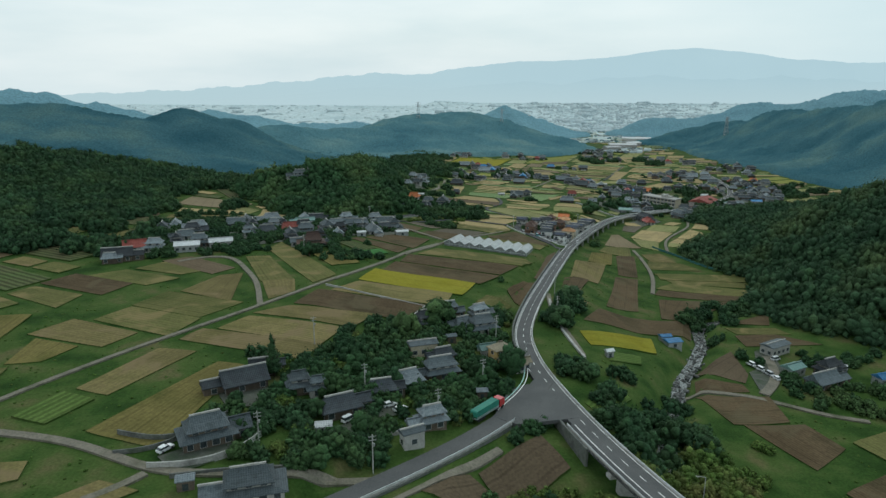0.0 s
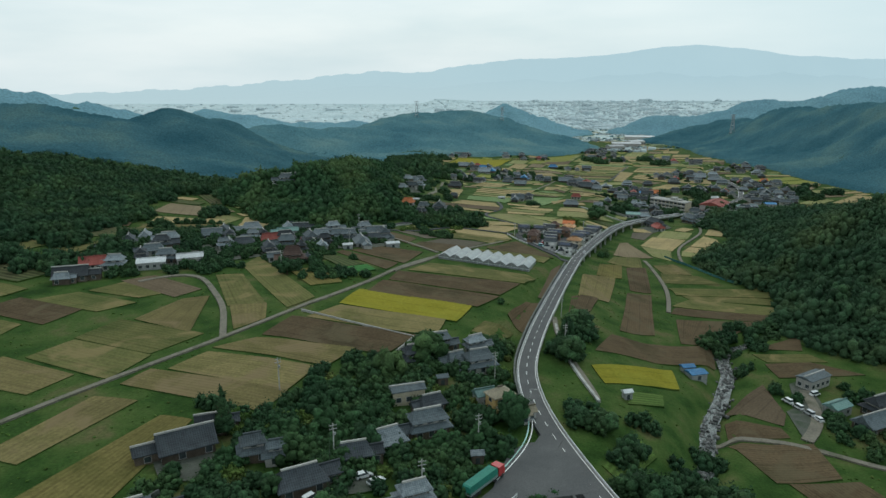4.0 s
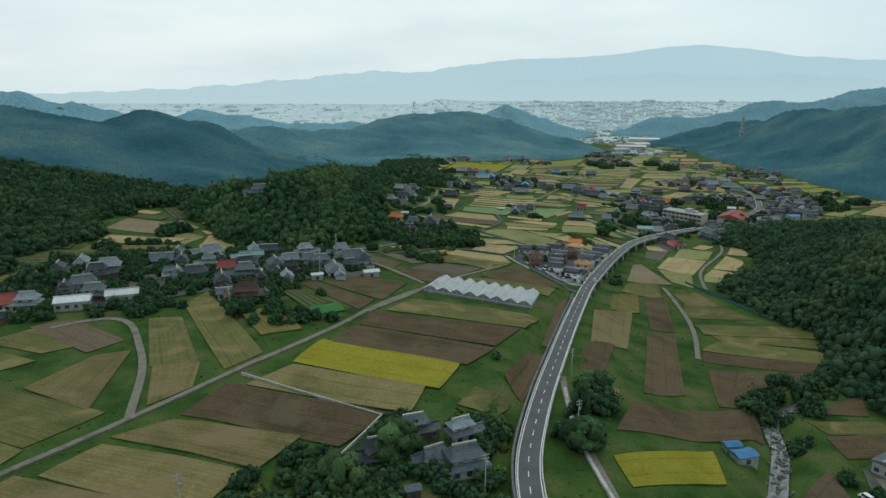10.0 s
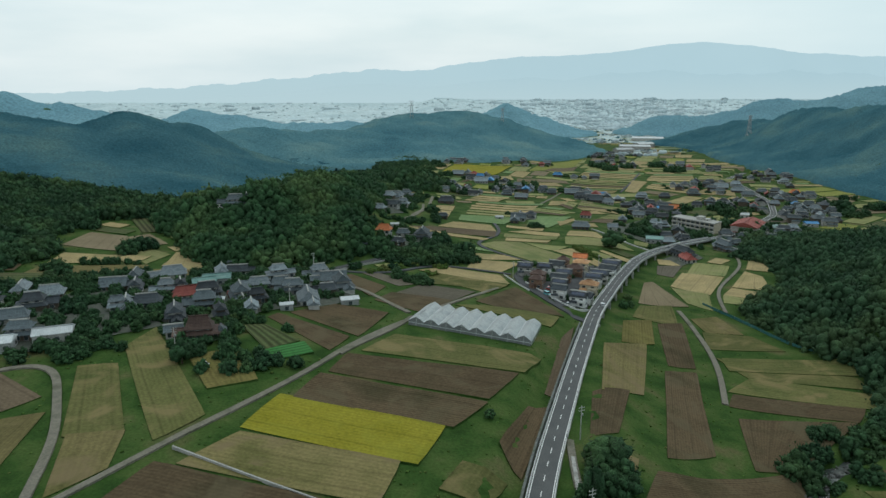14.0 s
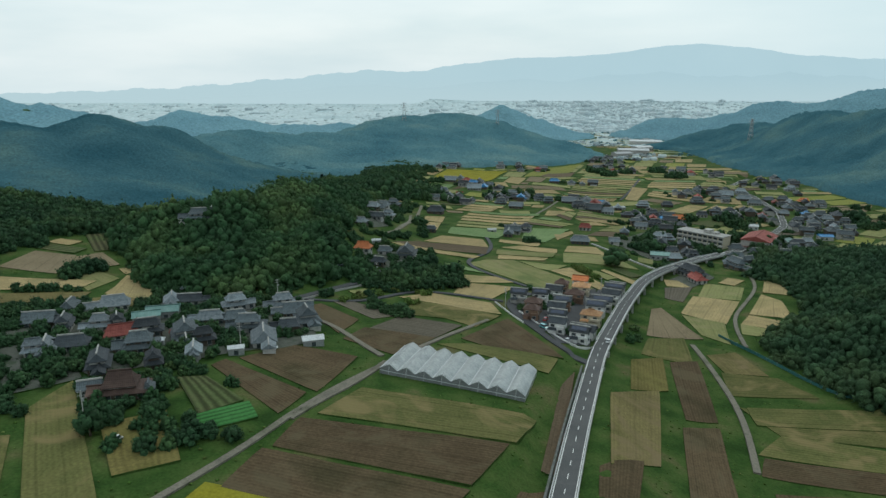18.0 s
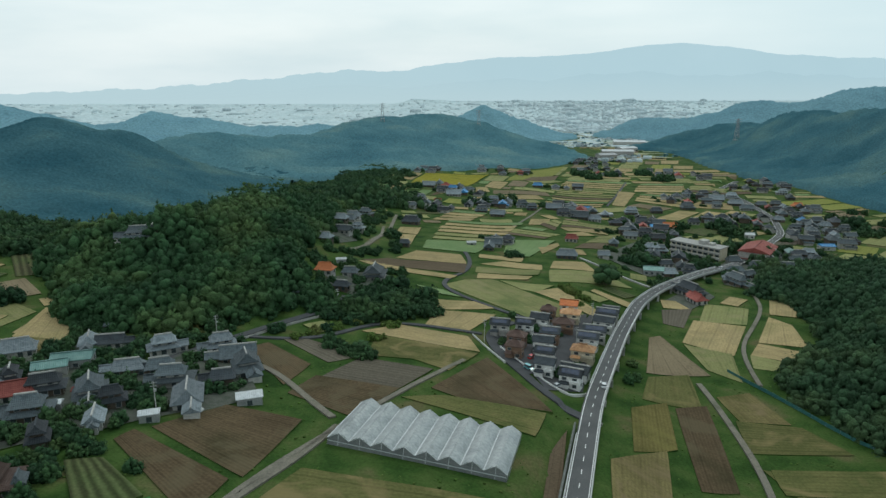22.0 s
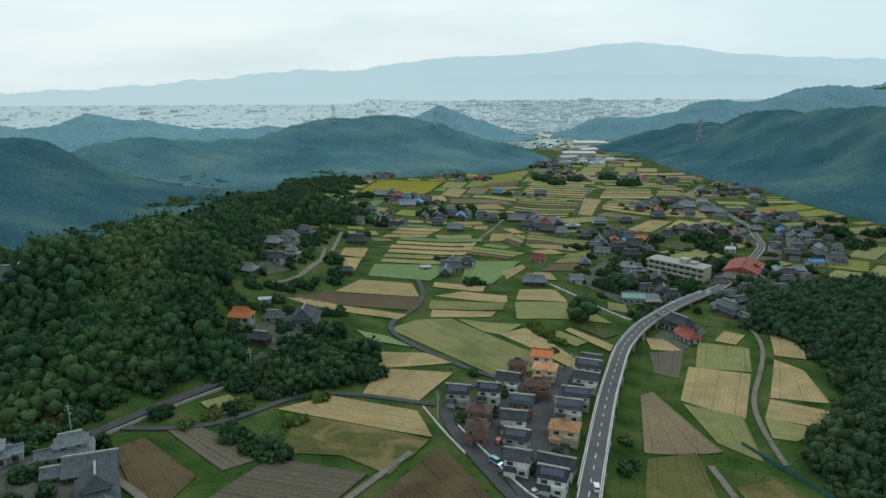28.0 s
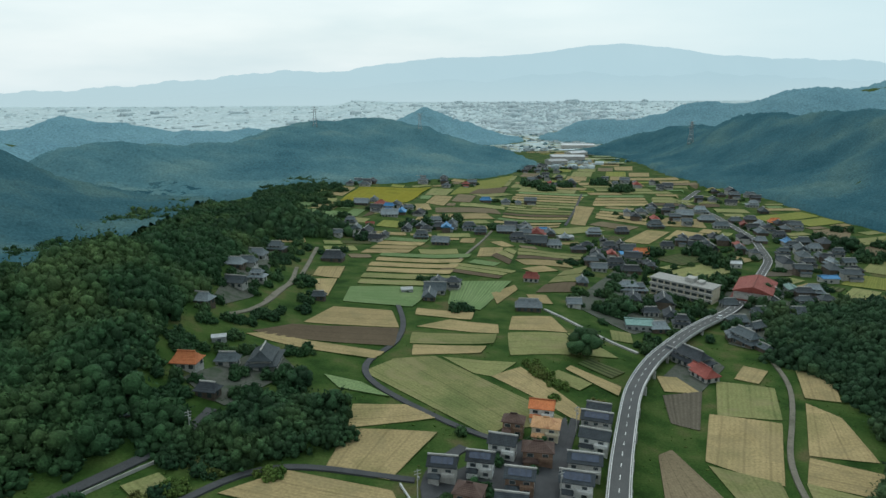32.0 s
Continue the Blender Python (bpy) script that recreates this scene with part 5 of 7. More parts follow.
plot("soil", -175.7, 516.8, -165.8, 532.9, -146.5, 510.9, -162.6, 496.0)
plot("stub", -128.7, 460.5, -130.0, 495.2, -113.6, 483.5, -116.3, 455.1)
plot("stub", -133.2, 449.4, -122.5, 455.2, -106.3, 451.7, -109.7, 439.7)
plot("olive", -156.1, 485.7, -147.5, 494.6, -134.6, 485.1, -138.1, 463.8)
plot("stub", -126.1, 456.7, -132.0, 489.3, -119.8, 489.3, -103.7, 446.7)
plot("soil", -197.4, 494.2, -197.3, 525.8, -174.8, 521.8, -164.5, 489.2)
plot("stub", -182.6, 456.5, -142.9, 468.8, -142.3, 479.1, -186.2, 477.9)
plot("stub", -180.8, 434.3, -133.6, 446.6, -135.6, 460.7, -181.2, 450.5)

field_count = len(plots)
estate_from = len(plots)
yard(51.8, 477.7, 103.1, 521.2, 93.2, 473.7, 61.8, 437.6, paved=True)
yard(63.3, 446.4, 98.8, 494.0, 80.4, 429.9, 67.9, 426.4, paved=True)
yard(-124.8, 402.7, -95.8, 447.6, -60.9, 402.5, -85.8, 373.8)
yard(-80.2, 410.5, -72.7, 435.8, -39.7, 392.6, -61.6, 377.3)
yard(-67.2, 420.2, -45.3, 448.4, -23.9, 403.6, -38.8, 389.5)
yard(-106.5, 381.0, -84.0, 394.8, -62.8, 380.3, -84.3, 362.4)
yard(-153.9, 361.4, -137.8, 416.0, -90.0, 361.3, -122.9, 330.9)
yard(-26.0, 158.1, -20.0, 164.5, -16.3, 154.3, -21.2, 147.1)
yard(-6.5, 175.2, -2.1, 177.4, -3.3, 163.9, -5.4, 165.0)
yard(-32.0, 150.5, -25.5, 158.5, -20.0, 153.5, -26.0, 145.5)
yard(-65.8, 139.9, -55.2, 147.9, -47.0, 143.3, -59.1, 132.9)
yard(-64.2, 175.6, -48.2, 176.0, -50.1, 165.2, -57.7, 165.1)
yard(-24.8, 175.5, -14.2, 180.6, -11.1, 166.0, -17.8, 163.5)
yard(134.2, 270.1, 141.8, 274.5, 136.9, 252.6, 119.3, 230.2)
yard(122.4, 248.4, 132.3, 255.3, 126.4, 236.2, 118.8, 229.3)
yard(207.5, 604.4, 238.3, 627.2, 239.1, 609.2, 213.8, 595.7)
yard(146.4, 658.5, 218.7, 772.9, 194.2, 643.0, 167.7, 623.3)
yard(223.2, 650.4, 275.3, 720.4, 279.0, 665.9, 232.8, 628.1)
yard(157.7, 565.6, 188.7, 600.8, 189.3, 576.0, 167.2, 553.1)
yard(-22.8, 537.7, -0.5, 577.8, 10.6, 555.2, -7.5, 525.3)
yard(-31.9, 611.9, -32.2, 714.8, -20.9, 783.5, -17.3, 642.1)



# ---- greenhouse ----
def greenhouse(x, y, turn, spans, span, length, eave, rise):
    root = tagged(new("greenhouse"), "white film multi-span greenhouse with eight ridged bays", "greenhouse")
    z = float(np.mean([gz(x + dx, y + dy) for dx, dy in ((-26, -6), (19, -20), (27, 5), (-19, 18), (0, 0))])) + 0.15
    root.matrix_world = pose(x, y, z, -5.0, 4.0, turn)
    w, half = span * spans, length / 2
    for k in range(spans):
        x0 = -w / 2 + k * span
        bay = tagged(new("bay"), "greenhouse bay of cloudy film")
        bay.parent, bay.location = root, (x0, 0, 0)
        for name, a, b in (("roof_film", (0.05, eave), (span / 2, eave + rise)), ("roof_film", (span / 2, eave + rise), (span - 0.05, eave))):
            n = 6
            vs = []
            for i in range(n + 1):
                f = i / n
                up = 0.22 * math.sin(math.pi * f)
                vs += [(a[0] + (b[0] - a[0]) * f, -half, a[1] + (b[1] - a[1]) * f + up), (a[0] + (b[0] - a[0]) * f, half, a[1] + (b[1] - a[1]) * f + up)]
            link_mesh(name, vs, [(2 * i, 2 * i + 2, 2 * i + 3, 2 * i + 1) for i in range(n)], M["film"], bay)
        for yy in (-half, half):
            link_mesh("gable_film", [(0.05, yy, eave), (span - 0.05, yy, eave), (span / 2, yy, eave + rise + 0.05)], [(0, 1, 2)], M["film_dim"], bay)
            for u0, v0, u1, v1 in ((0, eave, span / 2, eave + rise), (span / 2, eave + rise, span, eave), (span / 2, 0, span / 2, eave + rise)):
                d = math.hypot(u1 - u0, v1 - v0)
                px, pz = (v1 - v0) / d * 0.07, -(u1 - u0) / d * 0.07
                link_mesh("frame", [(u0 - px, yy - 0.06, v0 - pz), (u1 - px, yy - 0.06, v1 - pz), (u1 + px, yy - 0.06, v1 + pz), (u0 + px, yy - 0.06, v0 + pz), (u0 - px, yy + 0.06, v0 - pz), (u1 - px, yy + 0.06, v1 - pz), (u1 + px, yy + 0.06, v1 + pz), (u0 + px, yy + 0.06, v0 + pz)], BOX_F, M["rail"], bay)
        box("gutter", -0.14, -half, eave - 0.12, 0.14, half, eave + 0.06, M["rail"], bay, "pale metal valley gutter")
        box("ridge_vent", span / 2 - 0.12, -half, eave + rise + 0.02, span / 2 + 0.12, half, eave + rise + 0.16, M["film"], bay)
    for yy in (-half, half):
        box("end_wall", -w / 2, yy - 0.05, -4, w / 2, yy + 0.05, eave, M["film_dim"], root, "cloudy film end wall")
        box("base_rail", -w / 2, yy - 0.12, 0.9, w / 2, yy + 0.12, 1.1, M["rail"], root)
    for xx in (-w / 2, w / 2):
        box("side_wall", xx - 0.05, -half, -4, xx + 0.05, half, eave, M["film"], root)
    return root


BOX_F = [(0, 3, 2, 1), (4, 5, 6, 7), (0, 1, 5, 4), (1, 2, 6, 5), (2, 3, 7, 6), (3, 0, 4, 7)]


def box(name, x0, y0, z0, x1, y1, z1, material, parent=None, label=""):
    v = [(x0, y0, z0), (x1, y0, z0), (x1, y1, z0), (x0, y1, z0), (x0, y0, z1), (x1, y0, z1), (x1, y1, z1), (x0, y1, z1)]
    return link_mesh(name, v, BOX_F, material, parent, label)


greenhouse(26.8, 381.6, -16.5, 8, 5.95, 24.5, 1.7, 1.7)


# ---- buildings ----
def mesh_uv(ob, scale=1.0):
    """UV in metres: along the eave and up the slope, face by face."""
    me = ob.data
    layer = me.uv_layers.new(name="run")
    for p in me.polygons:
        nrm = p.normal
        along = Vector((0, 0, 1)).cross(nrm)
        along = along.normalized() if along.length > 1e-4 else Vector((1, 0, 0))
        up = nrm.cross(along)
        for li in p.loop_indices:
            co = me.vertices[me.loops[li].vertex_index].co
            layer.data[li].uv = (co.dot(along) * scale, co.dot(up) * scale)


def roof_mesh(w, d, rise, hip, over, thick=0.22, sag=0.12):
    """A pitched roof, ridge along x: hip 0 is a gable, 1 a full hip, between them a half-hipped gable. Foot at z 0."""
    W, D = w / 2 + over, d / 2 + over
    if hip >= 1 and W < D + 0.01:
        D = W - 0.01
    r = W - min(D, W) * min(hip, 1) if hip else W
    pts, faces = [], []
    n = 5
    for k in range(n):
        f = k / (n - 1)
        z = rise * (f - sag * math.sin(math.pi * f))
        y = D * (1 - f)
        x = W + (r - W) * f
        pts += [(-x, -y, z), (x, -y, z), (x, y, z), (-x, y, z)]
    for k in range(n - 1):
        for a in range(4):
            b = (a + 1) % 4
            faces.append((4 * k + a, 4 * k + b, 4 * k + 4 + b, 4 * k + 4 + a))
    low = len(pts)
    pts += [(-W, -D, -thick), (W, -D, -thick), (W, D, -thick), (-W, D, -thick)]
    faces += [(low + 3, low + 2, low + 1, low)] + [(low + a, low + (a + 1) % 4, (a + 1) % 4, a) for a in range(4)]
    return pts, faces, r


def box_v(x0, y0, z0, x1, y1, z1):
    return [(x0, y0, z0), (x1, y0, z0), (x1, y1, z0), (x0, y1, z0), (x0, y0, z1), (x1, y0, z1), (x1, y1, z1), (x0, y1, z1)]


def shared_box(name, w, d, h, material):
    me = bpy.data.meshes.new(name)
    me.from_pydata(box_v(-w / 2, -d / 2, 0, w / 2, d / 2, h), [], BOX_F)
    me.materials.append(material)
    return me


WIN_FRAME = shared_box("window", 1.0, 0.10, 1.0, M["frame"])
WIN_PANE = shared_box("pane", 0.88, 0.13, 0.86, M["glass"])


def window(parent, x, y, z, w, h, turn, pane=True):
    a = new("window", WIN_FRAME if pane else WIN_PANE)
    a.parent = parent
    a.matrix_basis = pose(x, y, z, 0, 0, turn) @ Matrix.Diagonal((w, 1, h, 1))
    if pane:
        b = new("pane", WIN_PANE)
        b.parent = a
        b.location = (0, 0, 0.07)
    return a


def windows_round(parent, w, d, z, h, rng, pane=True, sides_used=(0, 1, 2, 3), gap=2.9):
    for s in sides_used:
        run = w if s % 2 == 0 else d
        n = max(1, int(run / gap))
        for k in range(n):
            if rng.random() < 0.18:
                continue
            u = -run / 2 + run * (k + 0.5) / n
            ww = min(1.8, run / n * 0.62) * rng.uniform(0.8, 1.05)
            x, y = ((u, -d / 2), (w / 2, u), (-u, d / 2), (-w / 2, -u))[s]
            window(parent, x, y, z, ww, h, 90 * s, pane)


def add_roof(parent, w, d, z, rise, hip, over, material, name="roof", ridge=True, sag=0.12):
    v, f, r = roof_mesh(w, d, rise, hip, over, sag=sag)
    ob = link_mesh(name, v, f, material, parent)
    ob.location = (0, 0, z)
    mesh_uv(ob)
    if ridge:
        cap = box("ridge_cap", -r - 0.1, -0.22, rise - 0.12, r + 0.1, 0.22, rise + 0.28, M["plaster"] if material.name in ("grey_roof_tile", "dark_roof_tile", "pale_roof_tile") and w > 5 else material, ob)
        cap.data.transform(Matrix.Identity(4))
    return ob


def skirt_roof(parent, w, d, uw, ud, z, rise, over, material, ux=0.0):
    """A low roof round the foot of a smaller upper floor."""
    W, D = w / 2 + over, d / 2 + over
    v = [(-W, -D, 0), (W, -D, 0), (W, D, 0), (-W, D, 0), (ux - uw / 2, -ud / 2, rise), (ux + uw / 2, -ud / 2, rise), (ux + uw / 2, ud / 2, rise), (ux - uw / 2, ud / 2, rise)]
    v += [(-W, -D, -0.2), (W, -D, -0.2), (W, D, -0.2), (-W, D, -0.2)]
    f = [(0, 1, 5, 4), (1, 2, 6, 5), (2, 3, 7, 6), (3, 0, 4, 7), (8, 9, 1, 0), (9, 10, 2, 1), (10, 11, 3, 2), (11, 8, 0, 3), (11, 10, 9, 8)]
    ob = link_mesh("lower_roof", v, f, material, parent)
    ob.location = (0, 0, z)
    mesh_uv(ob)
    return ob


ROOF = {"g": "tile_grey", "G": "tile_grey", "I": "tile_grey", "d": "tile_dark", "D": "tile_dark", "H": "tile_dark", "r": "tile_red", "t": "tile_teal", "b": "tile_blue", "w": "tile_white", "W": "tile_grey", "o": "tile_orange", "O": "tile_peach", "B": "tile_brown", "F": "tile_white", "f": "tile_grey", "T": "tile_brown", "Y": "tile_tan", "y": "tile_tan"}
WORD = {"g": "grey-tiled", "G": "grey-tiled", "I": "grey-tiled", "d": "dark-tiled", "D": "dark-roofed", "H": "dark-tiled", "r": "red-roofed", "t": "teal metal-roofed", "b": "blue metal-roofed", "w": "white metal-roofed", "W": "pale-roofed", "o": "orange-roofed", "O": "peach-tiled", "B": "brown-roofed", "F": "pale flat-roofed", "f": "grey flat-roofed", "T": "dark brown-tiled", "Y": "olive-roofed", "y": "olive-roofed"}
house_rng = np.random.default_rng(5)


homes = []


def dwelling(cluster, kind, x, y, turn, wide):
    rng = house_rng
    homes.append((x, y, wide))
    near = cluster in "vnh"
    mat = M[ROOF[kind]]
    if kind in "gGI" and rng.random() < (0.34 if cluster == "h" else 0.42):
        mat = M["tile_pale"]
    if kind == "g" and rng.random() < 0.22:
        mat = M["tile_dark"]
    if cluster == "n" and kind in "GgW":
        mat = M["tile_dark"]
    w = max(3.0, min(wide * {"h": 1.06, "v": 1.0, "n": 1.05}.get(cluster, 1.0), 17)) * 0.9
    d = w * rng.uniform(0.6, 0.78)
    if kind in "Ff":
        d = w * 0.5
    zs = [gz(x + sx * w * 0.4, y + sy * d * 0.4) for sx in (-1, 0, 1) for sy in (-1, 0, 1)]
    base = float(np.mean(zs)) + 0.1
    deep = base - min(zs) + 1.0
    two = kind in "GIDBOWYT" or (kind in "gd" and rng.random() < 0.45)
    if cluster == "s":
        root = tagged(new("shed"), f"small {WORD[kind]} shed among the fields", "shed")
        root.matrix_world = pose(x, y, base, 0, 0, turn)
        h = 2.3
        box("wall", -w / 2, -d / 2, -deep, w / 2, d / 2, h, M["metal"] if kind in "wb" else M["boards"], root)
        add_roof(root, w, d, h + 0.2, 0.7, 0, 0.3, mat, ridge=False, sag=0)
        window(root, 0, -d / 2, 0.1, min(1.6, w * 0.4), 1.8, 0, near)
        return root
    storeys = "two-storey" if two else "single-storey"
    where = {"v": "in a crowded hillside hamlet", "n": "on a small new estate beside the road", "f": "among valley gardens", "h": "among trees by the road junction"}[cluster]
    root = tagged(new("house"), f"{storeys} {WORD[kind]} house {where}", "house", group={"v": "hamlet houses", "n": "estate houses", "f": "valley houses", "h": "junction houses"}[cluster])
    root.matrix_world = pose(x, y, base, 0, 0, turn)
    wall = {"n": M["white"], "h": M["plaster"]}.get(cluster, M["plaster"])
    if kind in "dHTI" or (kind == "g" and rng.random() < 0.5):
        wall = M["boards"]
    if kind == "B":
        wall = M["brownwall"]
    if kind in "O":
        wall = M["cream"]
    if kind == "Y":
        wall = M["ochre"]
    if kind == "D":
        wall = M["plaster"] if rng.random() < 0.4 else M["brownwall"]
    h1 = 2.6
    if cluster == "n" or kind in "YO":
        # a compact modern house: two full floors under one roof
        h = 5.2 if kind != "g" else 3.2
        box("wall", -w / 2, -d / 2, -deep, w / 2, d / 2, h, wall, root)
        top = add_roof(root, w, d, h + 0.1, 1.9, 1.0 if kind in "BOY" else 0.0, 0.5, mat, sag=0)
        wing = rng.uniform(0.35, 0.5) * w
        box("porch_wall", -w / 2 + 0.3, -d / 2 - 1.8, -deep, -w / 2 + 0.3 + wing, -d / 2 - 0.003, 2.7, wall, root)
        pr = add_roof(root, wing, 2.0, 2.85, 0.7, 1.0, 0.3, mat, "porch_roof", False, 0)
        pr.location = (-w / 2 + 0.3 + wing / 2, -d / 2 - 0.85, 2.85)
        windows_round(root, w, d, 0.9, 1.4, rng, True)
        if h > 4:
            windows_round(root, w, d, 3.4, 1.2, rng, True)
            box("balcony", 0.2, -d / 2 - 1.1, 2.75, w / 2 - 0.1, -d / 2 - 0.004, 3.7, wall, root, "low balcony parapet")
        if kind in "DW":
            tilt = math.atan2(1.9, d / 2 + 0.5)
            for k in range(4):
                pw = w * 0.2
                p = box("solar_panel", -pw / 2, -d * 0.19, 0.03, pw / 2, d * 0.19, 0.09, M["solar"], root, "dark blue solar panel")
                p.matrix_basis = pose((k - 1.5) * pw * 1.06, -d * 0.27, h + 0.1 + 1.9 * 0.48 + 0.16, math.degrees(tilt), 0, 0)
        return root
    if kind in "Ff":
        h = 4.2
        box("wall", -w / 2, -d / 2, -deep, w / 2, d / 2, h, M["cream"] if kind == "f" else M["plaster"], root)
        add_roof(root, w, d, h + 0.1, 0.8, 0, 0.4, M["tile_grey"], sag=0)
        windows_round(root, w, d, 1.0, 1.5, rng, near)
        return root
    if kind in "tbw" or (kind == "r" and rng.random() < 0.5):
        box("wall", -w / 2, -d / 2, -deep, w / 2, d / 2, 3.4, M["metal"] if rng.random() < 0.5 else wall, root)
        add_roof(root, w, d, 3.5, 1.3, 0, 0.35, mat, sag=0)
        windows_round(root, w, d, 0.9, 1.5, rng, near)
        return root
    box("wall", -w / 2, -d / 2, -deep, w / 2, d / 2, h1, wall, root)
    windows_round(root, w, d, 0.5, 1.8, rng, near, gap=2.6)
    if two:
        uw, ud = w * rng.uniform(0.68, 0.9), d * 0.74
        ux = (w - uw) / 2 * rng.uniform(-0.9, 0.9)
        skirt_roof(root, w, d, uw, ud, h1 + 0.1, 0.95, 0.9, mat, ux)
        up = box("upper_wall", ux - uw / 2, -ud / 2, h1, ux + uw / 2, ud / 2, 4.7 if kind != "T" else 4.3, wall if rng.random() < 0.5 else M["plaster"], root)
        rise = 0.36 * ud + (1.6 if kind == "T" else 0.6)
        rf = add_roof(root, uw, ud, 4.75 if kind != "T" else 4.35, rise, 0.45, 0.8, mat)
        rf.location.x = ux
        for s in (-1, 1):
            n = max(1, int(uw / 2.6))
            for k in range(n):
                window(root, ux - uw / 2 + uw * (k + 0.5) / n, s * ud / 2, 3.75, min(1.5, uw / n * 0.6), 0.75, 0 if s < 0 else 180, near)
    else:
        add_roof(root, w, d, h1 + 0.1, 0.34 * d + 0.8, 0.45 if rng.random() < 0.6 else (1.0 if kind == "H" else 0.0), 0.7, mat)
    if near and w > 6:
        # a lower wing at one end
        s = -1 if rng.random() < 0.5 else 1
        ww, wd = w * rng.uniform(0.35, 0.5), d * rng.uniform(0.55, 0.75)
        cx, cy = s * (w / 2 + ww / 2 + 0.003), rng.uniform(-0.2, 0.15) * d
        box("wing_wall", cx - ww / 2, cy - wd / 2, -deep - 0.4, cx + ww / 2, cy + wd / 2, 2.5, wall, root)
        rf = add_roof(root, ww, wd, 2.55, 0.26 * wd + 0.4, 0.0, 0.45, mat, "wing_roof")
        rf.location = (cx, cy, 2.55)
        window(root, cx, cy - wd / 2, 0.4, min(1.6, ww * 0.5), 1.6, 0)
    return root


dwelling("h", "g", 2.0, 247.5, 20, 7.5)
dwelling("h", "d", -5.5, 235.0, 20, 8.0)
dwelling("v", "g", -128.7, 431.8, 101, 9)
dwelling("v", "g", -112.9, 436, 23, 12.2)
dwelling("v", "g", -128.7, 411.3, 12, 11.1)
dwelling("v", "g", -117, 406.5, 108, 8.1)
dwelling("v", "g", -109.8, 382.5, 112, 9.8)
dwelling("v", "g", -103.1, 385.6, 16, 11.1)
dwelling("v", "g", -103.7, 406.9, 17, 8.1)
dwelling("v", "t", -91.8, 417.7, 22, 10.7)
dwelling("v", "t", -88.9, 425.9, 15, 13.2)
dwelling("v", "g", -92.6, 444.5, 111, 9.4)
dwelling("v", "g", -85.1, 444.3, 10, 9.4)
dwelling("v", "g", -67.7, 417.8, 15, 10)
dwelling("v", "G", -64.5, 438.6, 24, 10.2)
dwelling("v", "g", -58.2, 419, 18, 8.6)
dwelling("v", "G", -49.4, 408.6, 10, 11)
dwelling("v", "g", -41.7, 396.4, 106, 13)
dwelling("v", "G", -45.3, 442, 21, 9.4)
dwelling("v", "g", -37.2, 433.1, 13, 12.1)
dwelling("v", "g", -36.6, 411.8, 15, 7.8)
dwelling("v", "G", -31.6, 422.4, 112, 11.6)
dwelling("v", "r", -91.9, 398, 23, 11.8)
dwelling("v", "d", -84.5, 401.6, 21, 10.6)
dwelling("v", "g", -79.6, 385.4, 17, 11.1)
dwelling("v", "G", -69.8, 398, 114, 11.8)
dwelling("v", "d", -61.2, 392.3, 24, 7.2)
dwelling("v", "g", -60.3, 380.2, 108, 6.8)
dwelling("v", "d", -85.1, 368, 111, 10.3)
dwelling("v", "d", -68.8, 369.4, 114, 6.4)
dwelling("v", "g", -78, 348.8, 19, 5.8)
dwelling("v", "g", -61.7, 349, 110, 4.1)
dwelling("v", "T", -67.6, 348.4, 13, 12.3)
dwelling("v", "g", -111.7, 378.9, 22, 6)
dwelling("v", "d", -99, 409.5, 115, 6.9)
dwelling("s", "w", -47.6, 383.8, 16, 5.5)
dwelling("s", "w", -25, 399, 17, 7.9)
dwelling("s", "w", -76.3, 390.5, 12, 4.4)
dwelling("s", "g", -94.3, 463.9, 15, 4.2)
dwelling("s", "g", -80.9, 469, 3, 8.6)
dwelling("s", "r", -73.7, 399.7, 3, 4)
dwelling("v", "g", -118, 552.7, 13, 13.1)
dwelling("v", "g", -111.5, 556.2, 102, 7)
dwelling("v", "w", -130.7, 334.6, 18, 13.3)
dwelling("v", "g", -142.1, 363, 25, 10.7)
dwelling("v", "g", -128.2, 345, 13, 9)
dwelling("v", "g", -141.5, 348.7, 111, 8.1)
dwelling("v", "g", -144.5, 378.5, 21, 11.3)
dwelling("v", "g", -146.8, 395, 19, 10.8)
dwelling("v", "w", -116.7, 344.6, 21, 12.9)
dwelling("v", "g", -162, 400.2, 109, 9.8)
dwelling("v", "g", -161.9, 380.8, 108, 10.1)
dwelling("v", "g", -156.6, 314.3, 18, 14.2)
dwelling("v", "r", -156.1, 331.9, 22, 11.2)
dwelling("v", "g", -146.7, 331.9, 10, 9.4)
dwelling("v", "g", -167.1, 368.4, 13, 7.5)
dwelling("v", "g", -157.8, 308.9, 16, 7)
dwelling("n", "D", 57.7, 482.5, -15, 7.7)
dwelling("n", "B", 63, 469.2, -24, 7.3)
dwelling("n", "G", 76.9, 496.2, -22, 8)
dwelling("n", "B", 83.1, 510.2, -21, 6.7)
dwelling("n", "O", 93.1, 508.6, -21, 8.7)
dwelling("n", "B", 86.7, 493.4, -15, 9)
dwelling("n", "D", 78, 478, -18, 7.9)
dwelling("n", "G", 73, 465.6, -17, 7.9)
dwelling("n", "G", 69.2, 440.3, -22, 6.9)
dwelling("n", "g", 80.8, 443.2, -26, 10.3)
dwelling("n", "W", 77, 432.7, -25, 7.7)
dwelling("n", "W", 93.8, 478.4, -21, 9.2)
dwelling("n", "O", 88.3, 462.7, -23, 9.1)
dwelling("n", "D", 99.4, 488.9, -19, 9.7)
dwelling("n", "G", 107.6, 504.3, -27, 9.2)
dwelling("n", "D", 112.3, 516.3, -24, 10)
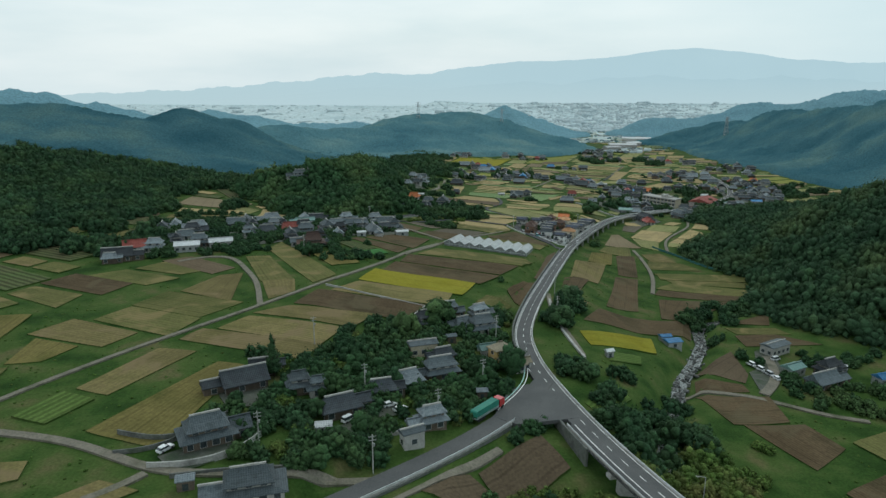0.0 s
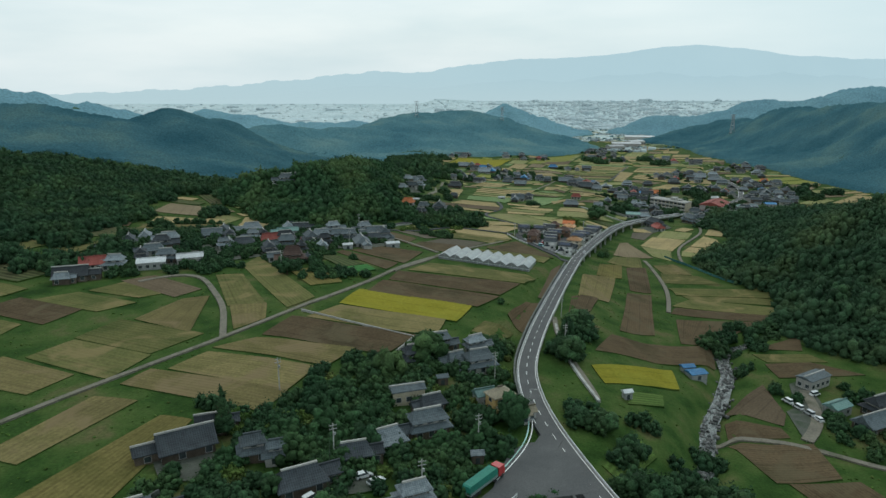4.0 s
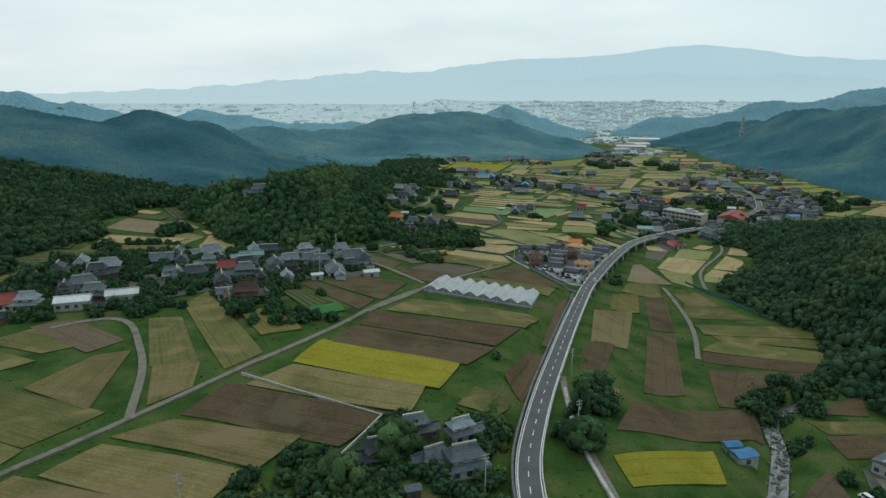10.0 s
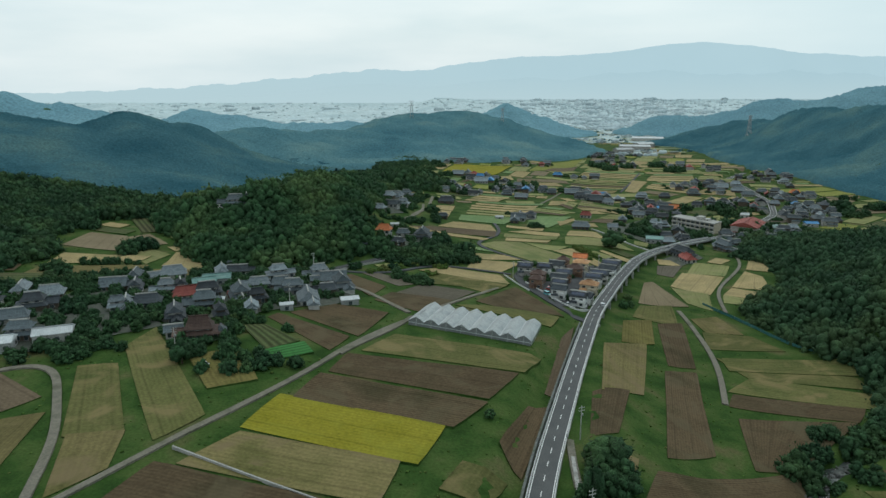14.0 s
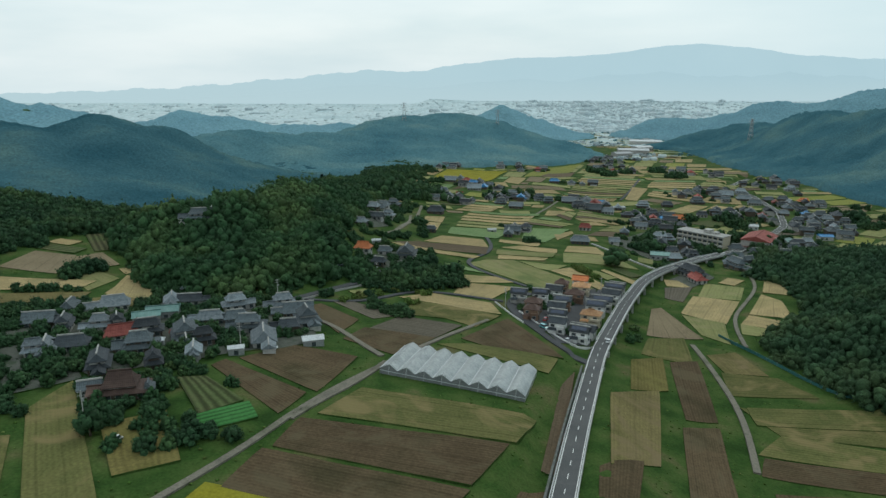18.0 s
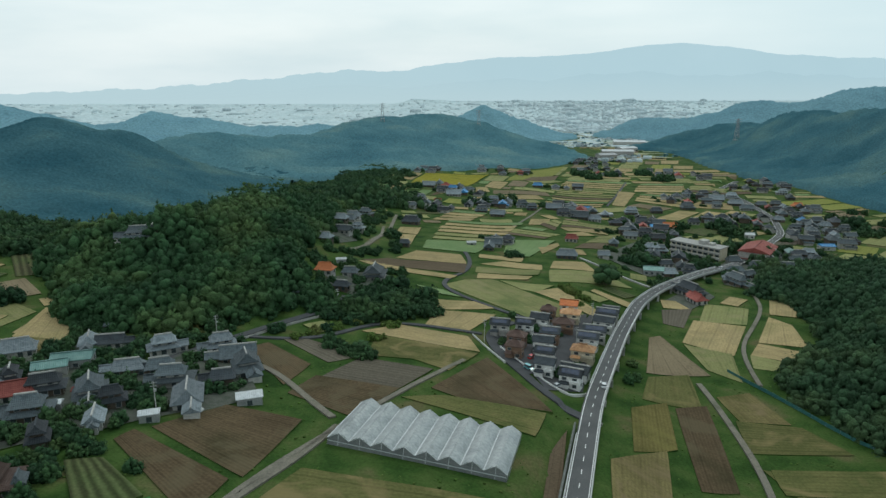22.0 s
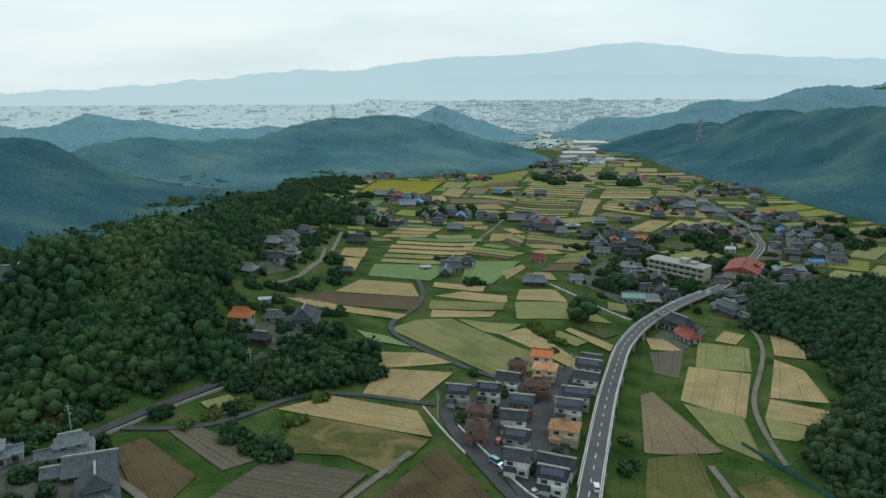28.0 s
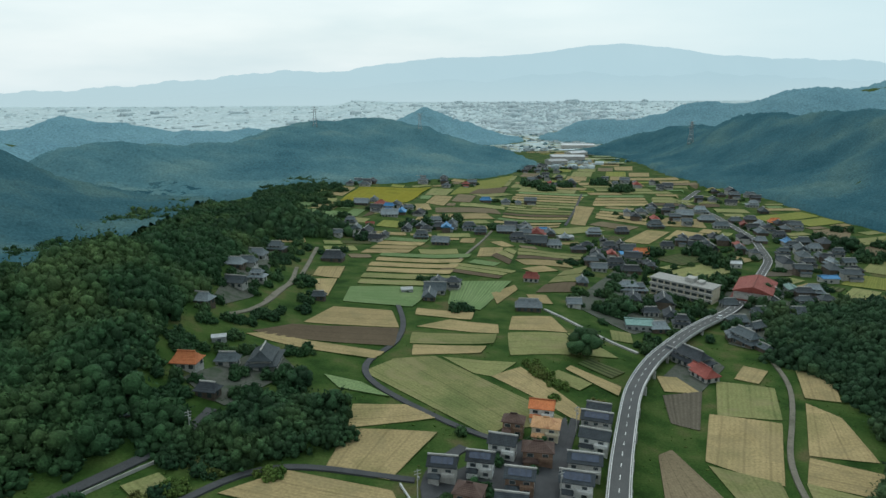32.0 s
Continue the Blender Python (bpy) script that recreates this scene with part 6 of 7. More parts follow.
dwelling("n", "g", 116.9, 527.3, -25, 7.9)
dwelling("n", "B", 60.5, 457, -20, 6.6)
dwelling("n", "D", 71.5, 453, -22, 7.2)
dwelling("n", "W", 68.5, 485.5, -18, 7.4)
dwelling("n", "o", 95, 521, -20, 8.0)
dwelling("v", "g", 177.6, 580.7, 115, 17.2)
dwelling("v", "r", 175.5, 565.4, 102, 10.2)
dwelling("v", "g", 215.4, 603.5, 105, 15.6)
dwelling("v", "g", 231.2, 621.9, 19, 8.7)
dwelling("f", "g", 215.9, 609.2, -16, 13.6)
dwelling("f", "g", 228.1, 633.4, -7, 10.3)
dwelling("f", "r", 249.2, 622.5, 88, 9.2)
dwelling("f", "g", 266.6, 642, -9, 10.9)
dwelling("f", "g", 304.7, 683, -17, 11.6)
dwelling("f", "t", 173.7, 630.9, -15, 14.9)
dwelling("f", "g", 182, 625.9, -3, 9.1)
dwelling("f", "g", 198.1, 648.2, 72, 10.9)
dwelling("f", "g", 195.6, 702.4, -11, 12.5)
dwelling("f", "g", 212.2, 766.6, -14, 12.8)
dwelling("f", "g", 168.9, 709.1, 78, 9.8)
dwelling("f", "g", 146.9, 654.9, -7, 7.6)
dwelling("f", "g", 119.6, 644.1, -12, 14)
dwelling("f", "g", 75, 681.2, -10, 12.7)
dwelling("f", "g", 70.5, 666.2, 80, 9.7)
dwelling("f", "d", 15.2, 752.4, -11, 14.8)
dwelling("f", "g", 13, 653.4, -9, 6.9)
dwelling("f", "r", 136, 705.9, -18, 9.6)
dwelling("f", "g", 227.7, 821, -6, 12.5)
dwelling("f", "g", 239.4, 815.4, -9, 12.4)
dwelling("f", "g", 261.7, 886.6, -4, 12.1)
dwelling("f", "g", 233.5, 879.6, -9, 12.9)
dwelling("f", "o", 245, 800.9, -7, 12.1)
dwelling("f", "b", 233.1, 796.9, -7, 15.4)
dwelling("f", "b", 192.3, 896.5, -5, 8.1)
dwelling("f", "g", 171.8, 835.1, -18, 18.1)
dwelling("f", "g", 158.5, 837.8, -4, 16.3)
dwelling("f", "g", 154.2, 873.2, -8, 16.4)
dwelling("f", "g", 184.7, 831.2, -12, 12.6)
dwelling("f", "g", 93.3, 824.4, -17, 13.9)
dwelling("f", "g", 79.7, 845.1, -4, 11.7)
dwelling("f", "g", 70.4, 880.5, 74, 12.5)
dwelling("f", "g", 58.3, 951.3, -4, 18.2)
dwelling("f", "g", 31.3, 1009.7, -14, 16.2)
dwelling("f", "g", 44.2, 1032.9, 83, 14.4)
dwelling("f", "g", 22.6, 897.1, -10, 10.7)
dwelling("f", "g", 28.8, 867.7, 84, 10.2)
dwelling("f", "r", 39.5, 887.9, -5, 7.7)
dwelling("f", "g", 353.2, 957.6, -11, 18.2)
dwelling("f", "g", 362.9, 929.8, -14, 17.5)
dwelling("f", "g", 361.6, 900.4, -15, 14.6)
dwelling("f", "g", 378.8, 973.1, -15, 15.2)
dwelling("f", "g", 302, 907.4, -4, 14.6)
dwelling("f", "w", 295.8, 757.3, -16, 8.8)
dwelling("f", "g", 399.2, 898.4, 86, 12.6)
dwelling("f", "o", 419.3, 908.6, -11, 11.8)
dwelling("f", "g", 369.4, 805.2, -6, 11.6)
dwelling("f", "g", 391.2, 823.6, -8, 12)
dwelling("f", "g", 385, 844.9, -12, 11.5)
dwelling("f", "g", 385.2, 800.4, -9, 10.6)
dwelling("f", "g", 349.7, 785.3, -10, 10.3)
dwelling("f", "g", 346.6, 750.2, -11, 10.4)
dwelling("f", "g", 441.9, 965.1, 75, 12.8)
dwelling("f", "g", 449.7, 999.5, -18, 13.4)
dwelling("f", "g", 362.6, 748.7, 88, 10.4)
dwelling("f", "t", 295.3, 690.9, 76, 11.8)
dwelling("f", "b", 334.5, 712.1, -8, 11.8)
dwelling("f", "g", 267.5, 661.2, 85, 9.6)
dwelling("f", "g", 281.5, 659.2, -4, 9.6)
dwelling("f", "g", 245.8, 642, -5, 9.1)
dwelling("f", "g", 241.1, 665.3, -3, 9.6)
dwelling("f", "g", 202.1, 700.7, -8, 10.4)
dwelling("f", "g", 196.2, 756.3, -15, 10.9)
dwelling("f", "g", 189.3, 653.4, -3, 9.2)
dwelling("f", "g", 197, 632.5, -18, 8.7)
dwelling("f", "g", 370.3, 772.1, 77, 10.1)
dwelling("f", "g", 388.7, 778.9, -16, 10.2)
dwelling("f", "g", 378.7, 753.1, -3, 9.7)
dwelling("f", "g", 360.6, 833.9, -12, 10.3)
dwelling("f", "g", 386.9, 921.2, -5, 11.9)
dwelling("f", "g", 112.1, 906.1, 73, 12.1)
dwelling("f", "g", 97.7, 913.8, -4, 12.2)
dwelling("f", "g", 124, 883, -7, 11.7)
dwelling("f", "g", 130.6, 863.4, -8, 10.4)
dwelling("f", "g", 203.7, 864.7, 81, 10.6)
dwelling("f", "g", 275.3, 823.3, -15, 10.9)
dwelling("f", "g", 297.5, 820.4, -18, 11.8)
dwelling("f", "g", 305.9, 809.1, 86, 10.6)
dwelling("f", "g", -22.6, 766.8, -17, 12.8)
dwelling("f", "g", -29.2, 726.7, -13, 13)
dwelling("f", "g", -29, 695.5, -11, 10.8)
dwelling("f", "g", -31.5, 675.3, -16, 10.2)
dwelling("f", "g", -26.2, 646.9, -17, 10.6)
dwelling("f", "g", -18.7, 664.9, -13, 8.8)
dwelling("f", "g", -32.8, 607.6, -18, 9.3)
dwelling("f", "g", -12.5, 555.4, -7, 8.2)
dwelling("f", "G", -0.1, 559.6, 85, 15.9)
dwelling("f", "o", -23.8, 545.3, -12, 9.4)
dwelling("f", "d", -13.7, 529.7, -18, 7.4)
dwelling("s", "w", -19.2, 573.7, 9, 5.7)
dwelling("s", "g", -30.7, 506.8, 6, 3.6)
dwelling("s", "w", 59, 678.6, 3, 6.9)
dwelling("s", "w", 204.6, 867.6, 7, 14.5)
dwelling("h", "G", 14.2, 248.2, 28, 6.6)
dwelling("h", "g", 7.3, 235.8, 30, 6.7)
dwelling("h", "G", 14.4, 234.3, 21, 9.6)
dwelling("h", "f", -6.8, 209.3, 18, 9.5)
dwelling("h", "g", 0.1, 205, 26, 6.8)
dwelling("h", "I", -0.7, 192.8, 21, 10)
dwelling("h", "g", -10.6, 184.1, 29, 8.4)
dwelling("h", "d", -17.6, 177.2, 17, 7.8)
dwelling("h", "H", -27.6, 164.8, 28, 10.4)
dwelling("h", "I", -2.9, 161.6, 23, 7.2)
dwelling("h", "F", -7.6, 152.5, 28, 5.9)
dwelling("h", "Y", 19.1, 208.8, 31, 6.7)
dwelling("h", "y", 23.2, 202.6, 23, 6.4)
dwelling("h", "t", 14.9, 211.4, 20, 5.7)
dwelling("s", "g", 11.5, 180.9, 5, 3.2)
dwelling("s", "g", 2.9, 222.1, 16, 3.6)
dwelling("h", "I", -57.1, 147.4, 29, 12.4)
dwelling("h", "d", -56.6, 177.1, 30, 12.2)
dwelling("h", "d", -53.6, 186, 19, 6.8)
dwelling("h", "I", -40.4, 175.5, 21, 6.5)
dwelling("h", "g", -35.3, 174, 17, 4.5)
dwelling("h", "g", -40.2, 128.1, 16, 12.3)
dwelling("s", "g", -55.1, 128, 17, 3.9)
dwelling("s", "w", -30, 154.2, 8, 4.3)
dwelling("h", "F", 142.7, 270.7, 30, 12.4)
dwelling("h", "t", 139.2, 248.3, 27, 8.4)
dwelling("h", "d", 153.4, 248.7, 24, 8.9)
dwelling("h", "g", 145.7, 238.3, 24, 12)
dwelling("h", "b", 169.5, 239.4, 17, 6.9)
dwelling("s", "b", 99.1, 272.5, 14, 7.3)
dwelling("s", "w", 60.7, 229.1, 14, 2.8)
dwelling("s", "b", 97.2, 276.8, 8, 5.3)


# school: a long three-storey block with galleries
def school(x, y, turn, length):
    z = gz(x, y) - 0.5
    root = tagged(new("school_building"), "long cream three-storey concrete school with strip windows", "school")
    root.matrix_world = pose(x, y, z, 0, 0, turn)
    d, fl = 11.0, 3.5
    box("wall", -length / 2, -d / 2, -3, length / 2, d / 2, 3 * fl, M["cream"], root)
    for k in range(4):
        box("floor_slab", -length / 2 - 0.3, -d / 2 - 1.4, k * fl - 0.25, length / 2 + 0.3, -d / 2 - 0.003, k * fl + (0.9 if 0 < k < 3 else 0.1), M["plaster"], root)
    box("roof_slab", -length / 2 - 0.4, -d / 2 - 1.5, 3 * fl + 0.11, length / 2 + 0.4, d / 2 + 0.4, 3 * fl + 0.7, M["plaster"], root)
    box("penthouse", length * 0.02, -2.5, 3 * fl + 0.7, length * 0.16, 3.5, 3 * fl + 3.4, M["plaster"], root)
    box("penthouse", length * 0.2, -2.0, 3 * fl + 0.7, length * 0.3, 3.0, 3 * fl + 2.3, M["plaster"], root)
    n = int(length / 4.2)
    for fk in range(3):
        for k in range(n):
            window(root, -length / 2 + length * (k + 0.5) / n, -d / 2, fk * fl + 1.1, 3.4, 1.8, 0)
    return root


def hall(x, y, turn):
    z = gz(x, y) - 0.5
    root = tagged(new("sports_hall"), "sports hall with a red metal roof and red lower walls", "hall")
    root.matrix_world = pose(x, y, z, 0, 0, turn)
    w, d = 30, 22
    box("wall", -w / 2, -d / 2, -3, w / 2, d / 2, 3.0, M["brick_red"], root)
    box("upper_wall", -w / 2 + 1, -d / 2 + 1, 3.0, w / 2 - 1, d / 2 - 1, 8.0, M["plaster"], root)
    box("canopy_roof", -w / 2 - 0.8, -d / 2 - 0.8, 3.0, w / 2 + 0.8, d / 2 + 0.8, 3.35, M["tile_red"], root)
    add_roof(root, w - 2, d - 2, 8.1, 3.4, 0.0, 0.8, M["tile_red"], sag=-0.1)
    for s in (0, 2):
        for k in range(7):
            u = -w / 2 + 2 + (w - 4) * (k + 0.5) / 7
            window(root, u, (-d / 2 + 1) if s == 0 else (d / 2 - 1), 4.6, 2.6, 1.8, 90 * s)
    return root


school(226, 690, -50, 38)
hall(266, 682, 53)


def works(x, y, turn, w, d, h):
    root = tagged(new("factory"), "long pale flat-roofed factory shed far down the valley", "factory")
    root.matrix_world = pose(x, y, gz(x, y) - 0.5, 0, 0, turn)
    box("wall", -w / 2, -d / 2, -4, w / 2, d / 2, h, M["plaster"], root)
    add_roof(root, w, d, h + 0.1, 2.5, 0.0, 0.6, M["tile_white"], sag=0)
    for k in range(8):
        window(root, -w / 2 + w * (k + 0.5) / 8, -d / 2, 2, w / 12, 2.5, 0, False)
    return root


works(416, 1580, -8, 62, 30, 10)
works(372, 1500, 12, 34, 22, 8)
works(560, 1980, -12, 80, 40, 12)
works(470, 1700, 20, 40, 26, 9)



# ---- thickets, hedges and single trees ----
thicket_rng = np.random.default_rng(41)


def thicket(kind, discs):
    """Undergrowth and trees in a clump: leafy crowns packed into round patches."""
    rng = thicket_rng
    mat, r0, label = {"leaf": (M["leaf"], 1.9, "dense green trees and shrubs between gardens"), "dark": (M["leaf_dark"], 2.2, "dark evergreen trees and bushes in a thick clump"), "brush": (M["leaf_light"], 1.4, "light yellow-green brush and bamboo on a bank")}[kind]
    xs, ys, rs = [], [], []
    for x, y, r in discs:
        cr = r0 * min(1.7, max(0.85, r / 5))
        n = max(4, int(2.4 * (r / cr) ** 2))
        a, q = rng.uniform(0, 6.28, n), r * np.sqrt(rng.uniform(0, 1, n))
        xs.append(x + q * np.cos(a)), ys.append(y + q * np.sin(a)), rs.append(cr * rng.uniform(0.6, 1.3, n))
    x, y, r = np.concatenate(xs), np.concatenate(ys), np.concatenate(rs)
    dm = np.min([np.hypot(x[:, None] - l[None, :, 0], y[:, None] - l[None, :, 1]).min(1) for l in (main_line, side_line)], axis=0)
    keep = dm > 6.5
    x, y, r = x[keep], y[keep], r[keep]
    return scatter("thicket", np.stack([x, y, ground(x, y) - 0.15 * r], -1), r, r * rng.uniform(1.3, 2.2, len(r)), mat, 5, ICO1, rng, label=label, category="trees")


thicket("leaf", [(-32, 181, 7.4), (-25, 194, 8.8), (-16, 189, 6.9), (-16, 208, 6.5), (-23, 177, 6.5), (-38, 187, 5.1), (-3, 238, 6.8), (-9, 222, 5.0), (-32, 206, 5.5), (-18, 176, 4.8)])
thicket("leaf", [(-1, 207, 4.1), (3, 177, 3.9), (12, 202, 4.6), (-7, 180, 3.3), (-18, 160, 3.7), (-25, 147, 4.8), (-32, 141, 4.6), (-20, 146, 3.4), (-11, 145, 2.7), (-48, 167, 2.5), (21, 217, 5.5), (23, 205, 4.1), (8, 185, 4.7), (-33, 149, 4.2), (-45, 173, 3.5), (-55, 164, 2.1)])
thicket("leaf", [(-47, 141, 1.9), (-44, 153, 2.0), (-9, 157, 2.3), (-4, 173, 3.2), (-19, 225, 5.2), (-12, 217, 3.9)])
thicket("dark", [(55, 177, 7.4), (68, 191, 7.1), (57, 165, 9.3), (75, 183, 7.7), (53, 195, 3.9), (61, 212, 3.8), (80, 210, 4.8), (45, 175, 3.2)])
thicket("brush", [(58, 154, 8.8), (76, 173, 7.3), (75, 159, 9.1), (48, 145, 6.9), (88, 170, 4.8), (63, 146, 8.4), (100, 189, 2.8)])
thicket("dark", [(45, 254, 5.9), (56, 278, 5.4), (42, 211, 4.2), (47, 205, 4.5), (40, 205, 3.0), (48, 189, 3.5)])
thicket("dark", [(121, 310, 5.5), (139, 330, 4.7), (148, 323, 5.7), (163, 336, 7.1), (127, 305, 3.3)])
thicket("dark", [(120, 309, 5.4), (130, 321, 4.3), (138, 308, 3.7), (153, 331, 5.8), (167, 335, 6.8), (124, 286, 4.1), (55, 277, 5.3), (55, 287, 4.1), (48, 268, 3.4), (184, 345, 9.4)])
thicket("brush", [(18, 138, 3.4), (24, 142, 2.9), (29, 140, 3.2), (12, 133, 2.3)])
thicket("leaf", [(164, 230, 4.6), (146, 222, 3.7), (149, 217, 4.0), (151, 258, 3.3), (136, 244, 3.1), (167, 258, 3.3), (146, 237, 3.0)])
thicket("dark", [(-7, 498, 7.6), (2, 508, 9.9), (11, 516, 11.4), (22, 514, 9.1), (28, 504, 5.4), (17, 499, 7.2), (6, 493, 7.1), (-3, 485, 4.1), (-13, 490, 4.2)])
thicket("dark", [(-1, 448, 5.1), (-8, 455, 4.1), (6, 443, 3.1), (-12, 472, 3.0)])
thicket("leaf", [(-68, 330, 3.2), (-68, 335, 2.8), (-55, 335, 3.1), (-75, 339, 2.3), (-61, 347, 2.1), (-53, 339, 2.3)])
thicket("leaf", [(-70, 337, 3.5), (-77, 350, 2.8), (-54, 332, 3.0), (-129, 364, 3.0), (-111, 356, 2.9), (-105, 381, 2.7), (-127, 409, 3.0)])
thicket("dark", [(287, 799, 9.6), (289, 768, 10.6), (255, 798, 7.7), (194, 709, 9.2), (174, 682, 6.6), (183, 662, 6.9), (167, 649, 6.0), (197, 671, 5.8), (247, 703, 10.6), (266, 718, 8.8), (219, 654, 7.4), (203, 642, 6.0), (165, 596, 4.6), (222, 630, 5.8), (265, 676, 8.6), (296, 704, 7.1), (178, 665, 7.6), (209, 675, 6.5), (225, 592, 6.7), (240, 598, 6.9), (255, 607, 5.5), (237, 629, 4.7)])
thicket("dark", [(83, 643, 4.6), (89, 645, 3.5), (18, 782, 4.7), (3, 681, 6.2), (-16, 812, 5.8), (256, 1204, 15.2), (356, 1135, 14.2), (349, 1202, 12.3), (266, 1156, 11.5), (297, 1185, 10.5), (33, 827, 5.2), (114, 925, 8.3), (93, 917, 7.2), (72, 901, 6.9), (129, 885, 6.8), (150, 888, 6.9)])
thicket("dark", [(413, 799, 11.6), (403, 762, 10.8), (415, 829, 8.5), (456, 865, 7.0), (447, 800, 9.0)])
thicket("brush", [(105, 558, 4.4), (108, 547, 3.8), (103, 568, 3.2), (103, 537, 2.4), (120, 535, 2.8)])
thicket("brush", [(-3, 485, 3.7), (-10, 476, 3.5), (-17, 468, 3.4), (-23, 462, 2.6), (7, 466, 3.0), (12, 482, 3.6)])
thicket("dark", [(-215, 329, 11.4), (-205, 342, 11.8), (-182, 332, 10.3), (-165, 332, 10.3), (-166, 368, 9.5), (-134, 334, 4.0), (-236, 358, 12.3), (-227, 387, 13.3), (-196, 384, 11.2)])
thicket("dark", [(-202, 463, 8.9), (-171, 439, 6.6), (-173, 403, 5.9), (-204, 537, 5.7), (-154, 496, 7.8), (-156, 485, 5.7), (-108, 483, 6.3), (-118, 486, 5.0)])
thicket("dark", [(-95, 611, 7.3), (-97, 582, 6.6)])


tree_rng = np.random.default_rng(51)


def crown_data(name, material, clumps, rng, tall=False):
    if tall:
        vs, fs = [], []
        for k in range(9):
            f = k / 8
            v, q = ICO2
            w = v * (np.array([[0.72 - 0.58 * f, 0.72 - 0.58 * f, 0.24]])) * (1 + rng.uniform(-0.3, 0.3, (len(v), 1)))
            vs.append(w + [rng.uniform(-0.05, 0.05), rng.uniform(-0.05, 0.05), 0.25 + 1.75 * f])
            fs.append(q + len(v) * k)
        v, f = np.concatenate(vs), np.concatenate(fs)
    else:
        v, f = crown(rng, clumps, ICO2, 0.3)
    n = 220
    c = v[rng.integers(0, len(v), n)] * [1.04, 1.04, 1.02]
    q = rng.normal(0, 0.085, (n, 3, 3)) + c[:, None]
    f = np.concatenate([f, len(v) + np.arange(3 * n).reshape(n, 3)])
    v = np.concatenate([v, q.reshape(-1, 3)])
    ob = big_mesh(name, v, f, material)
    me = ob.data
    bpy.data.objects.remove(ob)
    return me


CROWNS = {k: [crown_data("crown", M[m], 8, tree_rng, k == "tall") for _ in range(3)] for k, m in (("leaf", "leaf"), ("dark", "leaf_dark"), ("tall", "leaf_dark"))}
tb = bmesh.new()
bmesh.ops.create_cone(tb, cap_ends=True, segments=8, radius1=0.16, radius2=0.05, depth=1.4, matrix=Matrix.Translation((0, 0, 0.55)))
for k in range(5):
    bmesh.ops.create_cone(tb, cap_ends=True, segments=5, radius1=0.06, radius2=0.02, depth=0.8, matrix=Matrix.Translation((0, 0, 0.6 + 0.1 * k)) @ Euler((0.9, 0, 1.3 * k)).to_matrix().to_4x4() @ Matrix.Translation((0, 0, 0.4)))
TRUNK = bpy.data.meshes.new("trunk")
tb.to_mesh(TRUNK)
tb.free()
TRUNK.materials.append(M["bark"])


def tree(kind, x, y, r, h):
    label = {"leaf": "broad-crowned green garden tree", "dark": "dark evergreen tree with a dense crown", "tall": "tall narrow dark green conifer"}[kind]
    root = tagged(new("tree"), label + (" beside the fields" if y > 300 else " near the houses"), "tree", group="single trees")
    root.location = (x, y, gz(x, y) - 0.2)
    t = new("trunk", TRUNK)
    t.parent, t.scale = root, (r * 0.8, r * 0.8, h * 0.5)
    c = new("crown", CROWNS[kind][int(tree_rng.integers(0, 3))])
    c.parent = root
    c.matrix_basis = pose(0, 0, h * 0.12, 0, 0, float(tree_rng.uniform(0, 360))) @ Matrix.Diagonal((r, r, h * 0.46, 1))
    return root


tree("tall", -50.0, 184.8, 3.3, 11.5)
tree("dark", -47.7, 165.8, 1.7, 5.0)
tree("leaf", -20.6, 155.2, 2.9, 6.3)
tree("dark", -25.1, 146.6, 3.0, 6.6)
tree("leaf", -29.1, 138.8, 2.9, 5.8)
tree("dark", 45.8, 249.4, 4.9, 9.8)
tree("dark", 40.9, 205.5, 2.7, 5.3)
tree("dark", 47.4, 203.6, 3.5, 6.5)
tree("leaf", -12.6, 222.3, 4.8, 10.9)
tree("leaf", -1.8, 236.2, 5.3, 11.6)
tree("dark", -15.5, 181.7, 3.1, 8.0)
tree("leaf", 13.1, 187.3, 3.4, 7.5)
tree("leaf", 22.1, 200.7, 4.4, 10.0)
tree("dark", -55.3, 165.8, 1.8, 5.0)
tree("leaf", 2.8, 185.0, 2.4, 5.6)
tree("dark", -33.3, 161.8, 2.3, 5.9)
tree("dark", 56.7, 285.7, 5.0, 8.4)
tree("dark", 48.3, 267.3, 2.3, 10.6)
tree("dark", -66.5, 325.6, 3.0, 8.0)
tree("leaf", 27.3, 303.4, 1.5, 2.9)
tree("dark", 3.2, 447.5, 3.3, 5.7)
tree("dark", 172.3, 650.8, 5.7, 10.0)
tree("tall", 213.9, 720.3, 2.8, 12.0)
tree("dark", 410.3, 795.7, 7.3, 12.6)
tree("dark", 35.0, 830.1, 3.3, 7.6)
tree("dark", 8.0, 551.8, 2.2, 4.9)
tree("dark", 14.1, 540.3, 4.3, 8.6)
tree("tall", -52.5, 564.8, 4.0, 13.4)
tree("leaf", 39.5, 864.5, 3.8, 8.8)
tree("dark", 129.3, 582.8, 7.6, 13.0)
tree("dark", -9.2, 455.0, 2.6, 6.3)


# ---- poles, lamps, pylons ----
def cylinder(name, r0, r1, h, material, parent, loc=(0, 0, 0), seg=8):
    bm = bmesh.new()
    bmesh.ops.create_cone(bm, cap_ends=True, segments=seg, radius1=r0, radius2=r1, depth=h, matrix=Matrix.Translation((0, 0, h / 2)))
    me = bpy.data.meshes.new(name)
    bm.to_mesh(me)
    bm.free()
    me.materials.append(material)
    ob = new(name, me)
    ob.parent, ob.location = parent, loc
    return ob


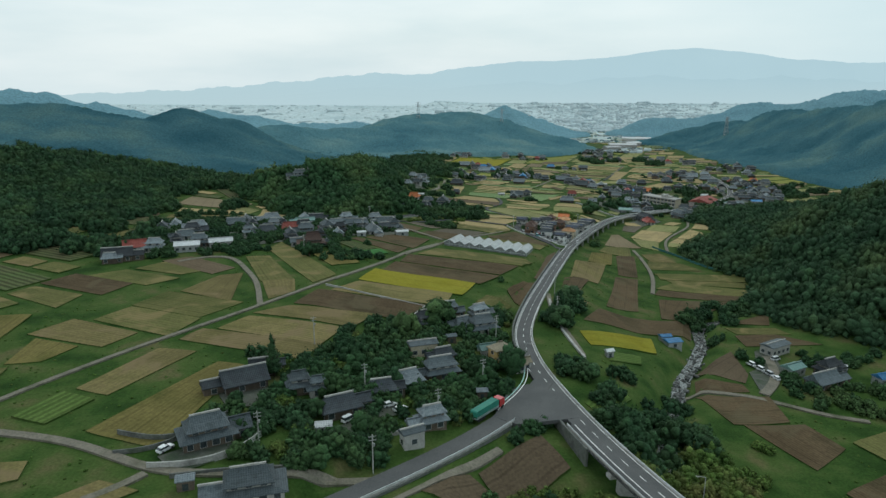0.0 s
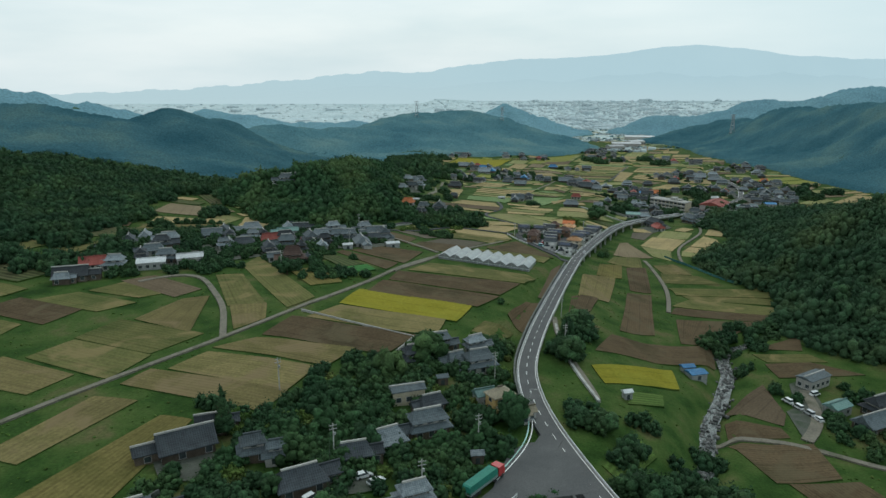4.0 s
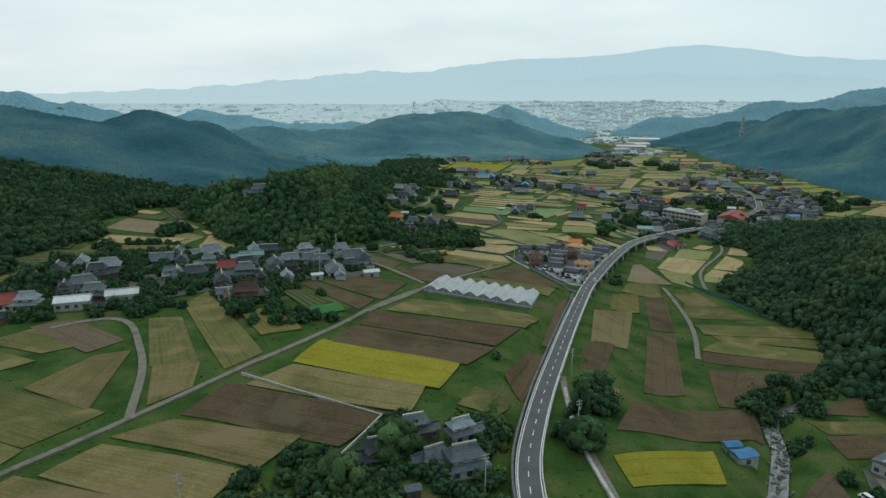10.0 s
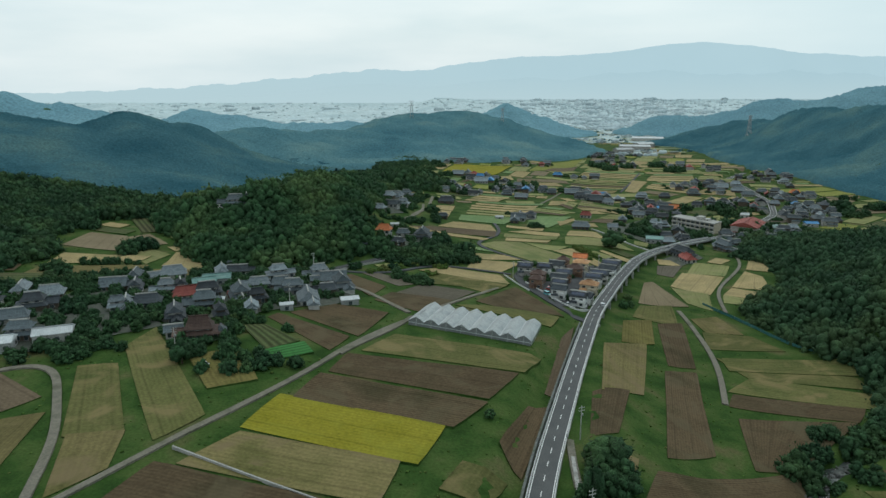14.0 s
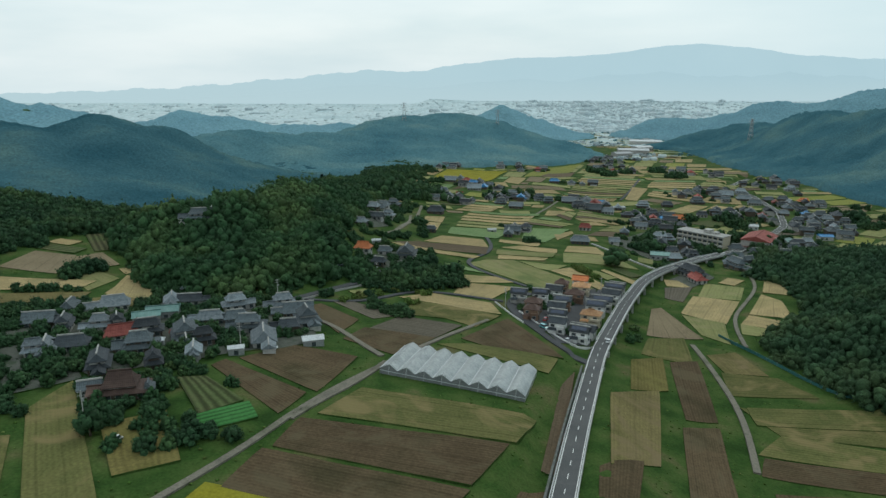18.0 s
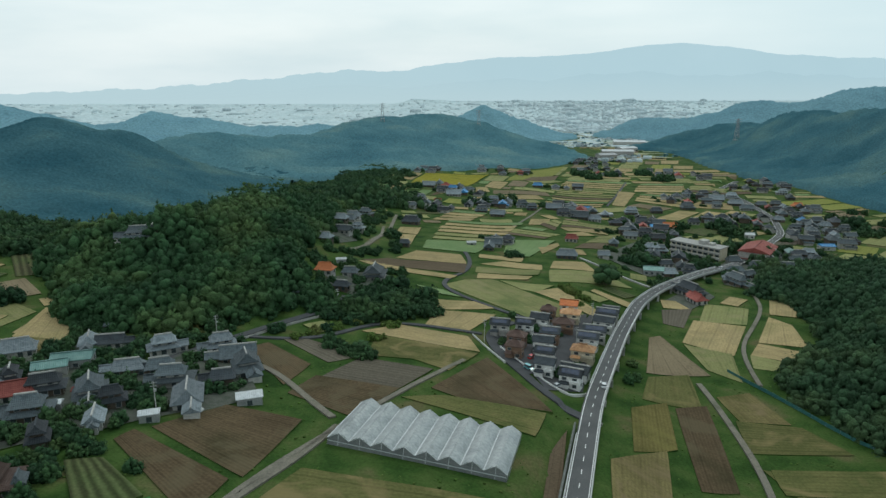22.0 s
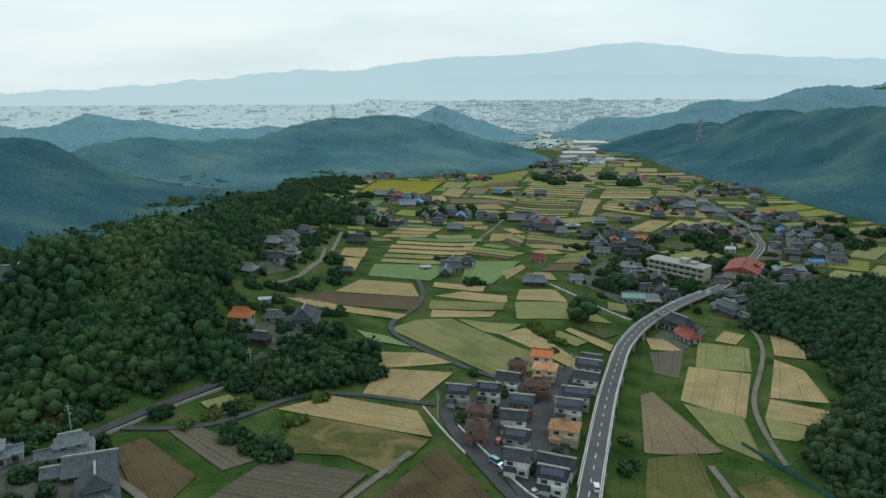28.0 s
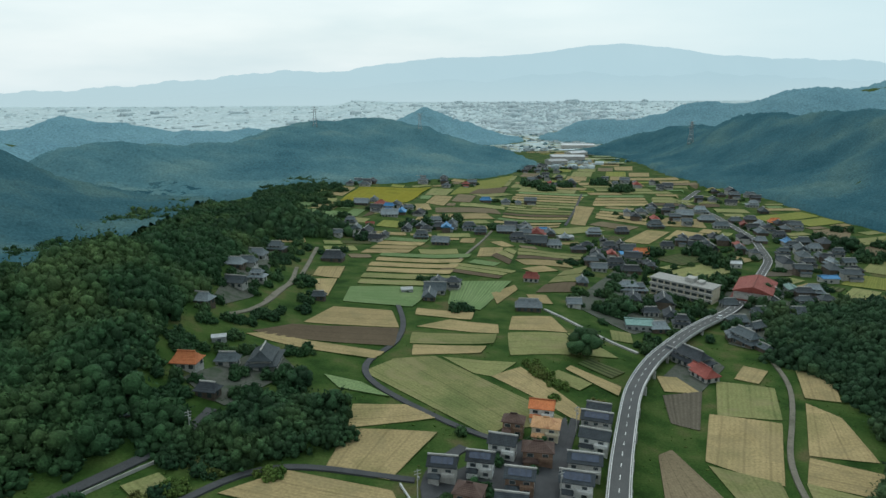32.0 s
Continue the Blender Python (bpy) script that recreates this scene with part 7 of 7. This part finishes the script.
def utility_pole(x, y, turn=0.0, h=10.5):
    root = tagged(new("utility_pole"), "slim grey concrete utility pole with crossarms", "utility pole", group="utility poles")
    root.matrix_world = pose(x, y, gz(x, y) - 0.3, 0, 0, turn)
    cylinder("pole", 0.17, 0.11, h, M["concrete"], root)
    for z in (h - 0.6, h - 1.5):
        arm = box("crossarm", -0.9, -0.06, z, 0.9, 0.06, z + 0.12, M["metal"], root)
        for u in (-0.8, -0.3, 0.3, 0.8):
            cylinder("insulator", 0.05, 0.04, 0.2, M["plaster"], arm, (u, 0, z + 0.12), 6)
    cylinder("transformer", 0.25, 0.25, 0.7, M["metal"], root, (0.35, 0, h - 3.0))
    return root


def wire(a, b, sag=0.8):
    p, q = Vector(a), Vector(b)
    cu = bpy.data.curves.new("power_line", "CURVE")
    cu.dimensions, cu.bevel_depth, cu.bevel_resolution = "3D", 0.016, 0
    sp = cu.splines.new("POLY")
    sp.points.add(8)
    for k in range(9):
        f = k / 8
        w = p.lerp(q, f)
        sp.points[k].co = (w.x, w.y, w.z - sag * 4 * f * (1 - f), 1)
    cu.materials.append(M["tyre"])
    return tagged(new("power_line", cu), "thin dark overhead power line between poles", "wire")


poles = [(-42.6, 209.7), (-43.6, 144.2), (-16.2, 140.4), (-1.2, 163.8), (12, 186), (19, 226), (-22, 176), (46, 258), (52, 300), (-70, 330), (-47, 387), (50, 470), (88, 474), (104, 512), (-12, 500), (-50, 452)]
for x, y in poles:
    utility_pole(x, y, 20)
for i, j in ((1, 2), (2, 3), (3, 4), (4, 5), (2, 6), (7, 8), (12, 13)):
    (xa, ya), (xb, yb) = poles[i], poles[j]
    for u in (-0.8, 0.8):
        wire((xa + u, ya, gz(xa, ya) + 9.8), (xb + u, yb, gz(xb, yb) + 9.8))


def street_lamp(x, y, z, turn):
    root = tagged(new("street_lamp"), "grey steel street lamp on a curved arm", "street lamp")
    root.matrix_world = pose(x, y, z, 0, 0, turn)
    cylinder("pole", 0.1, 0.07, 8.0, M["metal"], root)
    box("arm", -0.05, -0.05, 7.9, 1.6, 0.05, 8.0, M["metal"], root)
    box("lamp_head", 1.2, -0.14, 7.78, 2.0, 0.14, 7.9, M["plaster"], root)
    return root


street_lamp(55.5, 126, 2.6, 160)
street_lamp(27, 205, 0.4, 0)


def pylon(x, y, h):
    root = tagged(new("pylon"), "distant grey steel lattice power pylon on a wooded ridge", "pylon", group="pylons")
    root.location = (x, y, gz(x, y) - 2)
    for sx, sy in ((-1, -1), (1, -1), (1, 1), (-1, 1)):
        b, t, w = h * 0.09, h * 0.02, h * 0.008
        v = [(sx * b - w, sy * b - w, 0), (sx * b + w, sy * b - w, 0), (sx * b + w, sy * b + w, 0), (sx * b - w, sy * b + w, 0)]
        v += [(sx * t - w, sy * t - w, h), (sx * t + w, sy * t - w, h), (sx * t + w, sy * t + w, h), (sx * t - w, sy * t + w, h)]
        link_mesh("leg", v, BOX_F, M["metal"], root)
    for k in range(5):
        f = 0.15 + 0.17 * k
        s = h * (0.09 + (0.02 - 0.09) * f)
        box("brace", -s, -s, h * f, s, s, h * f + 0.6, M["metal"], root)
    for f in (0.78, 0.88, 0.97):
        box("crossarm", -h * 0.13, -0.4, h * f, h * 0.13, 0.4, h * f + 0.7, M["metal"], root)
    return root


for x, y, h in ((-751, 2440, 70), (-60, 1640, 46), (140, 1650, 40), (620, 1500, 46), (228, 2561, 30)):
    pylon(x, y, h)

# ---- garden walls and field kerbs ----
def garden_wall(rows, high, label, material="concrete"):
    p = curve_points(rows, 1.5)
    z = ground(p[:, 0], p[:, 1]) + high
    return tagged(ribbon("garden_wall", np.c_[p, z], [-0.18, 0.18], M[material], 0, below=high + 0.8), label, "wall", kind="structure")


garden_wall([(-66.5, 135), (-63, 134), (-57, 135), (-50.5, 138), (-46, 142.5), (-44.5, 149), (-43.5, 158)], 1.8, "pale plastered garden wall curving round a farmhouse")
garden_wall([(-77, 141), (-70, 141.5), (-66, 144), (-62, 152), (-58, 158)], 1.2, "dark stone terrace wall behind a farmhouse", "wall_stone")
garden_wall([(-50, 276), (-28, 266), (-7, 257)], 0.9, "white concrete kerb along a ploughed field", "plaster")
garden_wall([(-7, 257), (-11, 246), (-15, 236)], 0.9, "white concrete kerb along a ploughed field", "plaster")
garden_wall([(-54, 437), (-45, 450), (-37, 464), (-27, 479), (-14, 493), (-6, 506)], 0.95, "white concrete parapet along the dark hillside road", "plaster")

garden_wall([(56, 466), (64, 445), (69, 428), (74, 419), (80, 421), (84, 431)], 0.9, "low white kerb wall round the estate corner", "white")
garden_wall([(46, 479), (50, 466), (56, 449)], 0.7, "low white kerb wall along the estate lane", "white")

garden_wall([(-80, 150), (-70, 146.5), (-63, 147), (-60, 153), (-56, 160)], 1.6, "dark stone terrace wall above a farmhouse yard", "wall_stone")
garden_wall([(-60, 131.5), (-50, 133.5), (-42, 136), (-32, 137.5)], 1.2, "dark stone wall along the lower lane", "wall_stone")
garden_wall([(-22, 158), (-16, 153.5), (-10, 157)], 1.1, "pale plastered wall of a front garden", "plaster")

# ---- blue-green net along the wood ----
net_line = curve_points([(150, 470), (158, 445), (165, 420), (169, 402), (186, 396)], 2.0)
nroot = tagged(new("net_fence"), "blue-green mesh fence along the wood's edge", "fence")
nz_ = ground(net_line[:, 0], net_line[:, 1])
ribbon("mesh_sheet", np.c_[net_line[:, :2], nz_ + 1.4], [-0.04, 0.04], M["net"], 0, below=1.6, parent=nroot)
for k in range(0, len(net_line), 3):
    cylinder("post", 0.06, 0.05, 1.9, M["metal"], nroot, (net_line[k, 0], net_line[k, 1], nz_[k] - 0.3), 6)


# ---- vehicles ----
WHEEL = None
wb = bmesh.new()
bmesh.ops.create_cone(wb, cap_ends=True, segments=14, radius1=0.33, radius2=0.33, depth=0.22, matrix=Euler((radians(90), 0, 0)).to_matrix().to_4x4())
WHEEL = bpy.data.meshes.new("wheel")
wb.to_mesh(WHEEL)
wb.free()
WHEEL.materials.append(M["tyre"])


def profile(name, pts, w, material, parent, taper=1.0):
    """A side outline (x, z) given width, narrower towards its top."""
    zs = [p[1] for p in pts]
    lo, hi = min(zs), max(zs)
    n = len(pts)
    v = []
    for s in (-1, 1):
        for x, z in pts:
            v.append((x, s * w / 2 * (1 - (1 - taper) * (z - lo) / (hi - lo)), z))
    f = [tuple(range(n))[::-1], tuple(range(n, 2 * n))] + [(i, (i + 1) % n, n + (i + 1) % n, n + i) for i in range(n)]
    return link_mesh(name, v, [q[::-1] for q in f], material, parent)


def car(x, y, turn, colour, z=None, van=False):
    word = {"car_white": "white", "car_red": "red", "car_dark": "dark grey", "car_teal": "teal", "car_silver": "silver"}[colour]
    root = tagged(new("car"), f"small {word} {'van' if van else 'car'} parked beside the houses" if z is None else f"{word} car on the valley road", "car", group="cars")
    root.matrix_world = pose(x, y, (gz(x, y) + 0.36) if z is None else z, 0, 0, turn)
    L, H = (3.8, 1.75) if van else (4.1, 1.45)
    profile("body", [(-L / 2, 0.3), (L / 2, 0.3), (L / 2, 0.7), (L / 2 - 0.9, 0.92), (-L / 2 + 0.1, 0.95), (-L / 2, 0.8)], 1.65, M[colour], root)
    top = [(-L / 2 + 0.1, 0.94), (L / 2 - (0.7 if van else 1.1), 0.94), (L / 2 - (1.1 if van else 1.9), H - 0.06), (-L / 2 + (0.2 if van else 0.6), H - 0.06)]
    profile("window_band", top, 1.56, M["glass"], root, 0.82)
    box("roof_panel", top[3][0] - 0.02, -0.64, H - 0.07, top[2][0] + 0.02, 0.64, H, M[colour], root)
    for sx in (-1, 1):
        for sy in (-1, 1):
            wh = new("wheel", WHEEL)
            wh.parent, wh.location = root, (sx * L * 0.31, sy * 0.76, 0.33)
    return root


def lorry(x, y, z, turn):
    root = tagged(new("lorry"), "long lorry with a green tarpaulin trailer and red cab", "lorry")
    root.matrix_world = pose(x, y, z, 0, 0, turn)
    box("chassis", -6.5, -0.9, 0.6, 6.2, 0.9, 0.95, M["tyre"], root)
    profile("trailer_cover", [(-6.6, 1.25), (3.6, 1.25), (3.6, 3.0), (3.2, 3.3), (-6.2, 3.3), (-6.6, 3.0)], 2.45, M["tarp"], root, 0.9)
    box("trailer_body", -6.6, -1.22, 0.95, 3.6, 1.22, 1.6, M["metal"], root)
    profile("cab", [(4.0, 0.7), (6.3, 0.7), (6.3, 2.0), (6.0, 3.0), (4.0, 3.0)], 2.4, M["car_red"], root)
    box("windscreen", 6.06, -1.05, 1.95, 6.34, 1.05, 2.75, M["glass"], root)
    for u in (-5.6, -4.4, -3.2, 2.6, 5.3):
        for s in (-1, 1):
            wh = new("wheel", WHEEL)
            wh.parent, wh.location, wh.scale = root, (u, s * 1.05, 0.5), (1.5, 1.4, 1.5)
    return root


k = int(np.abs(side_line[:, 1] - 171).argmin())
lorry(12.6, 170.4, float(side_line[k, 2]) + 0.05, 50)
for x, y, turn, colour, van in ((-24.7, 160.6, 50, "car_white", True), (-14.6, 170.6, 30, "car_white", False), (-11.6, 168.6, 40, "car_white", False), (-65.3, 142.5, 60, "car_white", False), (67, 457, 60, "car_red", False), (69.6, 458.6, 70, "car_white", False), (64, 443.9, -55, "car_teal", True), (72, 430, 40, "car_silver", False), (59, 470, 20, "car_dark", False), (126, 256, 110, "car_white", True), (127.5, 251.5, 110, "car_white", True), (129, 247, 110, "car_silver", True), (130, 243, 100, "car_white", False), (160, 251, 60, "car_white", True), (163, 253, 60, "car_silver", True), (157.5, 249, 60, "car_white", True), (-37.5, 390.5, -15, "car_white", True), (-58.5, 322, 80, "car_white", True), (139, 262, 20, "car_white", True)):
    car(x, y, turn, colour, van=van)
for y, off, turn in ((640, 1.5, 45), (668, -1.5, 50), (433, 1.6, 76)):
    k = int(np.abs(main_line[:, 1] - y).argmin())
    t = sides(main_line)[k]
    car(float(main_line[k, 0] + t[0] * off), float(main_line[k, 1] + t[1] * off), turn, "car_white", z=float(main_line[k, 2]) + 0.03)


# ---- more houses and plots down the valley, wherever the land is free ----
CELL, X0, Y0 = 2.0, -260.0, 100.0
NXC, NYC = 380, 900
cellx, celly = np.meshgrid(X0 + CELL * np.arange(NXC), Y0 + CELL * np.arange(NYC))
taken = np.zeros((NYC, NXC), bool)
land_rise = np.max([ridge_height(rows, cellx, celly) for rows in RIDGES.values()], axis=0) - valley(cellx, celly)
hill_foot = in_box(cellx, celly, [(-236, 300, -120, 520), (-215, 520, -120, 610)])
taken |= land_rise > np.where(hill_foot, 9.0, 2.2)


def claim_disc(x, y, r):
    taken[(cellx - x) ** 2 + (celly - y) ** 2 < r * r] = True


def claim_line(p, half):
    for x, y in p[:, :2]:
        i, j = int((x - X0) / CELL), int((y - Y0) / CELL)
        k = int(half / CELL) + 2
        s = (slice(max(0, j - k), max(0, j + k)), slice(max(0, i - k), max(0, i + k)))
        taken[s] |= np.hypot(cellx[s] - x, celly[s] - y) < half


def claim_quad(q, grow):
    c = q.mean(0)
    q = c + (q - c) * 1.05
    area = sum(q[k][0] * q[(k + 1) % 4][1] - q[(k + 1) % 4][0] * q[k][1] for k in range(4))
    s = 1 if area > 0 else -1
    i0, j0 = np.maximum(((q.min(0) - (X0, Y0)) / CELL - 2).astype(int), 0)
    i1, j1 = np.maximum(((q.max(0) - (X0, Y0)) / CELL + 3).astype(int), 0)
    cut = (slice(j0, j1), slice(i0, i1))
    inside = np.ones(taken[cut].shape, bool)
    for k in range(4):
        (ax, ay), (bx, by) = q[k], q[(k + 1) % 4]
        n = math.hypot(bx - ax, by - ay) or 1.0
        inside &= s * ((bx - ax) * (celly[cut] - ay) - (by - ay) * (cellx[cut] - ax)) / n > -grow
    taken[cut] |= inside


for q in plots:
    claim_quad(q, 0.8)
for p, width in lane_lines:
    claim_line(p, width / 2 + 1.2)
claim_line(main_line, 7.0)
claim_line(side_line, 8.0)
claim_line(stream, 9.0)
for x, y, w in homes:
    claim_disc(x, y, w * 0.75 + 2)
for box_ in ((-66, 120, 30, 262), (36, 100, 112, 222), (0, 364, 52, 404), (-40, 100, 60, 170), (-34, 484, 34, 592), (-48, 592, 4, 800), (236, 640, 290, 706), (190, 664, 262, 716)):
    taken |= in_box(cellx, celly, [box_])
taken |= (celly > 860) & (cellx < np.interp(celly, [860, 960, 1150, 1320, 1500, 1900], [-40, -50, -60, 110, 260, 420]))
taken |= (celly > 1300) & (cellx > np.interp(celly, [1300, 1500, 1900], [470, 500, 620]))
axes_at = np.array([q.mean(0) for q in plots])
axes_of = np.array([q[1] - q[0] if np.linalg.norm(q[1] - q[0]) > np.linalg.norm(q[3] - q[0]) else q[3] - q[0] for q in plots])
fill_rng = np.random.default_rng(77)


def gardens(x0, y0, x1, y1, count, big, kinds, seed):
    """Trees, hedges and shrubs in the gardens between the houses."""
    rng = np.random.default_rng(seed)
    rows = {k: [] for k in kinds}
    hx, hy, hw = np.array(homes).T
    lines = np.concatenate([main_line[:, :2], side_line[:, :2]] + [l[0][:, :2] for l in lane_lines])
    for n in range(count):
        x, y, r = rng.uniform(x0, x1), rng.uniform(y0, y1), rng.uniform(0.45, 1.0) ** 1.5 * big
        if (np.hypot(hx - x, hy - y) - 0.5 * hw).min() < r * 0.7 + 0.5 or np.hypot(lines[:, 0] - x, lines[:, 1] - y).min() < r + 3.2:
            continue
        if any(in_quad(q, x, y) for q in plots[:field_count]):
            continue
        rows[kinds[n % len(kinds)]].append((x, y, r))
    for k, discs in rows.items():
        if discs:
            thicket(k, discs)


def in_quad(q, x, y):
    q = q.mean(0) + (q - q.mean(0)) * 1.3
    turn = [(q[(k + 1) % 4][0] - q[k][0]) * (y - q[k][1]) - (q[(k + 1) % 4][1] - q[k][1]) * (x - q[k][0]) for k in range(4)]
    return min(turn) > 0 or max(turn) < 0


gardens(-60, 130, 28, 262, 430, 3.6, ("dark", "dark", "leaf", "brush"), 61)
gardens(-170, 318, -28, 470, 900, 2.6, ("dark", "leaf", "dark"), 62)
gardens(112, 212, 185, 268, 60, 2.8, ("leaf", "dark"), 63)
gardens(-46, 520, 16, 800, 240, 4.2, ("leaf", "dark"), 64)
gardens(150, 600, 330, 780, 130, 3.4, ("dark", "leaf"), 65)
gardens(52, 425, 120, 528, 60, 1.3, ("leaf",), 66)
gardens(-90, 800, 20, 1180, 160, 7.0, ("dark",), 67)
thicket("brush", [(44, 140, 4.5), (36, 134, 5.0), (30, 128, 4.0), (42, 128, 5.5), (24, 126, 3.5)])


def far_house(x, y, turn, w):
    """A plain farmhouse seen from far off: wall, tiled roof and a few windows."""
    rng = fill_rng
    d, two = w * rng.uniform(0.6, 0.8), rng.random() < 0.6
    kind = str(rng.choice(list("gggggGGGddddddrb")))
    h = 4.9 if two else 2.9
    root = tagged(new("house"), f"{'two-storey' if two else 'single-storey'} {WORD[kind]} house among valley gardens", "house", group="valley houses")
    root.matrix_world = pose(x, y, gz(x, y) + 0.1, 0, 0, turn)
    box("wall", -w / 2, -d / 2, -2.5, w / 2, d / 2, h, M["plaster"] if rng.random() < 0.6 else M["boards"], root)
    add_roof(root, w, d, h + 0.1, 0.3 * d + 0.6, float(rng.choice([0.0, 0.45, 1.0])), 0.8, M[ROOF[kind]])
    if two:
        box("wing_wall", -w * 0.2, -d / 2 - 2.4, -2.5, w * 0.45, -d / 2 - 0.004, 2.5, M["plaster"], root)
        r = add_roof(root, w * 0.65, 2.6, 2.55, 0.9, 0.0, 0.4, M[ROOF[kind]], "wing_roof", False)
        r.location = (w * 0.125, -d / 2 - 1.3, 2.55)
    for u in (-0.28, 0.25):
        window(root, u * w, -d / 2, h - 1.9, 1.6, 1.2, 0, False)
    homes.append((x, y, w))
    claim_disc(x, y, w * 0.62 + 1.5)
    return root


garden_spots = []
for cx, cy, rad, count in ((219, 818, 26, 6), (219, 770, 24, 7), (190, 655, 22, 6), (361, 800, 40, 12), (350, 744, 30, 9), (340, 955, 46, 11), (178, 884, 26, 7), (78, 690, 14, 4), (31, 839, 20, 7), (62, 975, 28, 7), (95, 896, 22, 7), (312, 828, 30, 7), (392, 895, 36, 9), (292, 672, 20, 6), (222, 612, 16, 4), (130, 1192, 44, 8), (28, 1160, 24, 6), (316, 1248, 60, 12), (440, 1060, 50, 9), (192, 1045, 26, 4), (330, 1400, 60, 10), (400, 1180, 40, 7)):
    made = 0
    for _ in range(count * 14):
        if made == count:
            break
        a, r = fill_rng.uniform(0, 6.28), rad * math.sqrt(fill_rng.uniform(0, 1))
        x, y = cx + r * math.cos(a), cy + r * math.sin(a)
        w = fill_rng.uniform(8, 13)
        near_home = min(math.hypot(x - hx, y - hy) - 0.55 * hw for hx, hy, hw in homes)
        on_line = min(np.hypot(p[:, 0] - x, p[:, 1] - y).min() for p in [main_line] + [l[0] for l in lane_lines])
        if near_home < 0.6 * w + 1 or on_line < 0.6 * w + 4 or ridge_height(RIDGES["right"], np.array(x), np.array(y)) - valley(x, y) > 6:
            continue
        far_house(x, y, float(fill_rng.choice([-14, 76])) + fill_rng.uniform(-8, 8), w)
        made += 1
        for _ in range(2):
            garden_spots.append((x + fill_rng.uniform(-11, 11), y + fill_rng.uniform(4, 11), fill_rng.uniform(1.6, 3.6)))
thicket("dark", garden_spots[::2])
thicket("leaf", garden_spots[1::2])
for x, y, r in garden_spots:
    claim_disc(x, y, r)


def tufts(count, seed, material, label):
    """Weeds, reeds and low scrub on the banks between the plots."""
    rng = np.random.default_rng(seed)
    js, is_ = np.nonzero(~taken & (celly < 600) & (cellx > -200) & (cellx < 220))
    o = rng.integers(0, len(js), count)
    x, y = X0 + CELL * is_[o] + rng.uniform(-1, 1, count), Y0 + CELL * js[o] + rng.uniform(-1, 1, count)
    r = rng.uniform(0.45, 0.9, count) ** 2
    return scatter("scrub", np.stack([x, y, ground(x, y) - 0.2 * r], -1), r, r * rng.uniform(0.5, 0.9, count), material, 1, ICO1, rng, label=label, category="scrub", soft=True)


def free_rect(x, y, ux, uy, hw, hh):
    gap = 1.0 if y < 560 else 0.8
    u = np.arange(-hw - gap, hw + gap + 1, 1.9)
    v = np.arange(-hh - gap, hh + gap + 1, 1.9)
    U, V = np.meshgrid(u, v)
    i = ((x + U * ux - V * uy - X0) / CELL + 0.5).astype(int)
    j = ((y + U * uy + V * ux - Y0) / CELL + 0.5).astype(int)
    if i.min() < 0 or j.min() < 0 or i.max() >= NXC or j.max() >= NYC:
        return False
    return not taken[j, i].any()


FILL_KINDS = ["stub", "olive", "stub", "olive", "green", "soil", "olive", "gold", "stub", "veg"]
far_parts = {}
near_count = 0
for hw, hh in ((24, 9), (18, 8), (13, 6.5), (9, 5), (6, 3.5)):
    js, is_ = np.nonzero(~taken)
    order = fill_rng.permutation(len(js))[: (1500 if hw > 10 else 3000)]
    for o in order:
        x, y = X0 + CELL * is_[o], Y0 + CELL * js[o]
        if taken[js[o], is_[o]] or (hw < 10 and y > 1250):
            continue
        k = int(np.hypot(axes_at[:, 0] - x, axes_at[:, 1] - y).argmin())
        ux, uy = axes_of[k] / np.linalg.norm(axes_of[k])
        if not free_rect(x, y, ux, uy, hw, hh):
            continue
        a, b, c, d = hw, hw, hh, hh
        for _ in range(8):
            for side in range(4):
                g = [a, b, c, d]
                g[side] += 1.5
                mx, my = (g[0] - g[1]) / 2, (g[2] - g[3]) / 2
                if g[0] + g[1] < 3.2 * hw and g[2] + g[3] < 3.4 * hh and free_rect(x + mx * ux - my * uy, y + mx * uy + my * ux, ux, uy, (g[0] + g[1]) / 2, (g[2] + g[3]) / 2):
                    a, b, c, d = g
        pts = [(-b, -d), (a, -d), (a, c), (-b, c)]
        flat = [float(v) for p, q in pts for v in (x + p * ux - q * uy + fill_rng.uniform(-0.5, 0.5), y + p * uy + q * ux + fill_rng.uniform(-0.5, 0.5))]
        kind = FILL_KINDS[int(fill_rng.integers(0, 10))]
        if y > 900 and kind == "veg":
            kind = "lime"
        if near_count < 110 and y < 640:
            near_count += 1
            tagged(patch(kind, *flat, swell=1.0), KINDS[kind][1], "field", group="valley fields")
        else:
            ob = patch(kind, *flat, swell=1.0)
            far_parts.setdefault(ob.data.materials[0].name, []).append(ob)
        claim_quad(np.array(flat).reshape(4, 2), 0.4)


def join_plots(obs, kind):
    """Many far plots in one mesh."""
    first = obs[0]
    bm = bmesh.new()
    for ob in obs:
        bm.from_mesh(ob.data)
    bm.to_mesh(first.data)
    bm.free()
    for ob in obs[1:]:
        me = ob.data
        bpy.data.objects.remove(ob)
        bpy.data.meshes.remove(me)
    first.name = "far_fields"
    return tagged(first, f"patchwork of {kind.replace('_', ' ')} plots far down the valley", "fields", kind="stuff")


for kind, obs in far_parts.items():
    join_plots(obs, kind)

tufts(2200, 71, M["weeds"], "tufts of light green weeds on the field banks")
